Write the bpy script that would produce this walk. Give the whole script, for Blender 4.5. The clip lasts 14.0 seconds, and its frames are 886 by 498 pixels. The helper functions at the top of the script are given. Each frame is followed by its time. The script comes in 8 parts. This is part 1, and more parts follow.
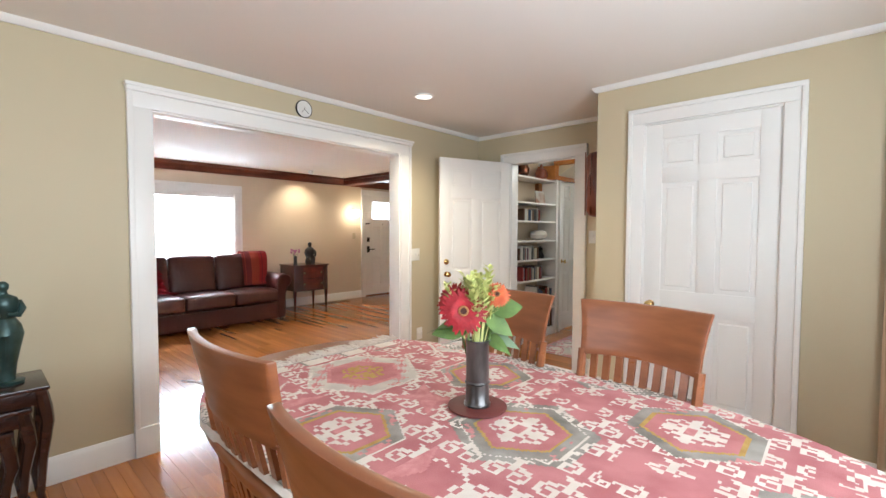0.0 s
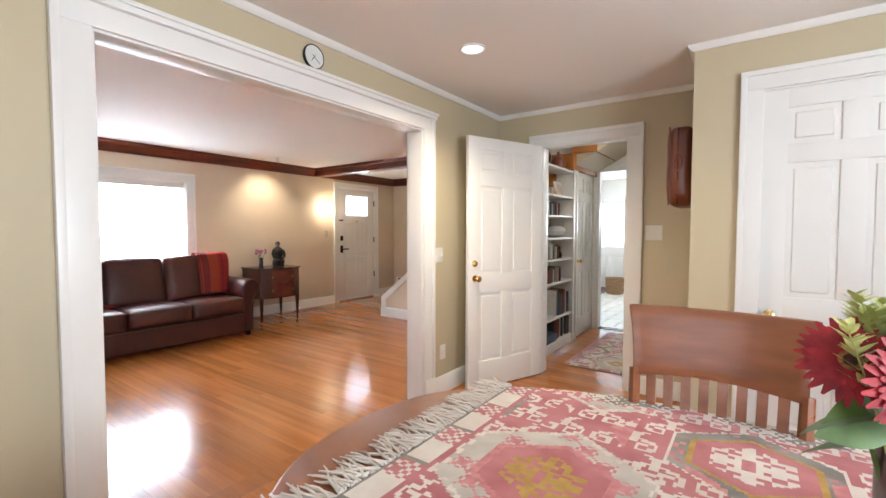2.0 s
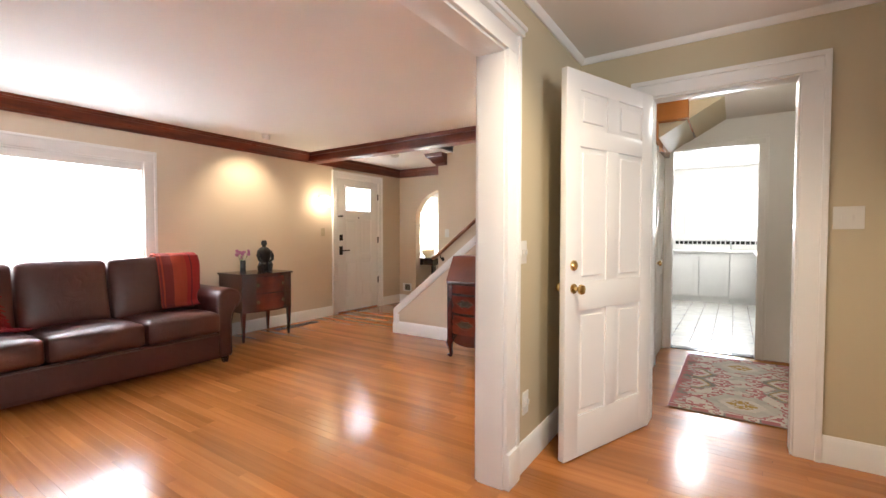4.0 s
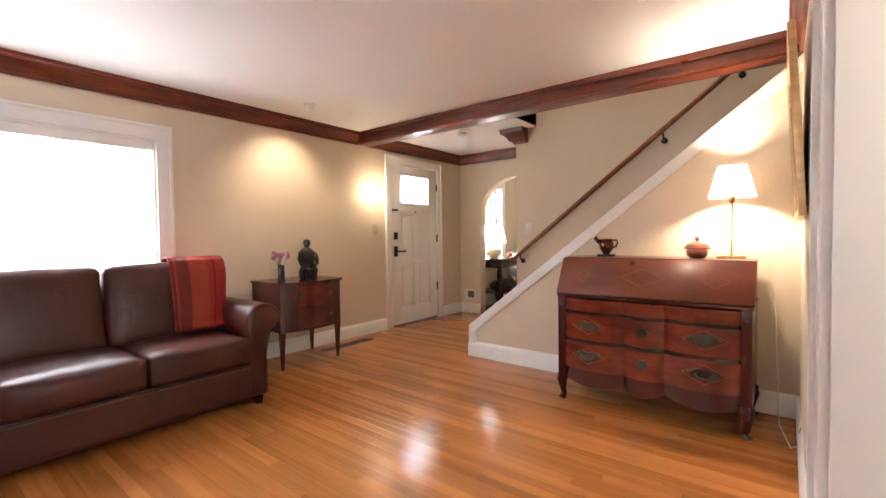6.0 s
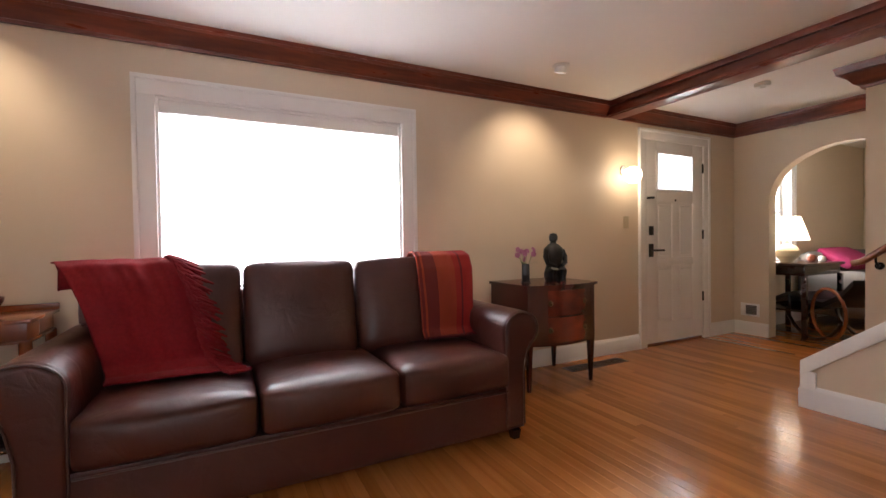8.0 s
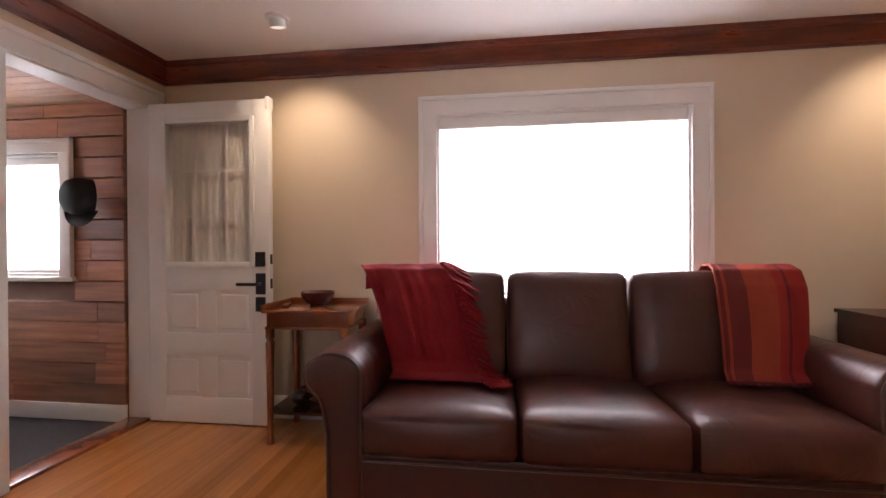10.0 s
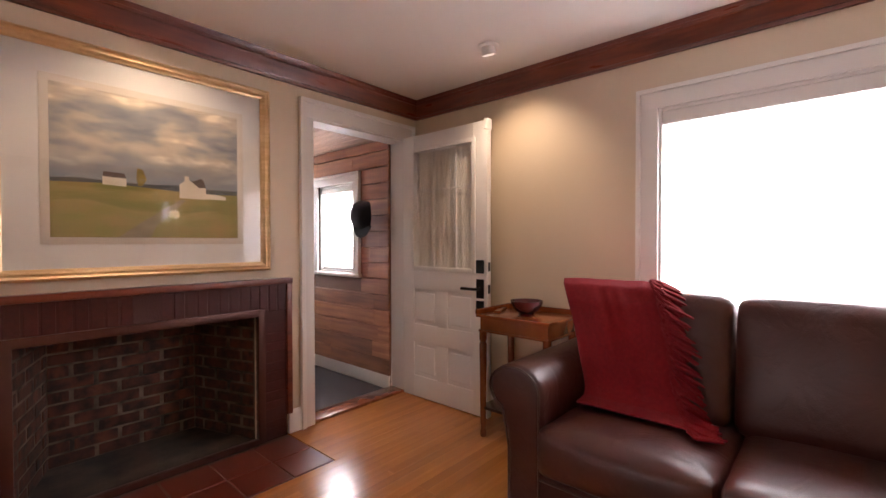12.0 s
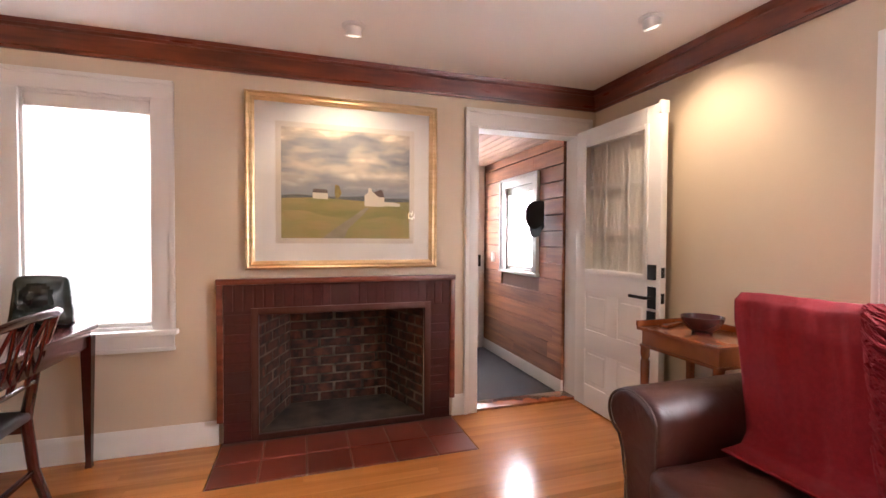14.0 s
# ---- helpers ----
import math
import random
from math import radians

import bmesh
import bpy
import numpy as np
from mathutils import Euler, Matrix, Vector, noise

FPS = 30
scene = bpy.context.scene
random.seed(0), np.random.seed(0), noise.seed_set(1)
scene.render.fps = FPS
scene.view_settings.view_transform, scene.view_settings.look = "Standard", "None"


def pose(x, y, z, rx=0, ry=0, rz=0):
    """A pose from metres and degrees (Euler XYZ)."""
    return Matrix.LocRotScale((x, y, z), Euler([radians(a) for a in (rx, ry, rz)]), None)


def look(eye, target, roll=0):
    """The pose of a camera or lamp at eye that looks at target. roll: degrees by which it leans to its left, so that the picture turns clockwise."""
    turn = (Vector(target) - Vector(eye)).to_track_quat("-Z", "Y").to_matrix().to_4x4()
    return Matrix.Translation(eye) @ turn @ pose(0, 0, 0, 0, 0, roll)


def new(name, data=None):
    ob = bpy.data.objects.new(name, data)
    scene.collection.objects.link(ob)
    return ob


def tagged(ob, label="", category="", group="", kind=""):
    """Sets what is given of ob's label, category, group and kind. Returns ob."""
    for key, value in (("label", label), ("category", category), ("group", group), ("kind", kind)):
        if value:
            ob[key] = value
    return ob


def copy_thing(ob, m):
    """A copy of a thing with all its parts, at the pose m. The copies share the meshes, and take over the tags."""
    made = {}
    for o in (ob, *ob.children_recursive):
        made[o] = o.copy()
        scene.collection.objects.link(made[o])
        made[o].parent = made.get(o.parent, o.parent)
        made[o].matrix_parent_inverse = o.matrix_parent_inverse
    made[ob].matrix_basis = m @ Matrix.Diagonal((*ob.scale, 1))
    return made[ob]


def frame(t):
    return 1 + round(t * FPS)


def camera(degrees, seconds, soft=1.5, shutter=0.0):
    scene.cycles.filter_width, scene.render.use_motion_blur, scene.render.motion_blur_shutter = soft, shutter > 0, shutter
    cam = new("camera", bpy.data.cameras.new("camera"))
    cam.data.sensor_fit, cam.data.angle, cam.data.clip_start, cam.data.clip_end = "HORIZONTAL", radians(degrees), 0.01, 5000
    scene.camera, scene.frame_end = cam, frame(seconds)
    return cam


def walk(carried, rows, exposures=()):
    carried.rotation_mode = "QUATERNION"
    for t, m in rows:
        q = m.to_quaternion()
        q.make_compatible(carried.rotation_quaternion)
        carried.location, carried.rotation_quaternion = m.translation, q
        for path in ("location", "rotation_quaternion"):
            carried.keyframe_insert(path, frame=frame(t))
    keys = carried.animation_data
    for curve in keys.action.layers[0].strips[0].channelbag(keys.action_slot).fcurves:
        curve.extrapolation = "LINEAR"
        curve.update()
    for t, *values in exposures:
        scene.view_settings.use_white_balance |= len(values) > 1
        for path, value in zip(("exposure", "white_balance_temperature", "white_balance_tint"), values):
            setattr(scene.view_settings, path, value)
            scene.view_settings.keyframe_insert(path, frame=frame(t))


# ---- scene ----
cam = camera(91.2, 14.0)
PATH = [
    (0, (-1.14, 0.545, 1.322), (-2.487, 2.022, 1.241), 0.2),
    (0.5, (-1.362, 0.555, 1.33), (-2.684, 2.054, 1.246), 0.2),
    (1, (-1.62, 0.564, 1.323), (-2.899, 2.098, 1.237), 0.3),
    (1.5, (-1.887, 0.635, 1.304), (-3.102, 2.221, 1.219), 0.2),
    (2, (-2.151, 0.725, 1.288), (-3.314, 2.35, 1.204), 0.1),
    (2.5, (-2.47, 0.833, 1.263), (-3.601, 2.481, 1.192), 0.1),
    (3, (-2.748, 0.992, 1.226), (-3.857, 2.655, 1.164), 0.1),
    (5.5, (-4.056, 2.019, 1.154), (-5.21, 3.651, 1.09), -0.6),
    (6, (-4.336, 2.113, 1.139), (-5.577, 3.68, 1.08), -0.7),
    (6.5, (-4.595, 2.213, 1.127), (-5.963, 3.671, 1.071), -0.8),
    (7, (-4.841, 2.281, 1.101), (-6.365, 3.576, 1.053), -0.8),
    (7.5, (-5.105, 2.264, 1.087), (-6.767, 3.376, 1.043), -0.9),
    (8, (-5.271, 2.258, 1.073), (-7.059, 3.154, 1.038), -0.8),
    (8.5, (-5.411, 2.264, 1.063), (-7.305, 2.908, 1.049), -0.8),
    (9, (-5.497, 2.252, 1.077), (-7.466, 2.602, 1.065), -0.6),
    (9.2, (-5.51, 2.245, 1.078), (-7.497, 2.472, 1.069), -0.5),
    (11.5, (-5.608, 2.538, 1.179), (-7.283, 1.445, 1.152), -0.3),
    (12, (-5.658, 2.603, 1.196), (-7.156, 1.278, 1.166), -0.1),
    (12.5, (-5.674, 2.69, 1.211), (-6.986, 1.181, 1.173), 0.1),
    (13, (-5.751, 2.815, 1.22), (-6.861, 1.152, 1.175), 0.4),
    (13.5, (-5.898, 2.898, 1.224), (-6.77, 1.098, 1.179), 0.4),
    (14, (-6.071, 2.901, 1.224), (-6.68, 0.997, 1.176), 0.3),
]
EXPO = [(0, 0.15, 5500, 4), (1.5, 0.21, 5500, 5), (3.0, 0.30, 5730, 7), (6.0, 0.20, 5960, 11), (7.0, -0.08, 6000, 13), (8.0, -0.47, 6050, 14), (9.2, -0.55, 6200, 19), (11.5, -0.67, 6400, 23), (12.0, -0.52, 6450, 23),
        (12.5, -0.2, 6450, 23), (14.0, 0.16, 6180, 19)]
walk(cam, [(t, look(eye, target, roll)) for t, eye, target, roll in PATH], EXPO)
# ---------------------------------------------------------------- light
world = bpy.data.worlds.new("world")
scene.world = world
world.use_nodes = True
wn = world.node_tree
sky = wn.nodes.new("ShaderNodeTexSky")
sky.sky_type, sky.sun_disc, sky.sun_elevation, sky.sun_rotation = "NISHITA", False, radians(48), radians(200)
wn.nodes["Background"].inputs["Strength"].default_value = 0.12
wn.links.new(sky.outputs["Color"], wn.nodes["Background"].inputs["Color"])


def lamp(name, kind, m, power, colour=(1, 1, 1), **more):
    data = bpy.data.lights.new(name, kind)
    data.energy, data.color = power, colour
    for key, value in more.items():
        if key == "size": data.shape, data.size, data.size_y = "RECTANGLE", value[0], value[1]
        if key == "soft": data.shadow_soft_size = value
        if key == "cone": data.spot_size, data.spot_blend = radians(value[0]), value[1]
        if key == "angle": data.angle = radians(value)
        if key == "spread": data.spread = radians(value)
    ob = new(name, data)
    ob.matrix_world = m
    return ob


DAY = (1.0, 0.98, 0.95)
WARM = (1.0, 0.78, 0.52)
lamp("sun", "SUN", look((0, -20, 22), (0, 0, 0)), 1.0, (1, 0.96, 0.9), angle=12)
# daylight in the window openings
lamp("window_light", "AREA", look((-8.42, 2.645, 1.40), (-5, 2.645, 1.3)), 255, DAY, size=(1.45, 1.1))
lamp("window_light", "AREA", look((-4.965, -0.16, 1.35), (-4.965, 3, 1.25)), 92, DAY, size=(0.58, 1.25))
# next two: daylight for added, unseen dining windows; the first tilts up to the ceiling
lamp("window_light", "AREA", look((-0.16, 1.3, 1.45), (-3, 1.3, 3.1)), 84, DAY, size=(1.7, 1.2))
lamp("window_light", "AREA", look((-2.2, -1.06, 1.45), (-2.6, 3, 1.2)), 12, DAY, size=(1.5, 1.2))
lamp("window_light", "AREA", look((-8.40, 8.20, 1.4), (-5, 8.20, 1.2)), 100, DAY, size=(0.8, 1.1))
lamp("window_light", "AREA", look((-3.5, 11.15, 1.6), (-3.5, 8, 1.0)), 85, DAY, size=(0.9, 0.8))
lamp("window_light", "AREA", look((-8.12, -0.79, 1.35), (-6, -0.79, 1.2)), 90, DAY, size=(0.6, 0.85))
lamp("window_light", "AREA", look((-8.44, 6.39, 1.745), (-5, 6.39, 1.6)), 14, DAY, size=(0.5, 0.34))


# ---------------------------------------------------------------- materials
def mat(name, colour, rough=0.5, metal=0.0, colour2=None, scale=(3, 3, 3), detail=4.0, mix=(0.35, 0.65), bump=0.0, bump_scale=60.0,
        vary=0.0, coat=0.0, stretch=None, rough2=None, sheen=0.0, wave=None, spec=0.5):
    m = bpy.data.materials.new(name)
    m.use_nodes = True
    nt, n, l = m.node_tree, m.node_tree.nodes, m.node_tree.links
    p = n["Principled BSDF"]
    p.inputs["Roughness"].default_value, p.inputs["Metallic"].default_value = rough, metal
    p.inputs["Coat Weight"].default_value, p.inputs["Sheen Weight"].default_value = coat, sheen
    p.inputs["Coat Roughness"].default_value = 0.12
    p.inputs["Specular IOR Level"].default_value = spec
    co = n.new("ShaderNodeTexCoord")
    mp = n.new("ShaderNodeMapping")
    mp.inputs["Scale"].default_value = scale
    l.new(co.outputs["Object"], mp.inputs["Vector"])
    info = n.new("ShaderNodeObjectInfo")
    if vary:
        sh = n.new("ShaderNodeVectorMath")
        sh.operation = "SCALE"
        sh.inputs[0].default_value = (37.0, 11.0, 5.0)
        l.new(info.outputs["Random"], sh.inputs["Scale"])
        ad = n.new("ShaderNodeVectorMath")
        l.new(mp.outputs["Vector"], ad.inputs[0])
        l.new(sh.outputs["Vector"], ad.inputs[1])
        vec = ad.outputs["Vector"]
    else:
        vec = mp.outputs["Vector"]
    nz = n.new("ShaderNodeTexNoise")
    nz.inputs["Scale"].default_value, nz.inputs["Detail"].default_value = 1.0, detail
    l.new(vec, nz.inputs["Vector"])
    ramp = n.new("ShaderNodeValToRGB")
    ramp.color_ramp.elements[0].position, ramp.color_ramp.elements[1].position = mix
    c2 = colour2 or tuple(c * 0.88 for c in colour)
    ramp.color_ramp.elements[0].color, ramp.color_ramp.elements[1].color = (*colour, 1), (*c2, 1)
    l.new(nz.outputs["Fac"], ramp.inputs["Fac"])
    out = ramp.outputs["Color"]
    if vary:
        hsv = n.new("ShaderNodeHueSaturation")
        mr = n.new("ShaderNodeMapRange")
        mr.inputs["To Min"].default_value, mr.inputs["To Max"].default_value = 1 - vary, 1 + vary
        l.new(info.outputs["Random"], mr.inputs["Value"])
        l.new(mr.outputs["Result"], hsv.inputs["Value"])
        l.new(out, hsv.inputs["Color"])
        out = hsv.outputs["Color"]
    l.new(out, p.inputs["Base Color"])
    if rough2 is not None:
        rr = n.new("ShaderNodeMapRange")
        rr.inputs["From Min"].default_value, rr.inputs["From Max"].default_value = 0.3, 0.7
        rr.inputs["To Min"].default_value, rr.inputs["To Max"].default_value = rough, rough2
        l.new(nz.outputs["Fac"], rr.inputs["Value"])
        l.new(rr.outputs["Result"], p.inputs["Roughness"])
    if bump:
        b = n.new("ShaderNodeBump")
        b.inputs["Strength"].default_value, b.inputs["Distance"].default_value = bump, 0.004
        n2 = n.new("ShaderNodeTexNoise")
        n2.inputs["Scale"].default_value, n2.inputs["Detail"].default_value = bump_scale, 3.0
        l.new(co.outputs["Object"], n2.inputs["Vector"])
        l.new(n2.outputs["Fac"], b.inputs["Height"])
        l.new(b.outputs["Normal"], p.inputs["Normal"])
    return m


def glow(name, colour, strength, base=(0.8, 0.8, 0.8)):
    m = bpy.data.materials.new(name)
    m.use_nodes = True
    p = m.node_tree.nodes["Principled BSDF"]
    p.inputs["Base Color"].default_value = (*base, 1)
    p.inputs["Emission Color"].default_value, p.inputs["Emission Strength"].default_value = (*colour, 1), strength
    return m


def glass(name, rough=0.0, tint=(1, 1, 1)):
    m = bpy.data.materials.new(name)
    m.use_nodes = True
    n, l = m.node_tree.nodes, m.node_tree.links
    mixer, gl, tr, fr = n.new("ShaderNodeMixShader"), n.new("ShaderNodeBsdfGlossy"), n.new("ShaderNodeBsdfTransparent"), n.new("ShaderNodeLayerWeight")
    fr.inputs["Blend"].default_value = 0.5
    pw, sc = n.new("ShaderNodeMath"), n.new("ShaderNodeMath")
    pw.operation, sc.operation = "POWER", "MULTIPLY_ADD"
    pw.inputs[1].default_value, sc.inputs[1].default_value, sc.inputs[2].default_value = 5.0, 0.9, 0.03
    l.new(fr.outputs["Facing"], pw.inputs[0])
    l.new(pw.outputs["Value"], sc.inputs[0])
    gl.inputs["Roughness"].default_value = rough
    tr.inputs["Color"].default_value = (*tint, 1)
    l.new(sc.outputs["Value"], mixer.inputs["Fac"])
    l.new(tr.outputs["BSDF"], mixer.inputs[1])
    l.new(gl.outputs["BSDF"], mixer.inputs[2])
    l.new(mixer.outputs["Shader"], n["Material Output"].inputs["Surface"])
    return m


def sheer(name, colour, share=0.6):
    """Cloth or slats that let daylight through."""
    m = bpy.data.materials.new(name)
    m.use_nodes = True
    n, l = m.node_tree.nodes, m.node_tree.links
    mixer, tl = n.new("ShaderNodeMixShader"), n.new("ShaderNodeBsdfTranslucent")
    p = n["Principled BSDF"]
    p.inputs["Base Color"].default_value, p.inputs["Roughness"].default_value = (*colour, 1), 0.6
    tl.inputs["Color"].default_value = (*colour, 1)
    mixer.inputs["Fac"].default_value = share
    l.new(p.outputs["BSDF"], mixer.inputs[1])
    l.new(tl.outputs["BSDF"], mixer.inputs[2])
    l.new(mixer.outputs["Shader"], n["Material Output"].inputs["Surface"])
    return m


PAINT = mat("cream_wall_paint", (0.625, 0.517, 0.385), 0.55, colour2=(0.608, 0.502, 0.372), scale=(0.9, 0.9, 0.9), bump=0.06, bump_scale=220)
PAINT_DINING = mat("khaki_wall_paint", (0.53, 0.455, 0.305), 0.55, colour2=(0.515, 0.44, 0.293), scale=(0.9, 0.9, 0.9), bump=0.06, bump_scale=220)
CEIL = mat("ceiling_paint", (0.82, 0.79, 0.75), 0.7, colour2=(0.805, 0.775, 0.735), scale=(1.3, 1.3, 1.3), bump=0.05, bump_scale=180)
WHITE = mat("white_gloss_paint", (0.80, 0.785, 0.755), 0.32, colour2=(0.775, 0.76, 0.73), scale=(2, 2, 2), bump=0.03, bump_scale=90)
OAK = mat("oak_boards", (0.43, 0.166, 0.043), 0.15, colour2=(0.31, 0.110, 0.026), scale=(1.1, 26, 8), detail=7, vary=0.19, mix=(0.25, 0.75), bump=0.022, bump_scale=9, spec=0.5, rough2=0.20)
WALNUT = mat("red_brown_crown_wood", (0.160, 0.032, 0.013), 0.27, colour2=(0.075, 0.014, 0.0065), scale=(3, 3, 26), detail=6, rough2=0.42, bump=0.03, bump_scale=70)
MAHOG = mat("mahogany", (0.070, 0.0095, 0.0055), 0.22, colour2=(0.030, 0.0045, 0.003), scale=(4, 12, 5), detail=4, mix=(0.2, 0.8), coat=0.15)
MAHOG_DRAWER = mat("flame_mahogany", (0.160, 0.023, 0.011), 0.2, colour2=(0.062, 0.009, 0.005), scale=(6, 9, 14), detail=5, mix=(0.25, 0.75), coat=0.15)
MAHOG_LID = mat("faded_mahogany", (0.150, 0.033, 0.014), 0.3, colour2=(0.095, 0.019, 0.009), scale=(2, 10, 10), detail=4, mix=(0.2, 0.8), coat=0.2)
CHERRY = mat("cherry_wood", (0.27, 0.096, 0.036), 0.26, colour2=(0.18, 0.058, 0.021), scale=(4, 4, 20), detail=6, coat=0.25, rough2=0.36)
SIDEWOOD = mat("honey_brown_wood", (0.24, 0.068, 0.020), 0.25, colour2=(0.15, 0.038, 0.011), scale=(14, 5, 5), detail=6, coat=0.3)
DARKWOOD = mat("dark_stained_wood", (0.040, 0.015, 0.010), 0.25, colour2=(0.022, 0.008, 0.006), scale=(5, 5, 16), detail=5, coat=0.3)
LEATHER = mat("brown_leather", (0.060, 0.0128, 0.0080), 0.33, colour2=(0.040, 0.0085, 0.0056), scale=(5, 5, 5), detail=4, mix=(0.2, 0.8), bump=0.16, bump_scale=240, rough2=0.44, spec=0.42)


def wrinkled(m, scale=7.0, height=0.5):
    """Soft creases, laid under the fine grain."""
    n, l = m.node_tree.nodes, m.node_tree.links
    grain = [x for x in n if x.type == "BUMP"][0]
    co, nz, rp, b = n.new("ShaderNodeTexCoord"), n.new("ShaderNodeTexNoise"), n.new("ShaderNodeValToRGB"), n.new("ShaderNodeBump")
    nz.inputs["Scale"].default_value, nz.inputs["Detail"].default_value, nz.inputs["Distortion"].default_value = scale, 5.0, 0.8
    rp.color_ramp.elements[0].position, rp.color_ramp.elements[0].color = 0.42, (1, 1, 1, 1)
    rp.color_ramp.elements[1].position, rp.color_ramp.elements[1].color = 0.60, (1, 1, 1, 1)
    el = rp.color_ramp.elements.new(0.50)
    el.color = (0, 0, 0, 1)
    b.inputs["Strength"].default_value, b.inputs["Distance"].default_value = height, 0.006
    l.new(co.outputs["Object"], nz.inputs["Vector"])
    l.new(nz.outputs["Fac"], rp.inputs["Fac"])
    l.new(rp.outputs["Color"], b.inputs["Height"])
    l.new(b.outputs["Normal"], grain.inputs["Normal"])


wrinkled(LEATHER, 6.0, 0.16)
PIPING = mat("dark_leather_piping", (0.060, 0.024, 0.017), 0.4, bump=0.2, bump_scale=200)
BLIND = sheer("white_blind", (0.86, 0.87, 0.88), 0.7)
GLASS = glass("window_glass")
BLACKIRON = mat("black_metal", (0.012, 0.011, 0.010), 0.38, metal=0.6, scale=(20, 20, 20))
BRASS = mat("brass", (0.78, 0.55, 0.23), 0.2, metal=1.0, colour2=(0.62, 0.42, 0.16), scale=(12, 12, 12))
OLDBRASS = mat("old_brass", (0.06, 0.045, 0.03), 0.45, metal=0.9)
BRICKRED = mat("dark_red_brick", (0.055, 0.0095, 0.0075), 0.30, colour2=(0.040, 0.007, 0.006), scale=(40, 40, 40), detail=4, bump=0.2, bump_scale=80, vary=0.14, spec=0.35)
BRICKOLD = mat("sooty_brick", (0.105, 0.032, 0.017), 0.85, colour2=(0.024, 0.012, 0.009), scale=(14, 14, 14), detail=6, bump=0.7, bump_scale=70, vary=0.3)
MORTAR = mat("pale_mortar", (0.17, 0.12, 0.085), 0.9, colour2=(0.03, 0.022, 0.017), scale=(9, 9, 9), bump=0.6, bump_scale=120)
MORTARDARK = mat("red_mortar", (0.046, 0.0095, 0.0075), 0.8, bump=0.5, bump_scale=120)
TILERED = mat("red_quarry_tile", (0.150, 0.027, 0.015), 0.34, colour2=(0.100, 0.018, 0.011), scale=(9, 9, 9), mix=(0.15, 0.85), detail=5, bump=0.03, bump_scale=30, vary=0.16)
GROUT = mat("grey_grout", (0.17, 0.12, 0.10), 0.9, bump=0.4, bump_scale=90)
SOOT = mat("soot", (0.028, 0.020, 0.016), 0.9, colour2=(0.07, 0.048, 0.036), scale=(7, 7, 7), bump=0.5, bump_scale=60)
BRONZE = mat("dark_bronze", (0.030, 0.030, 0.028), 0.33, metal=0.55, colour2=(0.016, 0.016, 0.016), scale=(12, 12, 12), bump=0.15, bump_scale=60)
VERDI = mat("green_bronze", (0.050, 0.095, 0.085), 0.3, metal=0.5, colour2=(0.020, 0.036, 0.033), scale=(9, 9, 9), detail=6, bump=0.12, bump_scale=50)
GOLD = mat("gilt_frame", (0.80, 0.59, 0.34), 0.36, metal=0.85, colour2=(0.66, 0.46, 0.24), scale=(5, 5, 30), bump=0.06, bump_scale=90)
MATBOARD = mat("white_mat_board", (0.78, 0.76, 0.72), 0.8)
CARPET = mat("dark_grey_carpet", (0.050, 0.042, 0.042), 0.95, colour2=(0.030, 0.026, 0.028), scale=(60, 60, 60), bump=0.8, bump_scale=400)
CEDAR = mat("cedar_siding", (0.33, 0.135, 0.062), 0.55, colour2=(0.19, 0.070, 0.034), scale=(14, 2.0, 30), detail=6, vary=0.32, bump=0.2, bump_scale=60)
PORCHCEIL = mat("porch_ceiling_boards", (0.46, 0.27, 0.17), 0.55, colour2=(0.34, 0.19, 0.12), scale=(20, 3, 6), vary=0.12)
RED1 = mat("red_wool_throw", (0.155, 0.0065, 0.0095), 0.95, colour2=(0.130, 0.005, 0.0075), scale=(60, 60, 60), bump=0.7, bump_scale=330, spec=0.2)
PLASTIC = mat("white_plastic", (0.78, 0.76, 0.70), 0.35)


# ---------------------------------------------------------------- mesh helpers
def box(bm, x0, x1, y0, y1, z0, z1, bev=0.0, seg=2, m=None):
    got = bmesh.ops.create_cube(bm, size=1.0, matrix=Matrix.Translation(((x0 + x1) / 2, (y0 + y1) / 2, (z0 + z1) / 2)) @ Matrix.Diagonal((abs(x1 - x0), abs(y1 - y0), abs(z1 - z0), 1)))
    vs = got["verts"]
    if m is not None: bmesh.ops.transform(bm, matrix=m, verts=vs)
    if bev:
        es = list({e for v in vs for e in v.link_edges})
        bmesh.ops.bevel(bm, geom=es, offset=bev, segments=seg, profile=0.6, affect="EDGES", clamp_overlap=True)
    return bm


def lathe(bm, prof, seg=24, m=None, cap=True):
    rings = []
    for r, z in prof:
        ring = []
        for i in range(seg):
            a = 2 * math.pi * i / seg
            co = Vector((r * math.cos(a), r * math.sin(a), z))
            ring.append(bm.verts.new(m @ co if m is not None else co))
        rings.append(ring)
    for a, b in zip(rings, rings[1:]):
        for i in range(seg):
            bm.faces.new((a[i], a[(i + 1) % seg], b[(i + 1) % seg], b[i]))
    if cap:
        bm.faces.new(list(reversed(rings[0])))
        bm.faces.new(rings[-1])
    return bm


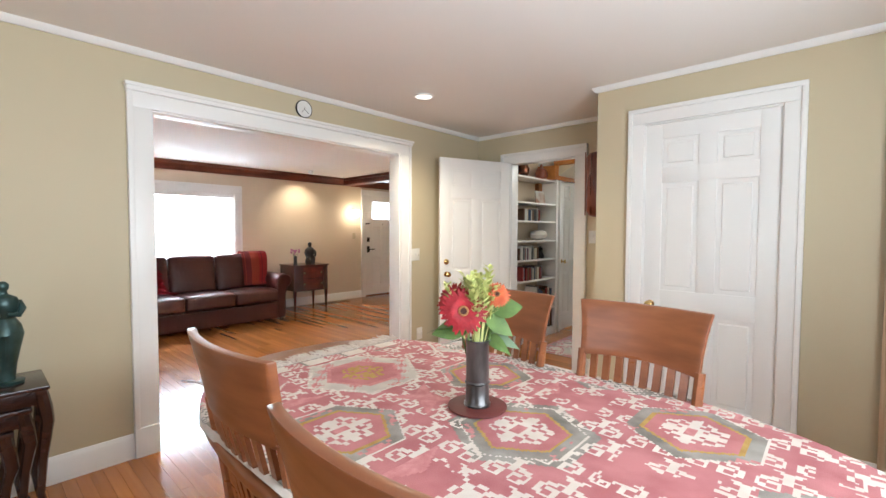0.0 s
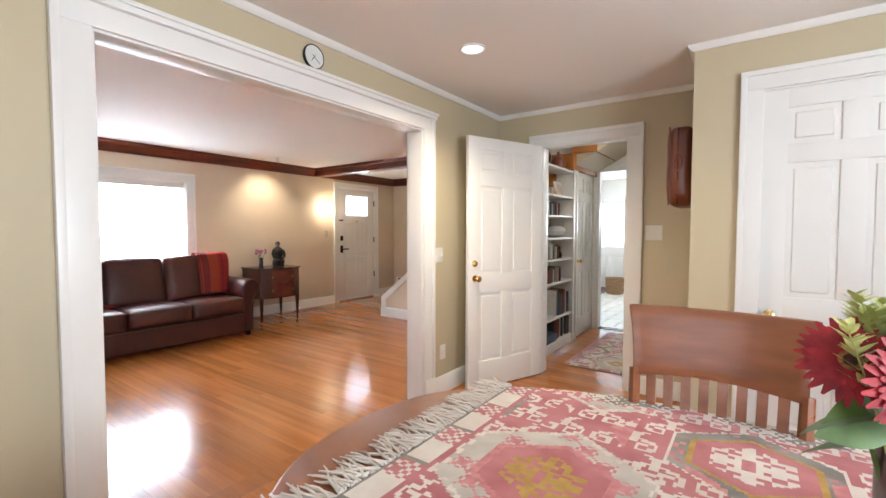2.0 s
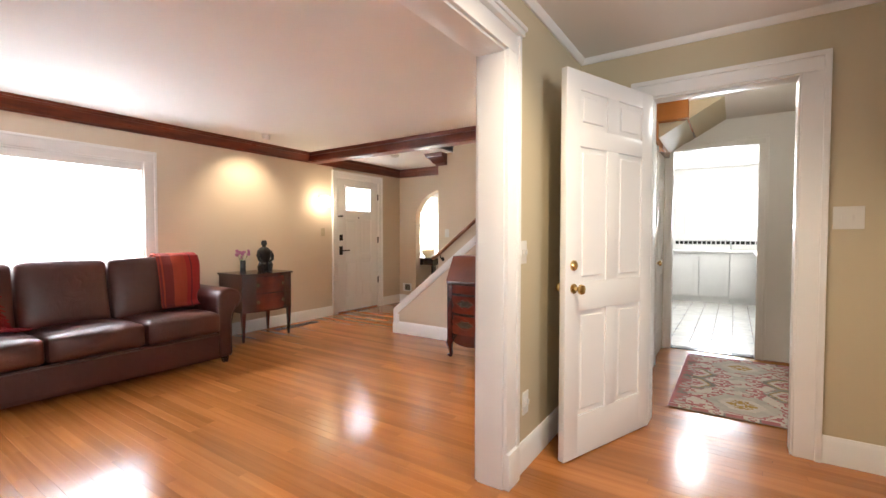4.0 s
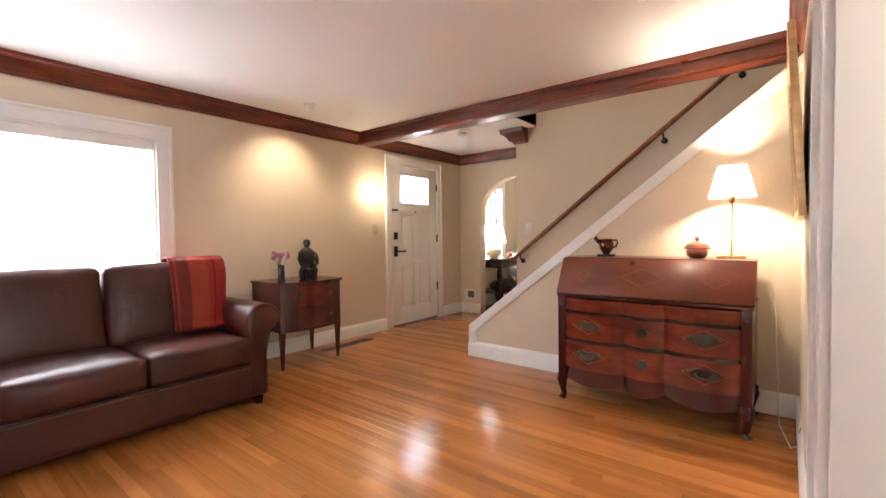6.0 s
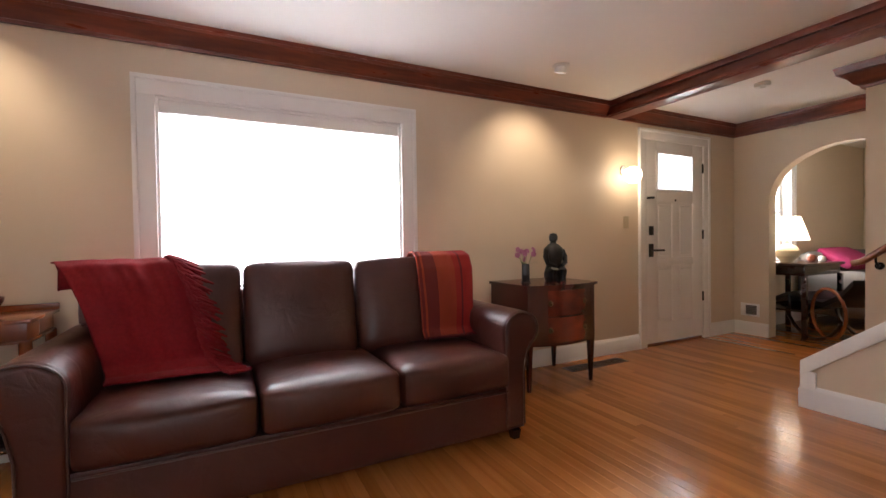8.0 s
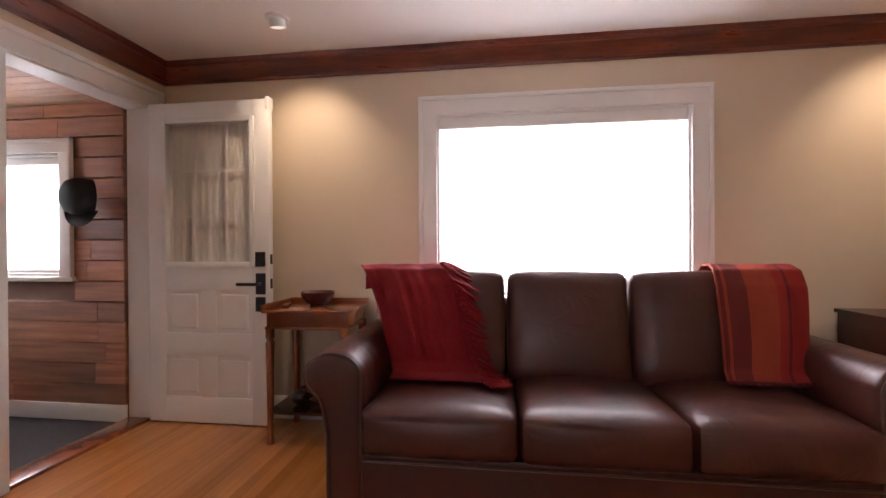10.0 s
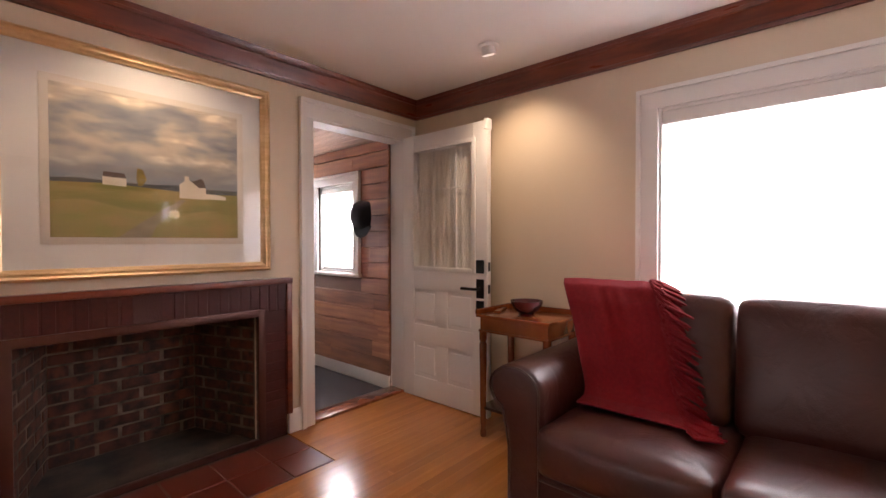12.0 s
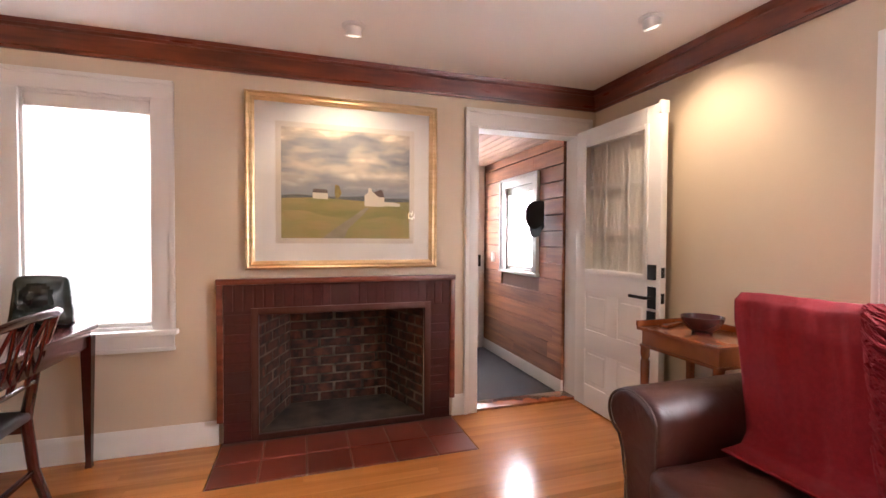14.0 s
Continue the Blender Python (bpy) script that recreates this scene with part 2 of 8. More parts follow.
def tube(bm, pts, r, seg=8, flat=1.0):
    pts = [Vector(p) for p in pts]
    rs = r if isinstance(r, (list, tuple)) else [r] * len(pts)
    rings, side = [], None
    for i, p in enumerate(pts):
        t = (pts[min(i + 1, len(pts) - 1)] - pts[max(i - 1, 0)]).normalized()
        if side is None:
            side = t.orthogonal().normalized()
        side = (side - t * side.dot(t)).normalized()
        up = t.cross(side)
        rings.append([bm.verts.new(p + (side * math.cos(2 * math.pi * k / seg) * flat + up * math.sin(2 * math.pi * k / seg)) * rs[i]) for k in range(seg)])
    for a, b in zip(rings, rings[1:]):
        for k in range(seg):
            bm.faces.new((a[k], a[(k + 1) % seg], b[(k + 1) % seg], b[k]))
    bm.faces.new(list(reversed(rings[0])))
    bm.faces.new(rings[-1])
    return bm


def prism(bm, poly, axis, a, b, bev=0.0):
    """A polygon, given in the two other axes in order, drawn out from a to b along axis."""
    def co(u, v, w):
        return {"x": (w, u, v), "y": (u, w, v), "z": (u, v, w)}[axis]
    lo = [bm.verts.new(co(u, v, a)) for u, v in poly]
    hi = [bm.verts.new(co(u, v, b)) for u, v in poly]
    fs = [bm.faces.new(lo), bm.faces.new(hi)]
    n = len(poly)
    for i in range(n):
        fs.append(bm.faces.new((lo[i], lo[(i + 1) % n], hi[(i + 1) % n], hi[i])))
    bmesh.ops.recalc_face_normals(bm, faces=fs)
    if bev:
        es = list({e for v in lo + hi for e in v.link_edges})
        bmesh.ops.bevel(bm, geom=es, offset=bev, segments=2, profile=0.6, affect="EDGES", clamp_overlap=True)
    return bm


def run(bm, prof, p0, p1, nrm, m0=0, m1=0):
    """A moulding: profile (out, z) along the wall foot p0-p1 with its normal; m: 1 inside mitre, -1 outside, 0 square."""
    p0, p1, nrm = Vector((*p0, 0)), Vector((*p1, 0)), Vector((*nrm, 0))
    d = (p1 - p0).normalized()
    lo = [bm.verts.new(p0 + nrm * o + d * (m0 * o) + Vector((0, 0, z))) for o, z in prof]
    hi = [bm.verts.new(p1 + nrm * o - d * (m1 * o) + Vector((0, 0, z))) for o, z in prof]
    fs = [bm.faces.new(lo), bm.faces.new(hi)]
    n = len(prof)
    for i in range(n):
        fs.append(bm.faces.new((lo[i], lo[(i + 1) % n], hi[(i + 1) % n], hi[i])))
    bmesh.ops.recalc_face_normals(bm, faces=fs)
    return bm


def puff(bm, sx, sy, sz, r, swell=(0, 0, 0), n=12, m=None, crown=None):
    """A stuffed, rounded block about its centre."""
    got = bmesh.ops.create_cube(bm, size=2.0)
    vs = got["verts"]
    es = list({e for v in vs for e in v.link_edges})
    bmesh.ops.subdivide_edges(bm, edges=es, cuts=n, use_grid_fill=True)
    vs = bm.verts[:]
    h = Vector((sx / 2, sy / 2, sz / 2))
    for v in vs:
        c = v.co.copy()
        p = Vector((c.x * h.x, c.y * h.y, c.z * h.z))
        inner = Vector([max(-h[i] + r, min(h[i] - r, p[i])) for i in range(3)])
        d = p - inner
        if d.length > 1e-6:
            p = inner + d.normalized() * r
        w = [1 - min(1, abs(c[i])) ** 2.4 for i in range(3)]
        p.x += math.copysign(swell[0], c.x) * w[1] * w[2] if abs(c.x) > 0.98 else 0
        p.y += math.copysign(swell[1], c.y) * w[0] * w[2] if abs(c.y) > 0.98 else 0
        p.z += math.copysign(swell[2], c.z) * w[0] * w[1] if abs(c.z) > 0.98 else 0
        p += Vector([0.003 * noise.noise(p * 9 + Vector((k * 7, 0, 0))) for k in range(3)])
        v.co = m @ p if m is not None else p
    return bm


def finish(bm, name, material, smooth=35):
    bmesh.ops.recalc_face_normals(bm, faces=bm.faces[:])
    me = bpy.data.meshes.new(name)
    bm.to_mesh(me)
    bm.free()
    for mm in material if isinstance(material, (list, tuple)) else [material]:
        me.materials.append(mm)
    if smooth:
        me.polygons.foreach_set("use_smooth", [True] * len(me.polygons))
        me.set_sharp_from_angle(angle=radians(smooth))
    return me


def part(name, bm, material, parent, label="", smooth=35, m=None):
    ob = new(name, finish(bm, name, material, smooth))
    ob.parent = parent
    if m is not None: ob.matrix_basis = m
    return tagged(ob, label)


def thing(name, m, label, category, group=""):
    e = new(name)
    e.empty_display_size = 0.1
    e.matrix_world = m
    return tagged(e, label, category, group)


def single(name, bm, material, label, category, group="", smooth=35, m=None):
    ob = new(name, finish(bm, name, material, smooth))
    if m is not None: ob.matrix_world = m
    return tagged(ob, label, category, group)


def struct(name, bm, material, label="", smooth=0):
    ob = new(name, finish(bm, name, material, smooth))
    return tagged(ob, label, kind="structure")


def block(*a, **k):
    return box(bmesh.new(), *a, **k)


def wall(name, axis, c0, c1, a0, a1, z0, z1, holes, material, label):
    """A wall between c0 and c1 on axis, running a0-a1 on the other, with openings (a0, a1, z0, z1)."""
    bm = bmesh.new()
    def put(u0, u1, w0, w1):
        if u1 - u0 > 1e-4 and w1 - w0 > 1e-4:
            box(bm, c0, c1, u0, u1, w0, w1) if axis == "x" else box(bm, u0, u1, c0, c1, w0, w1)
    at = a0
    for h0, h1, hz0, hz1 in sorted(holes):
        put(at, h0, z0, z1)
        put(h0, h1, z0, hz0)
        put(h0, h1, hz1, z1)
        at = h1
    put(at, a1, z0, z1)
    return struct(name, bm, material, label)


# ---------------------------------------------------------------- the shell
XW, YF, YA = -8.19, 0.075, 7.41      # front wall, fireplace wall, arch wall
XD, XL = -4.135, -4.265               # divider: dining face, living face
YN, YC, XC = 4.405, 3.645, -2.455    # dining far wall, closet front, closet corner
HC, HD = 2.328, 2.356                # ceilings: living room, dining room
XE, YS = -0.25, -1.0                 # dining outer walls
YK, YB = 5.495, 6.52                 # stair knee wall, stair back wall
XO = -6.75                           # end of the stair back wall

wall("wall_front", "x", XW - 0.16, XW, -0.075, 10.6, 0, 2.6, [(1.915, 3.397, 0.78, 1.918), (5.94, 6.84, 0, 2.05), (7.80, 8.60, 0.8, 1.95)], PAINT, "cream painted front wall")
wall("wall_fireplace", "y", -0.075, YF, XW, XL, 0, 2.6, [(-8.055, -7.22, 0, 2.01), (-6.845, -5.80, 0, 0.775), (-5.27, -4.66, 0.70, 2.0)], PAINT, "cream painted chimney wall")
wall("wall_divider_living", "x", XL, (XL + XD) / 2, -0.075, YB, 0, 4.6, [(1.285, 3.241, 0, 2.03)], PAINT, "cream painted wall between the rooms")
wall("wall_divider", "x", (XL + XD) / 2, XD, YS, YB, 0, 2.6, [(1.285, 3.241, 0, 2.03)], PAINT_DINING, "khaki painted wall with a wide opening")
wall("wall_hall", "y", YN, YN + 0.115, XD, XC, 0, 2.6, [(-3.70, -2.975, 0, 2.04)], PAINT_DINING, "khaki painted wall with a doorway to the hall")
wall("wall_closet_front", "y", YC, YC + 0.115, XC, XE, 0, 2.6, [(-2.135, -1.375, 0, 2.05)], PAINT_DINING, "khaki painted closet wall")
wall("wall_closet_side", "x", XC, XC + 0.115, YC + 0.115, YN + 0.115, 0, 2.6, [], PAINT_DINING, "khaki painted closet side")
wall("wall_east", "x", XE, XE + 0.15, YS, 4.6, 0, 2.6, [(0.4, 2.2, 0.85, 2.05)], PAINT_DINING, "khaki painted outer wall")
wall("wall_south", "y", YS - 0.15, YS, XD, XE + 0.15, 0, 2.6, [(-3.0, -1.4, 0.85, 2.05)], PAINT_DINING, "khaki painted outer wall")
wall("wall_closet_back", "y", 4.52, 4.6, XC, XE, 0, 2.6, [], PAINT_DINING, "plain closet back wall")
# hall and kitchen
wall("wall_hall_left", "x", -4.0, -3.87, 5.73, 6.55, 0, 2.4, [(5.83, 6.49, 0, 2.03)], PAINT_DINING, "khaki painted hall wall")
wall("wall_hall_right", "x", -2.55, -2.45, 4.52, 6.55, 0, 2.4, [], PAINT_DINING, "khaki painted hall wall")
wall("wall_kitchen", "y", 6.55, 6.67, -5.4, -1.4, 0, 2.6, [(-3.80, -3.07, 0, 2.06)], WHITE, "white kitchen wall with a doorway")
wall("wall_kitchen_left", "x", -5.4, -5.3, 6.67, 11.1, 0, 2.6, [], WHITE, "white kitchen wall")
wall("wall_kitchen_back", "y", 11.0, 11.12, -5.4, -1.4, 0, 2.6, [(-5.10, -4.48, 0.95, 1.9), (-3.97, -3.07, 1.22, 2.02)], WHITE, "white kitchen wall with windows")
wall("wall_kitchen_right", "x", -2.34, -2.24, 6.67, 11.0, 0, 2.6, [], WHITE, "white kitchen wall")
# stair and entry
wall("wall_stair_back", "y", YB, YB + 0.12, XO, XD, 0, 4.6, [], PAINT, "cream painted wall beside the stairs")
wall("wall_stair_upper", "y", 5.45, 5.57, -6.6, XL, HC + 0.005, 4.6, [], PAINT, "cream stairwell wall above the beam")
wall("wall_stair_end", "x", -6.62, -6.5, 5.57, YB, HC + 0.005, 4.6, [], PAINT, "cream stairwell wall")
wall("wall_entry_end", "x", -5.6, -5.5, YB + 0.12, YA, 0, 2.6, [], PAINT, "cream end wall of the entry passage")
# unseen ceiling; its opening is added to hold a fill lamp
sw = block(-6.7, -5.9, 5.4, YB + 0.12, 4.6, 4.7)
box(sw, -5.2, XL, 5.4, YB + 0.12, 4.6, 4.7)
box(sw, -5.9, -5.2, 5.4, 5.72, 4.6, 4.7)
box(sw, -5.9, -5.2, 6.38, YB + 0.12, 4.6, 4.7)
struct("ceiling_stairwell", sw, CEIL, "white stairwell ceiling with an added, unseen light opening")
# added fill lamp that brightens the stairwell from above
lamp("skylight", "AREA", look((-5.55, 6.05, 4.66), (-5.55, 6.06, 0)), 24, DAY, size=(0.64, 0.60))
# study beyond the arch
wall("wall_study_back", "y", 10.6, 10.7, XW - 0.1, -5.4, 0, 2.6, [], PAINT_DINING, "khaki study wall")
wall("wall_study_right", "x", -5.5, -5.4, YA + 0.13, 10.6, 0, 2.6, [], PAINT_DINING, "khaki study wall")


def arch_wall():
    bm = bmesh.new()
    y0, y1, l, r, top, spring = YA, YA + 0.13, -7.835, -6.55, 1.955, 1.42
    cx, hw = (l + r) / 2, (r - l) / 2
    n = 28
    pts = [(cx - hw * math.cos(math.pi * i / n), spring + (top - spring) * math.sin(math.pi * i / n) ** 0.9) for i in range(n + 1)]
    box(bm, XW, l, y0, y1, 0, 2.6)
    box(bm, r, -5.4, y0, y1, 0, 2.6)
    for (xa, za), (xb, zb) in zip(pts, pts[1:]):
        prism(bm, [(xa, za), (xb, zb), (xb, 2.6), (xa, 2.6)], "y", y0, y1)
    bmesh.ops.remove_doubles(bm, verts=bm.verts[:], dist=1e-4)
    return struct("wall_arch", bm, PAINT, "cream wall with a round-headed arch")


arch_wall()
struct("ceiling_living", block(XW, XL, YF, 5.45, HC, HC + 0.15), CEIL, "smooth white living room ceiling")
struct("ceiling_entry", block(XW, -6.5, 5.45, YA, HC, HC + 0.15), CEIL, "smooth white entry ceiling")
struct("ceiling_passage", block(-6.5, -5.5, YB + 0.12, YA, HC, HC + 0.15), CEIL, "smooth white passage ceiling")
struct("ceiling_dining", block(XD, XE, YS, YN, HD, HD + 0.15), CEIL, "smooth white dining room ceiling")
struct("ceiling_hall", block(-4.125, -2.45, YN + 0.115, 6.55, HC, HC + 0.12), CEIL, "white hall ceiling")
struct("ceiling_kitchen", block(-5.4, -1.4, 6.67, 11.1, 2.45, 2.6), CEIL, "white kitchen ceiling")
struct("ceiling_study", block(XW, -5.4, YA + 0.13, 10.6, 2.34, 2.5), CEIL, "white study ceiling")
# soffit of the stairs over the hall
struct("soffit_hall", prism(bmesh.new(), [(-3.87, 2.02), (-3.34, HC + 0.002), (-3.87, HC + 0.002)], "y", 5.70, 6.549), PAINT_DINING, "khaki sloping soffit under the stairs")

# floors: sub-floor, kitchen tile bed, porch carpet
struct("floor", block(XW - 0.16, 0.0, -1.2, 6.66, -0.12, -0.014), mat("subfloor", (0.05, 0.022, 0.008), 0.7), "dark sub-floor under the oak boards")
struct("floor_study", block(XW - 0.16, -5.4, 6.66, 10.7, -0.12, -0.014), mat("subfloor_study", (0.05, 0.022, 0.008), 0.7), "dark sub-floor under the oak boards")
struct("floor_kitchen", block(-5.4, -1.4, 6.66, 11.1, -0.12, -0.006), GROUT, "grouted kitchen tile bed")
struct("floor_porch", block(-8.1, -5.0, -3.4, -0.075, -0.12, -0.01), CARPET, "dark grey porch carpet")


# ---------------------------------------------------------------- mouldings
CROWN = [(0, 2.19), (0.018, 2.19), (0.022, 2.205), (0.016, 2.212), (0.02, 2.222), (0.045, 2.262), (0.058, 2.284), (0.068, 2.287), (0.07, 2.303), (0.062, 2.307), (0.072, HC + 0.001), (0, HC + 0.001)]
BASE = [(0, 0.0), (0.018, 0.0), (0.018, 0.115), (0.012, 0.128), (0.006, 0.142), (0, 0.142)]
CROWNW = [(0, 2.322), (0.012, 2.322), (0.022, 2.333), (0.03, 2.347), (0.034, HD + 0.001), (0, HD + 0.001)]


def moulding(name, prof, runs, material, label):
    for r in runs:
        struct(name, run(bmesh.new(), prof, *r), material, label, smooth=25)


moulding("trim_crown", CROWN, [
    ((XW, YF), (XW, 5.42), (1, 0), 1, 0), ((XW, 5.58), (XW, YA), (1, 0), 0, 1),
    ((XL, YF), (XW, YF), (0, 1), 1, 1),
    ((XL, 5.42), (XL, YF), (-1, 0), 0, 1),
    ((XW, YA), (-5.6, YA), (0, -1), 1, 0),
    ], WALNUT, "red-brown stained wooden crown moulding")
CORBEL = [(0, 2.165), (0.022, 2.165), (0.028, 2.185), (0.055, 2.20), (0.085, 2.245), (0.115, 2.272), (0.130, 2.275), (0.133, 2.298), (0.145, HC + 0.001), (0, HC + 0.001)]
moulding("trim_corbel", CORBEL, [((XO, YB + 0.12), (XO, YB), (-1, 0), -1, -1), ((XO, YB), (-6.60, YB), (0, -1), -1, 0)], WALNUT, "red-brown stained crown return at the end of the stair wall")
beam = bmesh.new()
box(beam, XW, XL, 5.44, 5.60, 2.195, HC + 0.001, 0.004)
box(beam, XW, XL, 5.425, 5.44, 2.205, 2.225, 0.004)
box(beam, XW, XL, 5.405, 5.44, 2.285, HC + 0.001, 0.006)
struct("trim_beam", beam, WALNUT, "red-brown stained wooden ceiling beam", 30)
moulding("trim_crown_dining", CROWNW, [
    ((XD, YS), (XD, YN), (1, 0), 1, 1), ((XD, YN), (XC, YN), (0, -1), 1, 1),
    ((XC, YN), (XC, YC), (-1, 0), 1, -1), ((XC, YC), (XE, YC), (0, -1), -1, 1),
    ((XE, YC), (XE, YS), (-1, 0), 1, 1), ((XE, YS), (XD, YS), (0, 1), 1, 1)], WHITE, "slim white crown moulding")
moulding("baseboard", BASE, [
    ((XW, YF), (XW, 5.845), (1, 0), 1, 0), ((XW, 6.95), (XW, YA), (1, 0), 0, 1), ((XW, YA), (-7.835, YA), (0, -1), 1, 0),
    ((-7.138, YF), (-7.043, YF), (0, 1), 0, 0), ((XL, YF), (-5.588, YF), (0, 1), 1, 0),
    ((XL, 1.16), (XL, YF), (-1, 0), 0, 1), ((XL, YK - 0.002), (XL, 3.36), (-1, 0), 1, 0),
    ((-6.69, YK), (XL, YK), (0, -1), -1, 1), ((-6.69, YK + 0.1), (-6.69, YK), (-1, 0), 0, -1),
    ((XD, YS), (XD, 1.165), (1, 0), 1, 0), ((XD, 3.36), (XD, YN), (1, 0), 0, 1), ((XD, YN), (-3.812, YN), (0, -1), 1, 0),
    ((-2.862, YN), (XC, YN), (0, -1), 0, 1), ((XC, YN), (XC, YC), (-1, 0), 1, -1), ((XC, YC), (-2.224, YC), (0, -1), -1, 0),
    ((-1.285, YC), (XE, YC), (0, -1), 0, 1), ((-2.55, 6.55), (-2.55, 4.52), (-1, 0), 0, 0),
    ((XO, YB + 0.12), (XO, YB), (-1, 0), -1, -1), ((XW, YA + 0.13), (XW, 10.6), (1, 0), 0, 1), ((XW, 10.6), (-5.5, 10.6), (0, -1), 1, 1)], WHITE, "white painted baseboard")


def casing(name, axis, face, out, a0, a1, z0, z1, w=0.105, t=0.02, cap=False, head=None):
    """Flat casing with back band round an opening on a wall face; out is the way it stands proud."""
    h = head or w
    g = 0.004
    def put(bm, u0, u1, w0, w1, d, bev=0.004):
        f0, f1 = sorted((face, face + out * d))
        box(bm, f0, f1, u0, u1, w0, w1, bev) if axis == "x" else box(bm, u0, u1, f0, f1, w0, w1, bev)
    bm = bmesh.new()
    put(bm, a0 - w, a0 + g, z0, z1 - g, t)
    put(bm, a1 - g, a1 + w, z0, z1 - g, t)
    put(bm, a0 - w, a1 + w, z1 - g, z1 + h, t)
    put(bm, a0 - w - 0.006, a0 - w + 0.022, z0, z1 + h, t + 0.012)
    put(bm, a1 + w - 0.022, a1 + w + 0.006, z0, z1 + h, t + 0.012)
    put(bm, a0 - w - 0.006, a1 + w + 0.006, z1 + h - 0.022, z1 + h + 0.006, t + 0.013)
    if cap:
        put(bm, a0 - w - 0.010, a1 + w + 0.010, z1 + h - 0.03, z1 + h - 0.004, t + 0.026)
        put(bm, a0 - w - 0.017, a1 + w + 0.017, z1 + h - 0.006, z1 + h + 0.014, t + 0.036)
        put(bm, a0 - w - 0.004, a0 + g + 0.002, z0, z0 + 0.17, t + 0.014)
        put(bm, a1 - g - 0.002, a1 + w + 0.004, z0, z0 + 0.17, t + 0.014)
    return struct(name, bm, WHITE, "white painted casing", 30)


def lining(name, axis, c0, c1, a0, a1, z1, t=0.014, z0=0.0, sill=False):
    bm = bmesh.new()
    def put(u0, u1, w0, w1):
        box(bm, c0, c1, u0, u1, w0, w1, 0.002) if axis == "x" else box(bm, u0, u1, c0, c1, w0, w1, 0.002)
    put(a0 - 0.001, a0 + t, z0, z1 - t)
    put(a1 - t, a1 + 0.001, z0, z1 - t)
    put(a0 - 0.001, a1 + 0.001, z1 - t, z1 + 0.001)
    if sill: put(a0 - 0.001, a1 + 0.001, z0 - 0.001, z0 + t)
    return struct(name, bm, WHITE, "white painted jamb", 30)


casing("trim_opening_dining", "x", XD, 1, 1.285, 3.241, 0, 2.03, 0.112, 0.02, cap=True)
casing("trim_opening_living", "x", XL, -1, 1.285, 3.241, 0, 2.03, 0.112, 0.02)
lining("trim_opening_jamb", "x", XL - 0.002, XD + 0.002, 1.285, 3.241, 2.03)
casing("trim_hall_door", "y", YN, -1, -3.70, -2.975, 0, 2.04, 0.108, head=0.088)
lining("trim_hall_jamb", "y", YN - 0.002, YN + 0.117, -3.70, -2.975, 2.04)
casing("trim_closet_door", "y", YC, -1, -2.13, -1.38, 0, 2.05, 0.092)
lining("trim_closet_jamb", "y", YC - 0.002, YC + 0.117, -2.135, -1.375, 2.05)
casing("trim_front_door", "x", XW, 1, 5.94, 6.84, 0, 2.05, 0.092)
lining("trim_front_jamb", "x", XW - 0.162, XW + 0.002, 5.94, 6.84, 2.05)
casing("trim_porch_door", "y", YF, 1, -8.055, -7.22, 0, 2.01, 0.086, head=0.11)
lining("trim_porch_jamb", "y", -0.077, YF + 0.002, -8.055, -7.22, 2.01)
casing("trim_kitchen_door", "y", 6.55, -1, -3.80, -3.07, 0, 2.06, 0.068)
casing("trim_hall_side_door", "x", -3.87, 1, 5.83, 6.49, 0, 2.03, 0.05)


# ---------------------------------------------------------------- doors
def panel_door(name, m, w, h, rows, label, material=WHITE, glass_rows=(), t=0.036, lock=0.11):
    """Door with its hinge edge at x 0, running to x = w; rows: panels as (z0, z1), two side by side unless glazed."""
    d = thing(name, m, label, "door")
    d["kind"] = "structure"
    bm = bmesh.new()
    st, mid = lock, 0.10
    box(bm, 0, st, -t / 2, t / 2, 0, h, 0.002)
    box(bm, w - st, w, -t / 2, t / 2, 0, h, 0.002)
    edges = [0.0]
    for z0, z1 in rows: edges += [z0, z1]
    edges.append(h)
    for z0, z1 in zip(edges[::2], edges[1::2]):
        box(bm, st - 0.001, w - st + 0.001, -t / 2 + 0.0004, t / 2 - 0.0004, z0, z1, 0.002)
    for i, (z0, z1) in enumerate(rows):
        if i in glass_rows: continue
        box(bm, w / 2 - mid / 2, w / 2 + mid / 2, -t / 2 + 0.0008, t / 2 - 0.0008, z0 - 0.001, z1 + 0.001, 0.002)
    part("door_leaf", bm, material, d, smooth=30)
    for i, (z0, z1) in enumerate(rows):
        if i in glass_rows: continue
        for x0, x1 in ((st, w / 2 - mid / 2), (w / 2 + mid / 2, w - st)):
            bm = block(x0 - 0.002, x1 + 0.002, -t / 2 + 0.010, t / 2 - 0.010, z0 - 0.002, z1 + 0.002)
            box(bm, x0 + 0.028, x1 - 0.028, -t / 2 + 0.004, t / 2 - 0.004, z0 + 0.028, z1 - 0.028, 0.0055, 1)
            part("panel", bm, material, d, smooth=30)
    return d


SIX = [(0.22, 0.78), (0.93, 1.64), (1.74, 1.93)]


def knob(parent, x, z, t=0.018, material=None, both=True):
    for s in ((1, -1) if both else (1,)):
        bm = lathe(bmesh.new(), [(0.026, 0), (0.026, 0.004), (0.011, 0.007), (0.009, 0.03), (0.018, 0.036), (0.026, 0.047), (0.024, 0.058), (0.012, 0.064)], 20,
                   Matrix.Translation((x, s * t, z)) @ Matrix.Rotation(radians(-90 * s), 4, "X"))
        part("knob", bm, material or BRASS, parent, "polished brass knob")


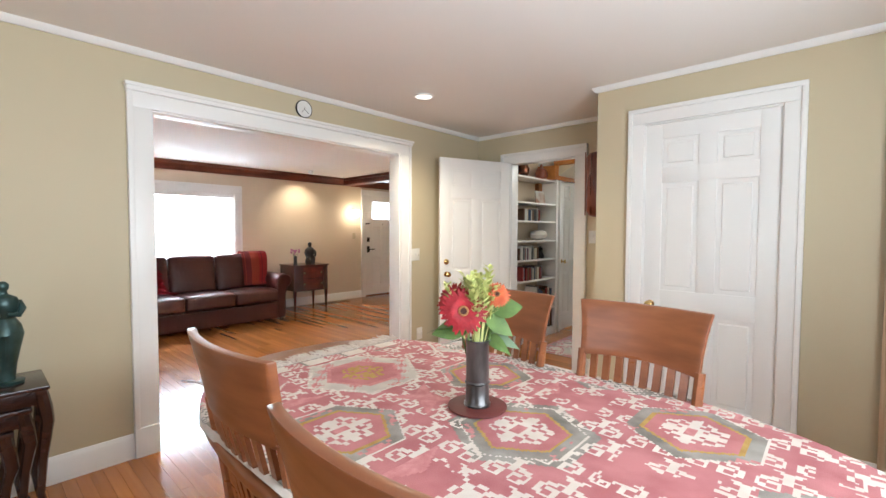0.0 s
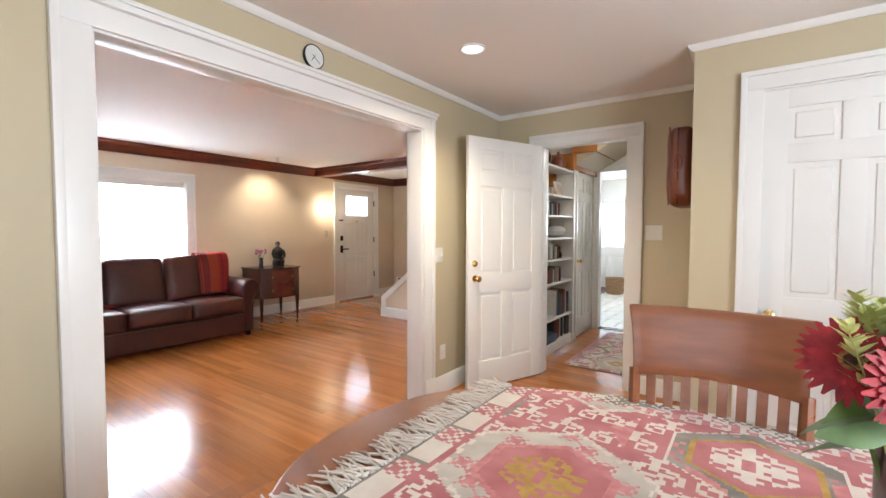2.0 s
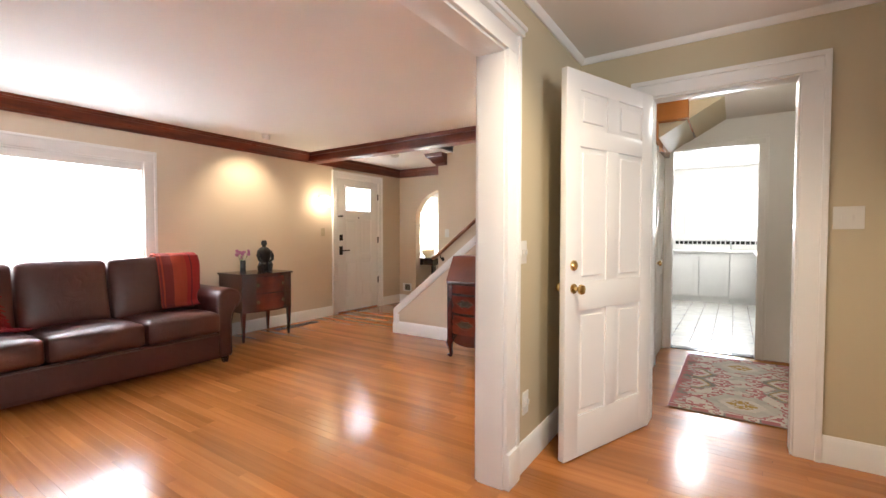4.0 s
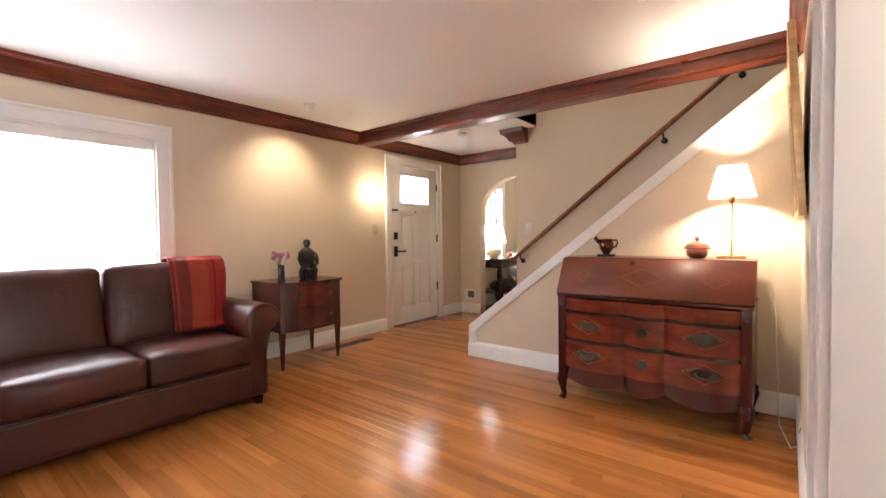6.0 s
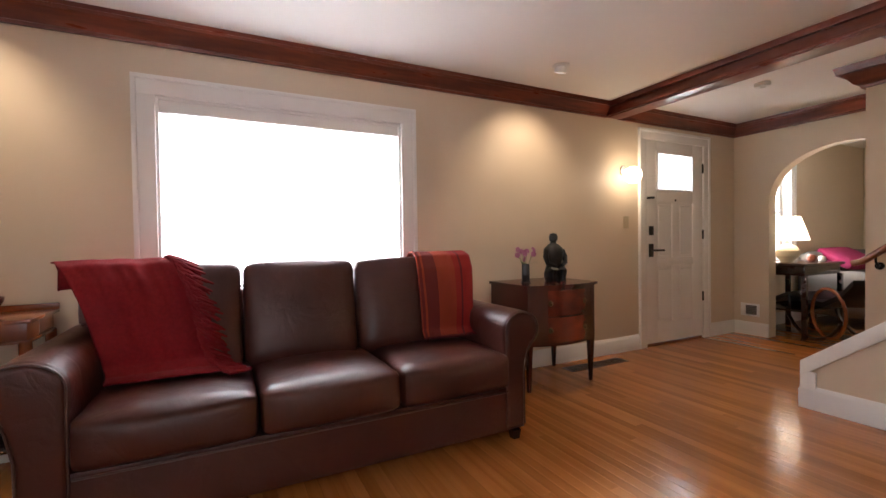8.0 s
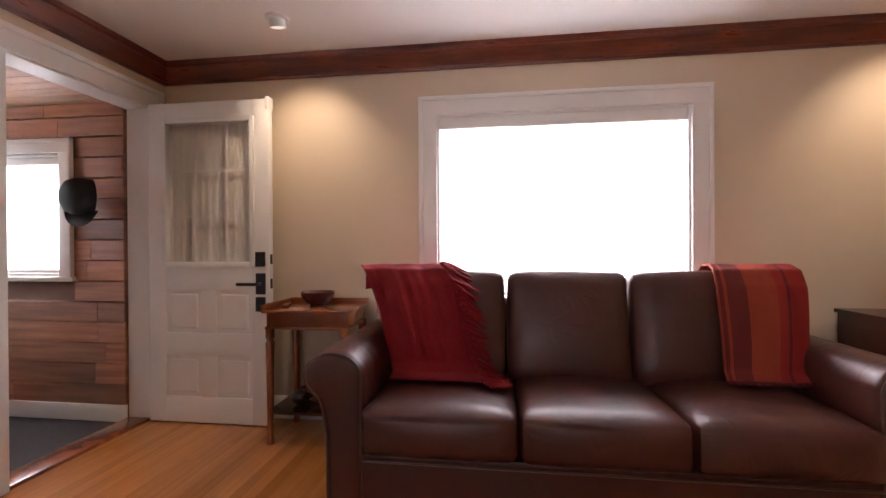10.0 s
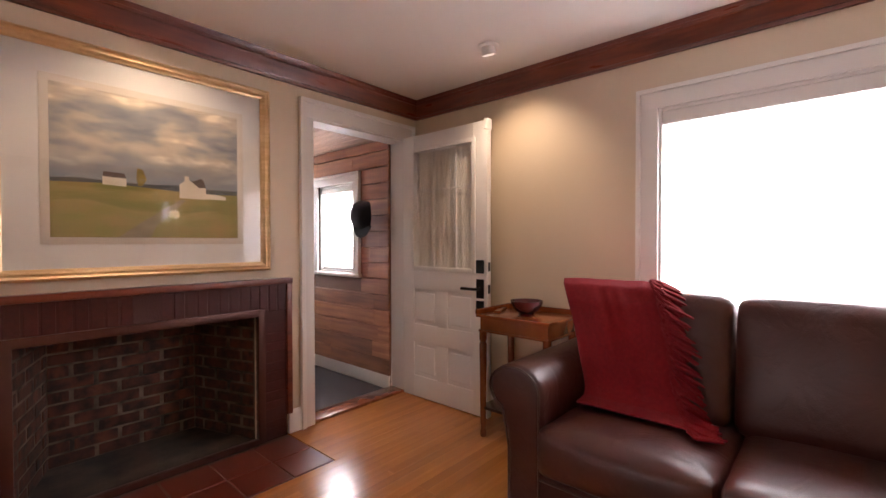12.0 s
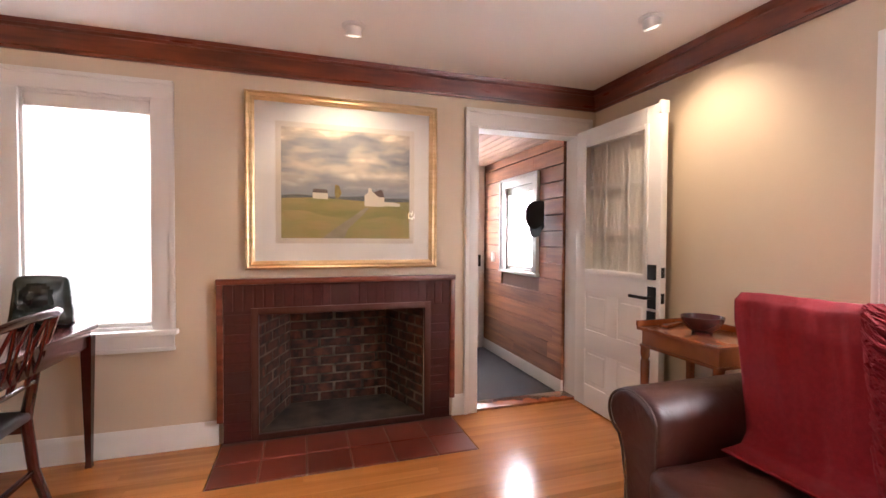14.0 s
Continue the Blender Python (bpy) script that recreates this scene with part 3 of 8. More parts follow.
def lever(parent, x, z, s, way, t=0.02):
    bm = block(x - 0.032, x + 0.032, min(s * t, s * (t + 0.008)), max(s * t, s * (t + 0.008)), z - 0.065, z + 0.065, 0.004)
    tube(bm, [(x, s * (t + 0.006), z), (x, s * (t + 0.05), z), (x + way * 0.02, s * (t + 0.055), z), (x + way * 0.125, s * (t + 0.055), z)], 0.010, 10)
    part("lever_handle", bm, BLACKIRON, parent, "black metal lever handle")


# hall door, open into the dining room; hinge at the doorway
hx, hy, fx, fy = -3.700, 4.362, -3.980, 3.632
hall_door = panel_door("door_hall", pose(hx, hy, 0.008, 0, 0, math.degrees(math.atan2(fy - hy, fx - hx))), 0.80, 2.025, SIX, "white six-panel door standing open into the dining room")
knob(hall_door, 0.735, 0.90)
for s in (1, -1):
    part("rosette", lathe(bmesh.new(), [(0.028, 0), (0.027, 0.006), (0.02, 0.012), (0.008, 0.016)], 20, Matrix.Translation((0.735, s * 0.018, 1.02)) @ Matrix.Rotation(radians(-90 * s), 4, "X")), BRASS, hall_door, "polished brass lock rosette")
closet_door = panel_door("door_closet", pose(-1.382, YC + 0.03, 0.008, 0, 0, 180), 0.745, 2.03, SIX, "white six-panel closet door, shut")
knob(closet_door, 0.69, 0.83)
for z in (0.25, 1.02, 1.80):
    part("hinge", block(-0.005, 0.012, 0.016, 0.026, z - 0.05, z + 0.05, 0.003), WHITE, closet_door, "painted hinge")
front_door = panel_door("door_front", pose(XW - 0.012, 6.835, 0.03, 0, 0, -90), 0.89, 2.01, [(0.20, 0.76), (0.84, 1.40), (1.53, 1.90)], "white front door with a small window and black hardware", glass_rows=(2,), lock=0.165)
side_door = panel_door("door_hall_side", pose(-3.890, 5.835, 0.008, 0, 0, 90), 0.65, 2.02, SIX, "white six-panel door in the hall, shut", lock=0.095)
knob(side_door, 0.06, 0.92)
porch_door = panel_door("door_porch", pose(-8.040, 0.098, 0.012, 0, 0, 90), 0.81, 2.0, [(0.16, 0.42), (0.56, 0.83), (0.99, 1.88)], "white half-glazed door standing open against the wall", glass_rows=(2,), lock=0.115, t=0.044)


# ---------------------------------------------------------------- windows
def window(name, axis, face, out, a0, a1, z0, z1, label, bars=(1, 2), depth=0.15, shade=True, slats=True):
    """Window in a wall opening: frame, sash, panes; blind hung inside. out: into the room."""
    e = thing(name, Matrix.Identity(4), label, "window")
    e["kind"] = "structure"
    def put(bm, u0, u1, d0, d1, w0, w1, bev=0.003):
        f0, f1 = sorted((face + out * d0, face + out * d1))
        box(bm, f0, f1, u0, u1, w0, w1, bev) if axis == "x" else box(bm, u0, u1, f0, f1, w0, w1, bev)
    bm = bmesh.new()
    put(bm, a0, a0 + 0.02, -depth, 0.0, z0, z1)
    put(bm, a1 - 0.02, a1, -depth, 0.0, z0, z1)
    put(bm, a0 + 0.02, a1 - 0.02, -depth, 0.0, z1 - 0.02, z1)
    put(bm, a0 + 0.02, a1 - 0.02, -depth, 0.0, z0, z0 + 0.02)
    part("window_frame", bm, WHITE, e, smooth=30)
    bm = bmesh.new()
    s = 0.045
    put(bm, a0 + 0.02, a0 + 0.02 + s, -0.12, -0.085, z0 + 0.02, z1 - 0.02)
    put(bm, a1 - 0.02 - s, a1 - 0.02, -0.12, -0.085, z0 + 0.02, z1 - 0.02)
    put(bm, a0 + 0.02, a1 - 0.02, -0.119, -0.086, z1 - 0.02 - s, z1 - 0.02)
    put(bm, a0 + 0.02, a1 - 0.02, -0.119, -0.086, z0 + 0.02, z0 + 0.02 + s)
    nx, nz = bars
    for i in range(1, nx): put(bm, a0 + (a1 - a0) * i / nx - 0.011, a0 + (a1 - a0) * i / nx + 0.011, -0.115, -0.09, z0 + 0.02, z1 - 0.02)
    for i in range(1, nz): put(bm, a0 + 0.02, a1 - 0.02, -0.114, -0.091, z0 + (z1 - z0) * i / nz - 0.014, z0 + (z1 - z0) * i / nz + 0.014)
    part("sash", bm, WHITE, e, smooth=30)
    bm = bmesh.new()
    put(bm, a0 + 0.03, a1 - 0.03, -0.104, -0.100, z0 + 0.03, z1 - 0.03, 0)
    g = part("pane", bm, GLASS, e, smooth=0)
    g.visible_shadow = False
    return e


def blind(label, axis, face, out, a0, a1, z0, z1, head=0.07, pitch=0.0215):
    e = thing("window_blind", Matrix.Identity(4), label, "blind")
    def put(bm, u0, u1, d0, d1, w0, w1, bev=0.003):
        f0, f1 = sorted((face + out * d0, face + out * d1))
        box(bm, f0, f1, u0, u1, w0, w1, bev) if axis == "x" else box(bm, u0, u1, f0, f1, w0, w1, bev)
    bm = bmesh.new()
    put(bm, a0 + 0.022, a1 - 0.022, -0.055, -0.004, z1 - 0.02 - head, z1 - 0.021)
    part("valance", bm, WHITE, e, "white blind valance", 30)
    bm = bmesh.new()
    z = z1 - 0.02 - head
    while z > z0 + 0.05:
        lo, hi = (a0 + 0.026, a1 - 0.026)
        for k in range(3):
            da, db = -0.024 - 0.004 * k, -0.024 - 0.004 * (k + 1)
            za, zb = z - (0.0225 - 0.0075 * k), z - (0.0225 - 0.0075 * (k + 1))
            fa, fb = face + out * da, face + out * db
            q = [(fa, lo, za), (fa, hi, za), (fb, hi, zb), (fb, lo, zb)]
            if axis == "y": q = [(b, a, c) for a, b, c in q]
            bm.faces.new([bm.verts.new(p) for p in q])
        z -= pitch
    bmesh.ops.remove_doubles(bm, verts=bm.verts[:], dist=1e-5)
    s = part("slats", bm, BLIND, e, "thin white slats", 60)
    tagged(s, kind="stuff")
    bm = bmesh.new()
    put(bm, a0 + 0.024, a1 - 0.024, -0.045, -0.02, z0 + 0.022, z0 + 0.045)
    part("bottom_rail", bm, WHITE, e, "white bottom rail", 30)
    for u in (a0 + 0.12, a1 - 0.12):
        bm = bmesh.new()
        put(bm, u, u + 0.002, -0.026, -0.024, z0 + 0.04, z1 - 0.05, 0)
        part("cord", bm, WHITE, e, "thin lift cord", 0)
    return e


def window_trim(name, axis, face, out, a0, a1, z0, z1, w=0.1, sill=0.05, apron=0.09):
    def put(bm, u0, u1, d0, d1, w0, w1, bev=0.004):
        f0, f1 = sorted((face + out * d0, face + out * d1))
        box(bm, f0, f1, u0, u1, w0, w1, bev) if axis == "x" else box(bm, u0, u1, f0, f1, w0, w1, bev)
    bm = bmesh.new()
    put(bm, a0 - w, a0 + 0.005, 0, 0.02, z0, z1 + 0.0)
    put(bm, a1 - 0.005, a1 + w, 0, 0.02, z0, z1 + 0.0)
    put(bm, a0 - w, a1 + w, 0, 0.02, z1 - 0.003, z1 + w)
    put(bm, a0 - w - 0.005, a0 - w + 0.02, 0, 0.03, z0, z1 + w)
    put(bm, a1 + w - 0.02, a1 + w + 0.005, 0, 0.03, z0, z1 + w)
    put(bm, a0 - w - 0.005, a1 + w + 0.005, 0, 0.031, z1 + w - 0.02, z1 + w + 0.005)
    put(bm, a0 - w - 0.02, a1 + w + 0.02, -0.08, sill, z0 - 0.028, z0 + 0.001, 0.006)
    put(bm, a0 - w, a1 + w, 0, 0.02, z0 - apron - 0.028, z0 - 0.026)
    put(bm, a0 - w - 0.004, a1 + w + 0.004, 0, 0.028, z0 - apron - 0.03, z0 - apron - 0.008)
    return struct(name, bm, WHITE, "white painted window casing and sill", 30)


window("window_1", "x", XW, 1, 1.915, 3.397, 0.78, 1.918, "wide front window", (1, 1))
blind("white slatted blind drawn down over the wide window", "x", XW, 1, 1.915, 3.397, 0.78, 1.918)
window_trim("trim_window_1", "x", XW, 1, 1.915, 3.397, 0.78, 1.918, 0.102)
window("window_2", "y", YF, 1, -5.27, -4.66, 0.70, 2.0, "narrow window beside the chimney", (1, 2))
blind("white slatted blind drawn down over the narrow window", "y", YF, 1, -5.27, -4.66, 0.70, 2.0)
window_trim("trim_window_2", "y", YF, 1, -5.27, -4.66, 0.70, 2.0, 0.095)
window("window_3", "x", XW, 1, 7.80, 8.60, 0.8, 1.95, "study window with clear panes", (2, 2))
window_trim("trim_window_3", "x", XW, 1, 7.80, 8.60, 0.8, 1.95, 0.09)
# windows 4 and 5 are out of view, added to light the dining room
window("window_4", "x", XE, -1, 0.4, 2.2, 0.85, 2.05, "unseen dining room window, added to let daylight in", (2, 2))
window("window_5", "y", YS, 1, -3.0, -1.4, 0.85, 2.05, "unseen dining room window, added to let daylight in", (2, 2))
window("window_6", "y", 11.0, -1, -3.97, -3.07, 1.22, 2.02, "kitchen sash window", (1, 2), depth=0.115)
window_trim("trim_window_6", "y", 11.0, -1, -3.97, -3.07, 1.22, 2.02, 0.08)


# added glowing sheets that stand for the bright outdoors behind two windows
struct("backdrop_kitchen", block(-5.2, -2.2, 12.2, 12.24, 0.4, 3.0), glow("kitchen_view_glow", (0.95, 1.0, 0.96), 1.5), "plain glowing sheet for the bright view outside the kitchen")
struct("backdrop_study", block(-9.6, -9.56, 6.6, 10.4, 0.2, 3.0), glow("study_view_glow", (0.72, 0.92, 0.78), 1.2), "plain pale green glowing sheet for the view outside the study")


# ---------------------------------------------------------------- stairs
def stairs():
    s = lambda x: 0.315 + 0.786 * (x + 6.66)
    x0, x1 = -6.69, XL
    bm = prism(bmesh.new(), [(x0, 0), (x1, 0), (x1, s(x1) - 0.03), (x0, s(x0) - 0.03)], "y", YK, YK + 0.1)
    struct("wall_stair_knee", bm, PAINT, "cream knee wall under the stair string")
    bm = prism(bmesh.new(), [(x0 - 0.012, s(x0) - 0.10), (x1, s(x1) - 0.095), (x1, s(x1) + 0.0), (x0 - 0.012, s(x0) + 0.0)], "y", YK - 0.014, YK + 0.114, 0.004)
    box(bm, x0 - 0.012, x0 + 0.07, YK - 0.0135, YK + 0.1135, 0.0, s(x0) - 0.06, 0.003)
    struct("trim_stair_string", bm, WHITE, "white painted sloping stair string and newel face", 30)
    for i in range(13):
        xa = x0 + 0.05 + i * 0.232
        bm = block(xa, xa + 0.26, YK + 0.115, YB - 0.002, 0.0 if i == 0 else 0.181 * i, 0.181 * (i + 1), 0.006)
        struct("stair_step", bm, OAK, "oak stair tread", 30)


stairs()
# handrail on the stair wall
rail = thing("handrail", Matrix.Identity(4), "dark wooden handrail on brackets up the stair wall", "handrail")
ra, rb = Vector((-6.74, YB - 0.07, 0.885)), Vector((-4.40, YB - 0.07, 2.72))
part("rail", tube(bmesh.new(), [ra + Vector((-0.06, 0, -0.02)), ra, ra + (rb - ra) * 0.5, rb], 0.024, 12), CHERRY, rail)
for f in (0.03, 0.65, 0.9):
    p = ra + (rb - ra) * f
    bm = tube(bmesh.new(), [(p.x, YB - 0.001, p.z - 0.09), (p.x, YB - 0.03, p.z - 0.09), (p.x, YB - 0.065, p.z - 0.06), (p.x, YB - 0.07, p.z - 0.018)], 0.008, 8)
    lathe(bm, [(0.028, 0), (0.028, 0.005), (0.015, 0.009)], 16, Matrix.Translation((p.x, YB, p.z - 0.09)) @ Matrix.Rotation(radians(90), 4, "X"))
    part("bracket", bm, BLACKIRON, rail, "dark metal rail bracket")


# ---------------------------------------------------------------- fireplace
def fireplace():
    fp = thing("fireplace", Matrix.Identity(4), "dark red brick fireplace with wooden edge moulding and sooty firebox", "fireplace")
    xl, xr, top, y0, y1 = -5.588, -7.043, 0.977, YF, 0.118
    ol, orr, oz = -5.80, -6.845, 0.775
    for xa, xb, za, zb in ((xr + 0.03, orr - 0.001, 0.012, top - 0.03), (ol + 0.001, xl - 0.03, 0.012, top - 0.03), (orr, ol, oz - 0.002, top - 0.03)):
        part("mortar_bed", block(xa, xb, y0 - 0.1, y1 - 0.0015, za, zb), MORTARDARK, fp, "dark red mortar")
    bm = bmesh.new()
    box(bm, xr - 0.003, xr + 0.032, y0, y1 + 0.014, 0.14, top - 0.028, 0.005)
    box(bm, xl - 0.032, xl + 0.003, y0, y1 + 0.014, 0.14, top - 0.028, 0.005)
    box(bm, xr - 0.006, xl + 0.006, y0, y1 + 0.018, top - 0.03, top + 0.004, 0.006)
    part("edge_moulding", bm, WALNUT, fp, "red-brown wooden edge moulding")
    bm = bmesh.new()
    box(bm, orr - 0.03, orr + 0.012, y1 - 0.02, y1 + 0.012, 0.016, oz + 0.03, 0.004)
    box(bm, ol - 0.012, ol + 0.03, y1 - 0.02, y1 + 0.012, 0.016, oz + 0.03, 0.004)
    box(bm, orr - 0.029, ol + 0.029, y1 - 0.0195, y1 + 0.0115, oz - 0.012, oz + 0.03, 0.004)
    box(bm, orr - 0.029, ol + 0.029, y1 - 0.0195, y1 + 0.0115, 0.016, 0.045, 0.004)
    part("screen_frame", bm, mat("dark_copper", (0.07, 0.022, 0.014), 0.4, metal=0.5), fp, "dark copper firebox frame")
    # surround bricks: courses at the sides, soldiers over the opening
    bw = block(-0.099, 0.099, -0.05, 0.0, -0.0262, 0.0262, 0.004, 1)
    side = finish(bw, "brick", BRICKRED, 30)
    bw = block(-0.0255, 0.0255, -0.05, 0.0, -0.082, 0.082, 0.004, 1)
    sold = finish(bw, "brick", BRICKRED, 30)
    rnd = random.Random(3)
    for cx in ((xl - 0.03 + ol) / 2, (xr + 0.03 + orr) / 2):
        for i in range(13):
            ob = new("brick", side)
            ob.parent = fp
            ob.location = (cx, y1 + rnd.uniform(-0.002, 0.001), 0.045 + i * 0.0585)
            ob.scale = (0.86, 1, 1)
    n = 25
    for i in range(n):
        ob = new("brick", sold)
        ob.parent = fp
        ob.location = (xl - 0.032 - (i + 0.5) * (xl - xr - 0.064) / n, y1 + rnd.uniform(-0.002, 0.001), 0.868)
    # firebox
    yb = -0.42
    bl, br = ol - 0.17, orr + 0.17
    for p, q, r in ((ol, bl, 1), (orr, br, -1)):
        part("firebox_cheek", prism(bmesh.new(), [(p + r * 0.002, YF - 0.02), (q, yb), (q + r * 0.06, yb - 0.06), (p + r * 0.08, YF - 0.02)], "z", 0, 0.83), MORTAR, fp, "pale old mortar joints")
    part("firebox_back", block(br - 0.06, bl + 0.06, yb - 0.07, yb, 0, 0.83), MORTAR, fp, "pale old mortar joints")
    part("firebox_top", block(orr - 0.1, ol + 0.1, yb - 0.05, YF - 0.02, 0.83, 0.88), SOOT, fp, "black sooty firebox top")
    part("firebox_floor", block(orr, ol, yb, YF + 0.02, -0.01, 0.016), SOOT, fp, "ashy firebox floor")
    brick = finish(block(-0.099, 0.099, -0.03, 0.0045, -0.0298, 0.0285, 0.005, 1), "brick", BRICKOLD, 30)
    def lay(p0, p1, nrm, z, off):
        d = (p1 - p0)
        L = d.length
        d.normalize()
        u = -off
        while u < L - 0.01:
            a, b = max(0, u), min(L, u + 0.2)
            if b - a > 0.03:
                ob = new("brick", brick)
                ob.parent = fp
                c = p0 + d * ((a + b) / 2)
                ob.matrix_basis = Matrix.LocRotScale((c.x + nrm.x * rnd.uniform(-0.002, 0.002), c.y + nrm.y * rnd.uniform(-0.002, 0.002), z), Euler((0, 0, math.atan2(nrm.y, nrm.x) - math.pi / 2)), (((b - a) - 0.008) / 0.198, 1, 1))
            u += 0.211
    for i in range(12):
        z = 0.048 + i * 0.067
        off = 0.105 if i % 2 else 0.0
        lay(Vector((bl, yb, 0)), Vector((br, yb, 0)), Vector((0, 1, 0)), z, off)
        for p, q in ((Vector((ol, YF - 0.03, 0)), Vector((bl, yb, 0))), (Vector((orr, YF - 0.03, 0)), Vector((br, yb, 0)))):
            d = (q - p).normalized()
            nrm = Vector((d.y, -d.x, 0))
            if nrm.x * (-6.3 - p.x) < 0: nrm = -nrm
            lay(p, q, nrm, z, off)
    struct("wall_chimney", block(-7.1, -5.5, -0.7, -0.5, 0, 2.6), BRICKOLD, "brick chimney breast behind the wall")
    # hearth of quarry tiles
    h = thing("hearth", pose(0, 0, 0), "red quarry tile hearth set into the oak floor", "hearth")
    part("grout_bed", block(-7.035, -5.605, YF, 0.585, -0.012, -0.004), GROUT, h, "grey grout")
    nx, ny = 6, 2
    tw, td = 1.43 / nx, 0.46 / ny
    tile = finish(block(-tw / 2 + 0.004, tw / 2 - 0.004, -td / 2 + 0.004, td / 2 - 0.004, -0.012, 0.0025, 0.003, 1), "tile", TILERED, 30)
    for i in range(nx):
        for j in range(ny):
            ob = new("tile", tile)
            ob.parent = h
            ob.location = (-5.605 - (i + 0.5) * tw, 0.585 - (j + 0.5) * td, rnd.uniform(-0.0006, 0.0006))


fireplace()


# ---------------------------------------------------------------- sofa
def sofa():
    s = thing("sofa", pose(0, 0, 0), "brown leather three-seat sofa with rolled arms", "sofa")
    xf, xb = -7.140, -8.08
    yl, yr = 1.59, 3.715
    aw = 0.135
    part("base", puff(bmesh.new(), 0.87, yr - yl - 0.05, 0.245, 0.02, (0, 0, 0), 10, pose((xf - 0.03 + xb) / 2, (yl + yr) / 2, 0.165)), LEATHER, s)
    part("back_frame", puff(bmesh.new(), 0.17, yr - yl - 0.06, 0.72, 0.05, (0, 0, 0.01), 10, pose(xb + 0.09, (yl + yr) / 2, 0.46)), LEATHER, s)
    c0, c1 = 1.758, yr - aw + 0.01
    w = (c1 - c0) / 3
    for i in range(3):
        yc = c0 + w * (i + 0.5)
        part("seat_cushion", puff(bmesh.new(), 0.66, w - 0.006, 0.19, 0.04, (0.02, 0.0, 0.026), 14, pose(xf - 0.325, yc, 0.378, 0, -1.5, 0)), LEATHER, s)
        b0, b1 = ((1.665, 2.325), (2.335, 2.915), (2.925, 3.665))[i]
        bm = puff(bmesh.new(), 0.20, b1 - b0 - 0.004, 0.53, 0.042, (0.035, 0.0, 0.012), 14)
        for v in bm.verts:
            if v.co.z < 0.02:
                k = min(1.0, (0.02 - v.co.z) / 0.05)
                lo, hi = c0 - (b0 + b1) / 2, c1 - (b0 + b1) / 2
                v.co.y += k * (max(lo, min(hi, v.co.y)) - v.co.y)
        part("back_cushion", bm, LEATHER, s, m=pose(-7.77, (b0 + b1) / 2, 0.70, 0, -11, 0))
        for dz in (-0.083, 0.083):
            pts = [(xf - 0.004 + (0.0 if abs(k) < 9 else -0.02), yc + (w / 2 - 0.02) * k / 10, 0.378 + dz * 0.72 + 0.008) for k in range(-10, 11)]
            part("piping", tube(bmesh.new(), pts, 0.0045, 6), PIPING, s, "dark leather piping")
    # rolled arms: a post with a scroll on top, drawn out front to back
    xa = xf - 0.045
    for y, sgn, aw, roll in ((1.684, -1, 0.160, 0.070), (yr - 0.135 / 2, 1, 0.135, 0.062)):
        cz, rz = 0.585, 0.103
        inner, outer = y - sgn * aw / 2, y + sgn * (roll + rz)
        cy, ry = (inner + outer) / 2, abs(outer - inner) / 2
        turn = [math.radians(180 - 238 * k / 22) for k in range(23)]
        scroll = [(cy + sgn * ry * math.cos(a), cz + rz * math.sin(a)) for a in turn]
        poly = [(inner, 0.045), (inner, 0.50)] + scroll + [(y + sgn * (aw / 2 + 0.022), 0.455), (y + sgn * (aw / 2 + 0.008), 0.41), (y + sgn * (aw / 2), 0.34), (y + sgn * (aw / 2), 0.045)]
        bm = prism(bmesh.new(), poly, "x", xb + 0.04, xa)
        es = [e for e in bm.edges if abs(e.verts[0].co.x - xa) < 1e-5 and abs(e.verts[1].co.x - xa) < 1e-5]
        bmesh.ops.bevel(bm, geom=es, offset=0.034, segments=6, profile=0.5, affect="EDGES", clamp_overlap=True)
        part("arm", bm, LEATHER, s, smooth=50)
        rim = [(xa - 0.003, cy + (b - cy) * 0.93, cz + (c - cz) * 0.93) for b, c in scroll]
        pts = [(xa - 0.003, y - sgn * (aw / 2 - 0.010), 0.07), (xa - 0.003, y - sgn * (aw / 2 - 0.010), 0.50)] + rim + [(xa - 0.003, y + sgn * (aw / 2 + 0.010), 0.455), (xa - 0.003, y + sgn * (aw / 2 - 0.010), 0.35), (xa - 0.003, y + sgn * (aw / 2 - 0.010), 0.07)]
        part("piping", tube(bmesh.new(), pts, 0.005, 6), PIPING, s, "dark leather piping")
    part("seam", tube(bmesh.new(), [(xf - 0.019, 1.77, 0.272), (xf - 0.019, yr - 0.135, 0.272)], 0.005, 6), PIPING, s, "dark seam under the cushions")
    for x in (xf - 0.06, xb + 0.08):
        for y in (yl + 0.07, yr - 0.07):
            part("foot", lathe(bmesh.new(), [(0.026, 0), (0.036, 0.05)], 4, pose(x, y, 0, 0, 0, 45)), DARKWOOD, s, "dark wooden block foot", 20)
    return s


sofa()


# ---------------------------------------------------------------- dining set
TX, TY, TZ, TA, TB = -1.96, 1.565, 0.765, 1.075, 0.61


def half_width(dx, a=TA, b=TB):
    return b * max(0.0, 1 - abs(dx / a) ** 2.7) ** (1 / 2.3)


def outline(a, b, n=72):
    pts = []
    for i in range(n):
        t = 2 * math.pi * i / n
        c, s = math.cos(t), math.sin(t)
        pts.append((a * math.copysign(abs(c) ** (2 / 2.7), c), b * math.copysign(abs(s) ** (2 / 2.5), s)))
    return pts


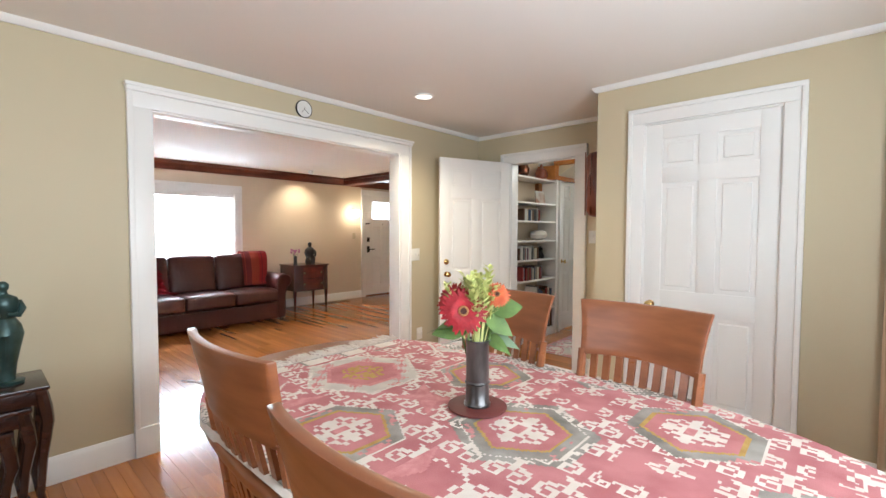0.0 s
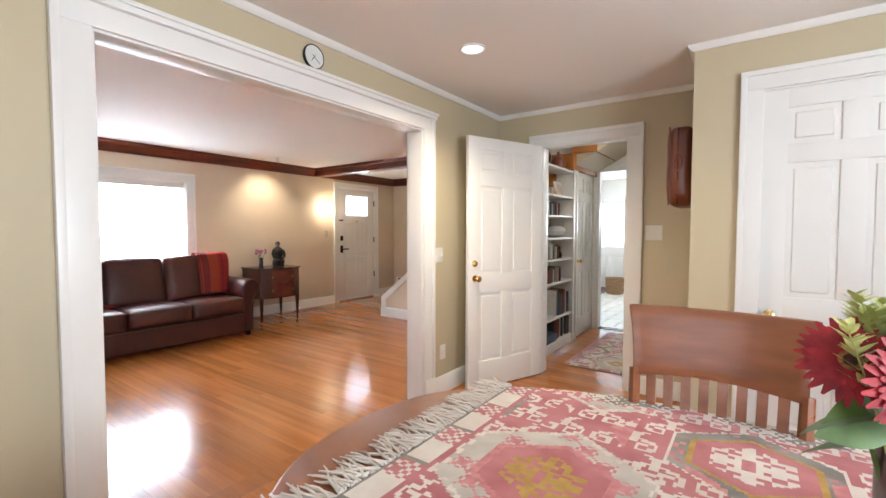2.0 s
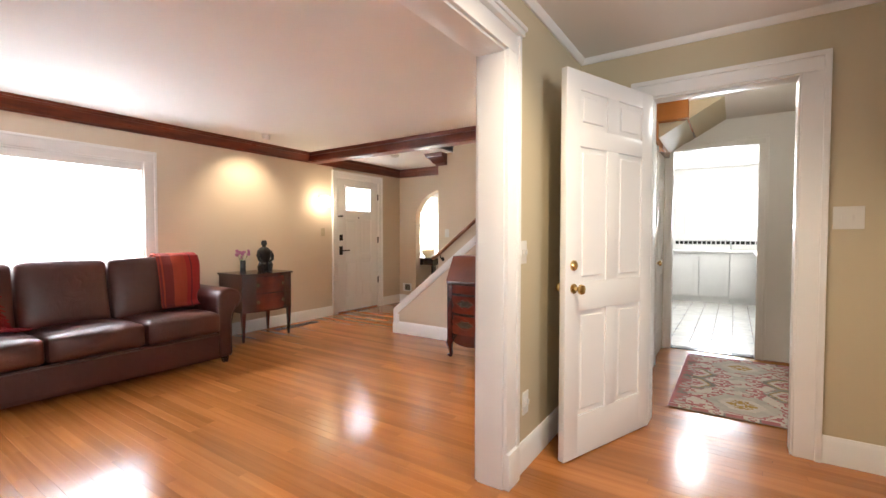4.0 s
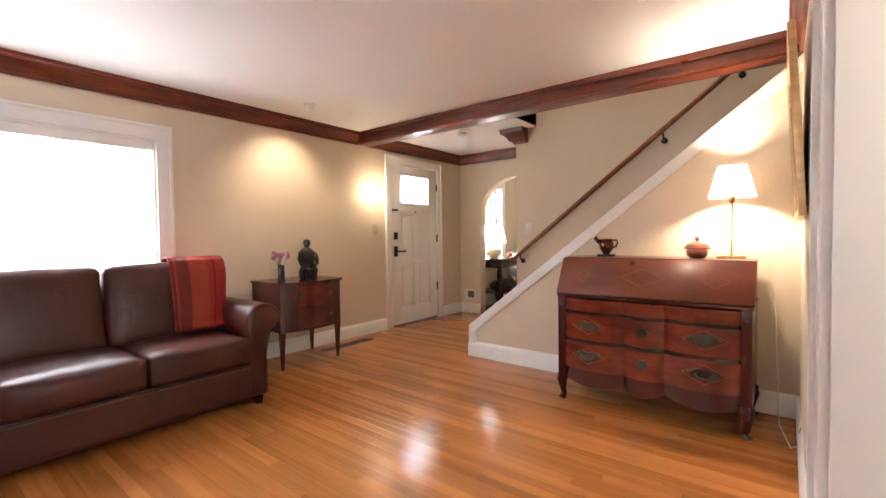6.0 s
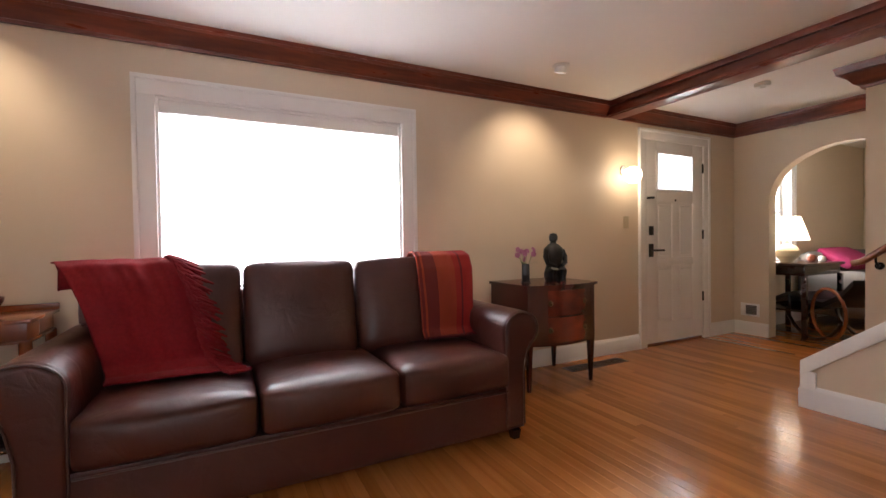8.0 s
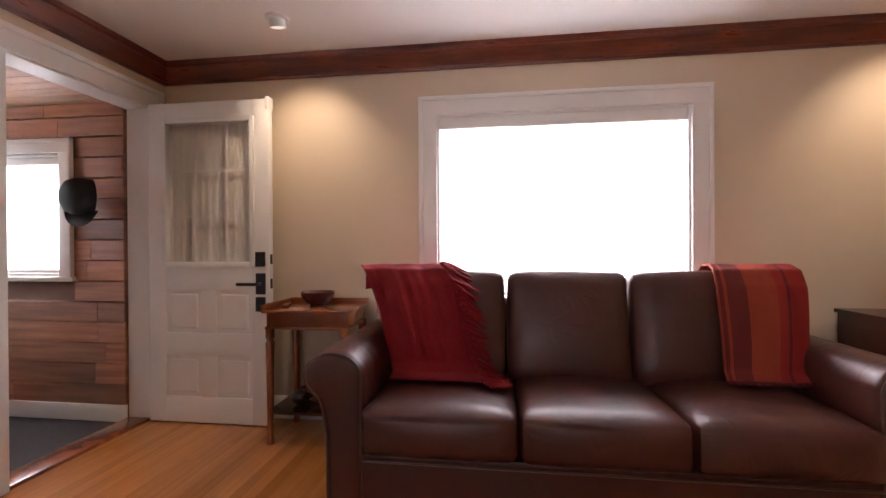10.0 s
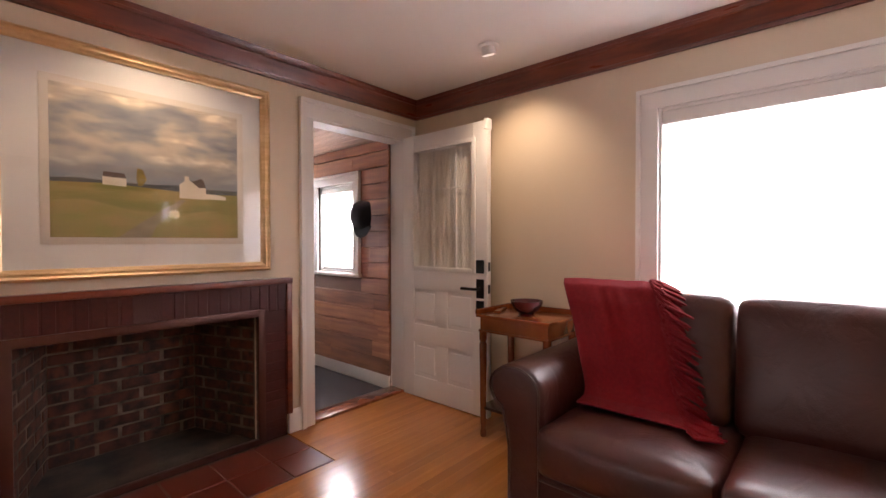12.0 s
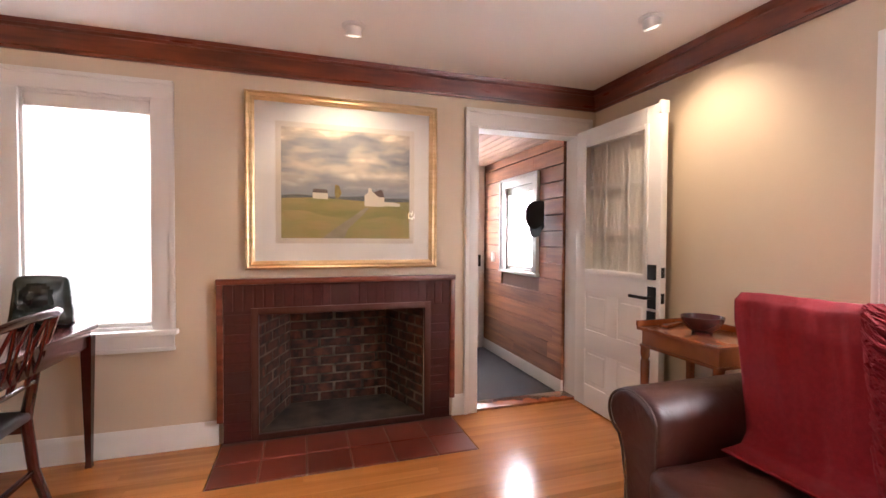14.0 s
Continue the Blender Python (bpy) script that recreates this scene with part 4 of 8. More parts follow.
def dining_table():
    t = thing("dining_table", pose(TX, TY, 0), "oval cherry dining table under a kilim runner", "table")
    bm = prism(bmesh.new(), outline(TA, TB), "z", TZ - 0.032, TZ)
    es = [e for e in bm.edges if abs(e.verts[0].co.z - e.verts[1].co.z) < 1e-5]
    bmesh.ops.bevel(bm, geom=es, offset=0.008, segments=3, profile=0.5, affect="EDGES", clamp_overlap=True)
    part("tabletop", bm, CHERRY, t)
    for s in (1, -1):
        part("apron", block(-0.72, 0.72, s * 0.36 - 0.012, s * 0.36 + 0.012, TZ - 0.12, TZ - 0.031, 0.003), CHERRY, t)
        part("apron", block(s * 0.72 - 0.012, s * 0.72 + 0.012, -0.35, 0.35, TZ - 0.12, TZ - 0.031, 0.003), CHERRY, t)
        for r in (1, -1):
            part("leg", prism(bmesh.new(), [(-0.034, -0.034), (0.034, -0.034), (0.034, 0.034), (-0.034, 0.034)], "z", 0, TZ - 0.031, 0.006), CHERRY, t, m=pose(s * 0.72, r * 0.36, 0))
    return t


dining_table()


def dining_chair(m):
    """Slatted cherry chair that faces +y; its back stands at y 0."""
    c = thing("dining_chair", m, "cherry wood dining chair with a curved crest rail and slatted back", "chair", "chairs round the dining table")
    def back(u, z):
        lean = -0.10 * ((z - 0.45) / 0.6) ** 1.3 if z > 0.45 else 0.0
        return lean - 0.035 * (1 - (2 * u) ** 2) * min(1, max(0, (z - 0.45) / 0.4))
    # crest rail, bowed and flared
    bm = bmesh.new()
    n, k = 16, 7
    front, rear = [], []
    for j in range(k + 1):
        z = 0.862 + 0.196 * j / k
        hw = 0.208 + 0.024 * (j / k) ** 2
        fr, re = [], []
        for i in range(n + 1):
            u = -0.5 + i / n
            zz = z - 0.012 * (2 * u) ** 2 * (1 - j / k)
            y = back(u, zz)
            th = 0.012
            fr.append(bm.verts.new((2 * u * hw, y + th, zz)))
            re.append(bm.verts.new((2 * u * hw, y - th, zz)))
        front.append(fr)
        rear.append(re)
    for g in (front, rear):
        for j in range(k):
            for i in range(n):
                bm.faces.new((g[j][i], g[j][i + 1], g[j + 1][i + 1], g[j + 1][i]))
    for j in range(k):
        for i in (0, n):
            bm.faces.new((front[j][i], front[j + 1][i], rear[j + 1][i], rear[j][i]))
    for i in range(n):
        for j in (0, k):
            bm.faces.new((front[j][i], front[j][i + 1], rear[j][i + 1], rear[j][i]))
    bmesh.ops.recalc_face_normals(bm, faces=bm.faces[:])
    es = [e for e in bm.edges if len(e.link_faces) == 2 and e.calc_face_angle(0) > 1.0]
    bmesh.ops.bevel(bm, geom=es, offset=0.005, segments=2, profile=0.5, affect="EDGES", clamp_overlap=True)
    part("crest_rail", bm, CHERRY, c)
    for s in (1, -1):
        bm = bmesh.new()
        tube(bm, [(s * 0.196, 0.075 - 0.05 * 0, 0.0), (s * 0.196, 0.02, 0.22), (s * 0.196, 0.0, 0.45), (s * 0.198, back(0.48, 0.65), 0.65), (s * 0.205, back(0.48, 0.87), 0.87)], [0.017, 0.02, 0.022, 0.019, 0.016], 8)
        for v in bm.verts:
            if v.co.z < 0.45: v.co.y -= 0.13 * (0.45 - v.co.z) / 0.45
        part("back_post", bm, CHERRY, c)
        part("front_leg", prism(bmesh.new(), [(-0.018, -0.018), (0.018, -0.018), (0.018, 0.018), (-0.018, 0.018)], "z", 0, 0.43, 0.004), CHERRY, c, m=pose(s * 0.205, 0.40, 0))
        part("side_rail", block(s * 0.20 - 0.010, s * 0.20 + 0.010, 0.015, 0.39, 0.37, 0.43, 0.003), CHERRY, c)
    part("front_rail", block(-0.19, 0.19, 0.39, 0.41, 0.37, 0.43, 0.003), CHERRY, c)
    part("rear_rail", block(-0.18, 0.18, -0.008, 0.012, 0.40, 0.45, 0.003), CHERRY, c)
    for i in range(8):
        u = -0.5 + (i + 1) / 9.0
        bm = bmesh.new()
        ring = []
        for q in range(7):
            z = 0.43 + (0.865 - 0.43) * q / 6
            y = back(u, z)
            x = 2 * u * (0.185 + 0.02 * q / 6)
            ring.append([bm.verts.new((x + dx, y + dy, z)) for dx, dy in ((-0.0125, -0.006), (0.0125, -0.006), (0.0125, 0.006), (-0.0125, 0.006))])
        for a, b in zip(ring, ring[1:]):
            for q in range(4):
                bm.faces.new((a[q], a[(q + 1) % 4], b[(q + 1) % 4], b[q]))
        bm.faces.new(ring[0]); bm.faces.new(ring[-1])
        part("slat", bm, CHERRY, c, smooth=30)
    part("seat", puff(bmesh.new(), 0.44, 0.44, 0.05, 0.02, (0, 0, 0.01), 8, pose(0, 0.205, 0.452)), mat("seat_leather", (0.03, 0.02, 0.015), 0.45, bump=0.2, bump_scale=200), c, "dark padded seat")
    return c


chair = dining_chair(pose(-2.207, 1.052, 0, 0, 0, 0))
copy_thing(chair, pose(-1.55, 0.965, 0, 0, 0, 2))
copy_thing(chair, pose(-2.235, 2.075, 0, 0, 0, 179))
copy_thing(chair, pose(-1.665, 2.070, 0, 0, 0, 176))


# ---------------------------------------------------------------- slant-front desk
def claw_leg(bm, x, y, h, sx, sy):
    tube(bm, [(x, y, h), (x + sx * 0.012, y + sy * 0.012, h * 0.75), (x + sx * 0.006, y + sy * 0.006, h * 0.4), (x, y, h * 0.16), (x + sx * 0.014, y + sy * 0.014, 0.0)], [0.042, 0.036, 0.022, 0.018, 0.028], 10)


def desk():
    x0, x1, yb, yf = -5.578, -4.475, YK - 0.045, 4.965
    d = thing("slant_front_desk", pose(0, 0, 0), "antique mahogany slant-front desk with a serpentine drawer front", "desk")
    n = 60
    def swell(u):
        a, b = [(a, b) for a, b in ((-0.001, 0.38), (0.38, 0.62), (0.62, 1.001)) if a <= u < b or (b > 1 and u >= a)][0]
        return math.sin(math.pi * max(0.0, min(1.0, (u - a) / (b - a)))) ** 0.7
    def wave_y(u):
        return yf + 0.022 - swell(u) * 0.044
    def ogee(name, za, zb, u0, u1, out, material, parent, wavy=False, label=""):
        bm = bmesh.new()
        top, bot = [], []
        for i in range(n + 1):
            u = u0 + (u1 - u0) * i / n
            x = x0 + 0.05 + (x1 - x0 - 0.1) * u
            y = wave_y(u) - out
            zlo = za - (0.040 * swell(u) if wavy else 0)
            bot.append((bm.verts.new((x, y, zlo)), bm.verts.new((x, yb - 0.1, zlo))))
            top.append((bm.verts.new((x, y, zb)), bm.verts.new((x, yb - 0.1, zb))))
        for i in range(n):
            bm.faces.new((bot[i][0], bot[i + 1][0], top[i + 1][0], top[i][0]))
            bm.faces.new((top[i][0], top[i + 1][0], top[i + 1][1], top[i][1]))
            bm.faces.new((bot[i][0], bot[i][1], bot[i + 1][1], bot[i + 1][0]))
        for i in (0, n):
            bm.faces.new((bot[i][0], top[i][0], top[i][1], bot[i][1]))
        return part(name, bm, material, parent, label)
    bm = bmesh.new()
    prism(bm, [(yb, 0.155), (yb, 0.965), (5.12, 0.965), (yf + 0.02, 0.735), (yf + 0.02, 0.155)], "x", x0, x0 + 0.022, 0.003)
    prism(bm, [(yb, 0.155), (yb, 0.965), (5.12, 0.965), (yf + 0.02, 0.735), (yf + 0.02, 0.155)], "x", x1 - 0.022, x1, 0.003)
    box(bm, x0, x1, yb - 0.012, yb, 0.155, 0.965, 0.002)
    part("carcass", bm, MAHOG, d)
    part("top", block(x0 - 0.006, x1 + 0.006, 5.10, yb + 0.004, 0.963, 0.981, 0.004), MAHOG_LID, d)
    lid = Matrix.Translation((0, yf - 0.004, 0.742)) @ Matrix.Rotation(math.atan2(0.232, 0.128), 4, "X")
    slant = part("slant_lid", block(x0 - 0.012, x1 + 0.012, 0, 0.268, -0.022, 0.0, 0.004), MAHOG_LID, d, "faded mahogany lid with inlaid lozenges", m=lid)
    INLAY = mat("light_inlay", (0.21, 0.070, 0.026), 0.35)
    for fx, w, h in ((0.14, 0.05, 0.05), (0.48, 0.13, 0.06), (0.84, 0.07, 0.05)):
        cx = x0 + (x1 - x0) * fx
        bm = bmesh.new()
        for (xa, ya), (xb2, yb2) in zip([(-w, 0), (0, h), (w, 0), (0, -h)], [(0, h), (w, 0), (0, -h), (-w, 0)]):
            tube(bm, [(cx + xa, 0.135 + ya, 0.0), (cx + xb2, 0.135 + yb2, 0.0)], 0.0018, 4)
        part("inlay", bm, INLAY, slant, "pale inlaid lozenge")
    part("lock", block((x0 + x1) / 2 - 0.105, (x0 + x1) / 2 - 0.075, 0.222, 0.25, 0.0, 0.004, 0.001), OLDBRASS, slant, "small lock plate")
    part("waist_moulding", block(x0 - 0.008, x1 + 0.008, yf - 0.006, yb - 0.02, 0.715, 0.733, 0.004), MAHOG, d)
    for x, s in ((x0 + 0.025, -1), (x1 - 0.025, 1)):
        bm = block(x - 0.027, x + 0.027, yf + 0.0, yf + 0.05, 0.15, 0.716, 0.007)
        part("corner_post", bm, MAHOG, d)
        bm = lathe(bmesh.new(), [(0.012, 0), (0.009, 0.004)], 12, Matrix.Translation((x, yf + 0.001, 0.66)) @ Matrix.Rotation(radians(90), 4, "X"))
        part("rosette", bm, OLDBRASS, d, "small carved rosette")
    drawers = [(0.628, 0.708, 0.0), (0.440, 0.605, 0.0), (0.235, 0.415, 0.0)]
    for k, (za, zb, o) in enumerate(drawers):
        dr = ogee("drawer", za, zb, 0.0, 1.0, 0.010, MAHOG_DRAWER, d, label="serpentine mahogany drawer front")
        if k:
            for u, w in ((0.17, 0.068), (0.5, 0.030), (0.83, 0.068)):
                x = x0 + 0.05 + (x1 - x0 - 0.1) * u
                y = wave_y(u) - 0.011
                bm = bmesh.new()
                zc = (za + zb) / 2 + 0.01
                poly = [(x + w * math.cos(a) * (1 + 0.25 * math.cos(4 * a)), zc + 0.036 * math.sin(a) * (1 - 0.25 * math.cos(4 * a))) for a in [2 * math.pi * i / 32 for i in range(32)]]
                prism(bm, poly, "y", y - 0.004, y + 0.012)
                if w > 0.04:
                    tube(bm, [(x - w * 0.62, y - 0.006, zc + 0.006), (x - w * 0.5, y - 0.018, zc - 0.012), (x, y - 0.022, zc - 0.02), (x + w * 0.5, y - 0.018, zc - 0.012), (x + w * 0.62, y - 0.006, zc + 0.006)], 0.0045, 8)
                part("bail_pull" if w > 0.04 else "keyhole_plate", bm, OLDBRASS, dr, "blackened brass plate")
                if w > 0.04:
                    bm = bmesh.new()
                    for (xa, za2), (xb2, zb2) in zip([(-0.115, 0), (0, 0.056), (0.115, 0), (0, -0.056)], [(0, 0.056), (0.115, 0), (0, -0.056), (-0.115, 0)]):
                        pts = []
                        for f in range(7):
                            xx = x + xa + (xb2 - xa) * f / 6
                            pts.append((xx, wave_y((xx - x0 - 0.05) / (x1 - x0 - 0.1)) - 0.010, zc + za2 + (zb2 - za2) * f / 6))
                        tube(bm, pts, 0.0015, 4)
                    part("inlay", bm, MAHOG_LID, dr, "faint inlaid lozenge")
    for za, zb in ((0.606, 0.627), (0.416, 0.439)):
        ogee("drawer_rail", za, zb, 0.0, 1.0, 0.0, DARKWOOD, d)
    ogee("apron", 0.165, 0.234, 0.0, 1.0, 0.004, MAHOG, d, True)
    for x, s in ((x0 + 0.03, -1), (x1 - 0.03, 1)):
        for y, r in ((yf + 0.03, -1), (yb - 0.04, 1)):
            bm = bmesh.new()
            claw_leg(bm, x, y, 0.175, s, r)
            part("foot", bm, MAHOG, d, "short curved foot")
    return d


desk()


# ---------------------------------------------------------------- bow-front chest
def chest():
    y0, y1, xb, xf = 4.130, 4.758, -8.165, -7.702
    c = thing("bow_front_chest", pose(0, 0, 0), "small mahogany bow-front chest on tapered legs", "chest")
    n = 24
    def bow(u):
        return xf + 0.072 * (1 - (2 * u - 1) ** 2)
    def slab(name, ya, yb, za, zb, out, material, parent, label=""):
        poly = [(xb, ya), ] + [(bow(i / n) + out, ya + (yb - ya) * i / n) for i in range(n + 1)] + [(xb, yb)]
        return part(name, prism(bmesh.new(), poly, "z", za, zb, 0.0), material, parent, label)
    slab("body", y0, y1, 0.325, 0.735, 0.0, MAHOG, c)
    slab("top", y0 - 0.018, y1 + 0.018, 0.735, 0.755, 0.016, MAHOG, c)
    for za, zb in ((0.535, 0.715), (0.345, 0.525)):
        poly = [(bow(i / n) - 0.02, y0 + 0.035 + (y1 - y0 - 0.07) * i / n) for i in range(n + 1)]
        poly += [(bow(i / n) + 0.006, y0 + 0.035 + (y1 - y0 - 0.07) * i / n) for i in range(n, -1, -1)]
        dr = part("drawer", prism(bmesh.new(), poly, "z", za, zb, 0.0), MAHOG_DRAWER, c, "bowed flame mahogany drawer front")
        # dark strip behind each drawer front puts the gap's shade into colour
        back = [(bow(i / n) - 0.01, y0 + 0.031 + (y1 - y0 - 0.062) * i / n) for i in range(n + 1)] + [(bow(i / n) + 0.0012, y0 + 0.031 + (y1 - y0 - 0.062) * i / n) for i in range(n, -1, -1)]
        part("drawer_shadow_gap", prism(bmesh.new(), back, "z", za - 0.004, zb + 0.004, 0.0), DARKWOOD, c, "dark strip standing for the shade round the drawer")
        for u in (0.22, 0.78):
            y = y0 + 0.035 + (y1 - y0 - 0.07) * u
            part("knob", lathe(bmesh.new(), [(0.021, 0), (0.021, 0.003), (0.008, 0.006), (0.012, 0.014), (0.008, 0.02)], 16, Matrix.Translation((bow(u) + 0.005, y, (za + zb) / 2)) @ Matrix.Rotation(radians(90), 4, "Y")), mat("dull_brass", (0.14, 0.09, 0.045), 0.35, metal=0.9), dr, "round old brass pull")
    for x in (xb + 0.025, xf - 0.022):
        for y in (y0 + 0.022, y1 - 0.022):
            bm = lathe(bmesh.new(), [(0.014, 0), (0.030, 0.33)], 4, pose(x, y, 0, 0, 0, 45))
            part("leg", bm, MAHOG, c, smooth=20)
    return c


chest()


# ---------------------------------------------------------------- side table by the porch door
def side_table():
    x0, x1, y0, y1, h = -8.165, -7.790, 0.985, 1.485, 0.755
    t = thing("side_table", pose(0, 0, 0), "small honey-brown wooden side table with a raised rim", "table")
    part("tabletop", block(x0, x1, y0, y1, h - 0.018, h, 0.004), SIDEWOOD, t)
    part("frieze", block(x0 + 0.02, x1 - 0.02, y0 + 0.02, y1 - 0.02, h - 0.10, h - 0.017, 0.003), SIDEWOOD, t)
    part("bead", block(x0 + 0.012, x1 - 0.012, y0 + 0.012, y1 - 0.012, h - 0.108, h - 0.094, 0.003), SIDEWOOD, t)
    part("rim", block(x0, x1, y0 - 0.004, y0 + 0.012, h - 0.001, h + 0.03, 0.004), SIDEWOOD, t)
    part("rim", block(x0 - 0.004, x0 + 0.012, y0, y1, h - 0.001, h + 0.03, 0.004), SIDEWOOD, t)
    for x in (x0 + 0.03, x1 - 0.03):
        for y in (y0 + 0.035, y1 - 0.03):
            bm = lathe(bmesh.new(), [(0.018, 0), (0.020, 0.025), (0.014, 0.04), (0.017, 0.09), (0.022, 0.46), (0.024, 0.57), (0.017, 0.585), (0.024, 0.60), (0.024, h - 0.10)], 12, pose(x, y, 0))
            part("leg", bm, SIDEWOOD, t)
    part("shelf", block(x0 + 0.02, x1 - 0.02, y0 + 0.02, y1 - 0.02, 0.17, 0.188, 0.003), DARKWOOD, t)
    return t


side_table()


# ---------------------------------------------------------------- oak floor boards
def floor_boards(parent, rects, near, seed, label, width=0.0575):
    """Boards along x in rects (x0, x1, y0, y1), each with its own edges; those in the near stretches are parts."""
    rnd = random.Random(seed)
    meshes = {}
    rest = bmesh.new()
    rest_mesh = []
    count = 0
    for x0, x1, y0, y1 in rects:
        rows = max(1, round((y1 - y0) / width))
        w = (y1 - y0) / rows
        for r in range(rows):
            x = x0 - rnd.uniform(0, 0.6)
            yc = y0 + (r + 0.5) * w
            while x < x1 - 0.01:
                L = rnd.choice((0.8, 1.1, 1.5, 1.9, 2.4))
                a, b = max(x, x0), min(x + L, x1)
                if x1 - b < 0.25: b = x1
                if b - a < 0.15:
                    b = min(a + 0.5, x1)
                x = b
                c = ((a + b) / 2, yc)
                if count < 300 and any(n0 < c[0] < n1 and m0 < c[1] < m1 for n0, n1, m0, m1 in near):
                    key = (round(b - a, 2), round(w, 4))
                    if key not in meshes:
                        hx, hy = (b - a) / 2 - 0.0002, w / 2 - 0.0002
                        bm = bmesh.new()
                        lo = [bm.verts.new((sx * hx, sy * hy, -0.013)) for sx, sy in ((-1, -1), (1, -1), (1, 1), (-1, 1))]
                        mi = [bm.verts.new((sx * hx, sy * hy, -0.0006)) for sx, sy in ((-1, -1), (1, -1), (1, 1), (-1, 1))]
                        hi = [bm.verts.new((sx * (hx - 0.0005), sy * (hy - 0.0005), 0.0)) for sx, sy in ((-1, -1), (1, -1), (1, 1), (-1, 1))]
                        for g, h in ((lo, mi), (mi, hi)):
                            for q in range(4): bm.faces.new((g[q], g[(q + 1) % 4], h[(q + 1) % 4], h[q]))
                        bm.faces.new(hi)
                        meshes[key] = finish(bm, "board", OAK, 0)
                    ob = new("board", meshes[key])
                    ob.parent = parent
                    ob.location = (c[0], c[1], rnd.uniform(-0.0003, 0.0))
                    count += 1
                else:
                    rest_mesh.append((a + 0.0002, b - 0.0002, yc - w / 2 + 0.0002, yc + w / 2 - 0.0002, rnd.uniform(-0.0003, 0.0)))
    verts, faces = [], []
    for a, b, c, d, z in rest_mesh:
        i = len(verts)
        e = 0.0003
        verts += [(a, c, -0.013), (b, c, -0.013), (b, d, -0.013), (a, d, -0.013), (a + e, c + e, z), (b - e, c + e, z), (b - e, d - e, z), (a + e, d - e, z)]
        faces += [(i + 4, i + 5, i + 6, i + 7)] + [(i + q, i + (q + 1) % 4, i + 4 + (q + 1) % 4, i + 4 + q) for q in range(4)]
    me = bpy.data.meshes.new("boards")
    me.from_pydata(verts, [], faces)
    me.materials.append(OAK_ISLAND)
    ob = new("boards", me)
    ob.parent = parent
    tagged(ob, label, kind="stuff")


OAK_ISLAND = OAK.copy()
OAK_ISLAND.name = "oak_boards_joined"
geo = OAK_ISLAND.node_tree.nodes.new("ShaderNodeNewGeometry")
for link in list(OAK_ISLAND.node_tree.links):
    if link.from_node.type == "OBJECT_INFO":
        OAK_ISLAND.node_tree.links.new(geo.outputs["Random Per Island"], link.to_socket)

floor_ob = bpy.data.objects["floor"]
floor_boards(floor_ob, [(XW, XL - 0.0, 0.59, 5.495), (XW, -7.04, YF, 0.59), (-5.60, XL, YF, 0.59), (XW, XO + 0.06, 5.495, 6.66), (XD + 0.003, -0.25, YS, YN), (-4.0, -2.55, YN, 6.55)],
             [(-7.1, XL, 2.3, 4.6), (-7.6, -5.6, 0.6, 1.3)], 11, "warm oak strip flooring")
floor_boards(bpy.data.objects["floor_study"], [(XW, -5.5, 6.66, 10.6)], [], 12, "warm oak strip flooring")
thr = struct("trim_threshold", block(XL, XD + 0.003, 1.299, 3.227, -0.013, 0.0004), OAK, "oak threshold boards laid across the opening", 30)
struct("trim_porch_sill", block(-8.05, -7.22, -0.075, YF, -0.013, 0.018, 0.004), SIDEWOOD, "worn wooden door sill", 30)
struct("trim_front_sill", block(XW - 0.15, XW, 5.945, 6.835, -0.013, 0.022, 0.004), SIDEWOOD, "wooden door sill", 30)
struct("trim_kitchen_sill", block(-3.80, -3.07, 6.55, 6.67, -0.013, 0.008, 0.003), DARKWOOD, "dark wooden kitchen threshold", 30)
# outdoors
struct("ground", block(-400, 400, -400, 400, -1.2, -0.7), mat("lawn", (0.06, 0.09, 0.03), 0.9, colour2=(0.04, 0.06, 0.02), scale=(0.4, 0.4, 0.4)), "lawn round the house")


# ---------------------------------------------------------------- lamps that the rooms have
BULB = glow("lit_bulb", (1.0, 0.86, 0.66), 1.6)
GLOBE = glow("lit_globe", (1.0, 0.80, 0.52), 9)


def ceiling_spot(x, y, z, label, aim=None, power=26, cone=75, recessed=False):
    e = thing("ceiling_spotlight", pose(x, y, z), label, "ceiling light", "ceiling spotlights")
    if recessed:
        part("trim_ring", lathe(bmesh.new(), [(0.066, -0.002), (0.078, -0.005), (0.078, -0.010), (0.068, -0.013), (0.063, -0.010)], 28, cap=False), WHITE, e, "white metal ring")
        part("bulb", lathe(bmesh.new(), [(0.062, -0.008), (0.045, -0.013), (0.0005, -0.016)], 24), BULB, e, "lit reflector bulb")
    else:
        part("trim_ring", lathe(bmesh.new(), [(0.062, 0.0), (0.062, -0.005), (0.056, -0.009), (0.040, -0.009)], 28), WHITE, e, "white metal ring")
        to = Vector((aim[0] - x, aim[1] - y, aim[2] - z)).normalized()
        to = (to + Vector((0, 0, -0.6))).normalized()
        tilt = Matrix.Translation((0, 0, -0.006)) @ to.to_track_quat("Z", "Y").to_matrix().to_4x4()
        part("cup", lathe(bmesh.new(), [(0.030, -0.012), (0.040, 0.0), (0.043, 0.044), (0.040, 0.044), (0.036, 0.032)], 28, tilt, cap=False), WHITE, e, "white tilted lamp cup")
        part("bulb", lathe(bmesh.new(), [(0.037, 0.034), (0.026, 0.042), (0.0005, 0.046)], 24, tilt), BULB, e, "lit reflector bulb")
    if aim:
        lamp("spot_light", "SPOT", look((x, y, z - 0.055) if recessed else tuple(Vector((x, y, z - 0.006)) + to * 0.06), aim), power, WARM, soft=0.03, cone=(cone, 0.9))
    return e


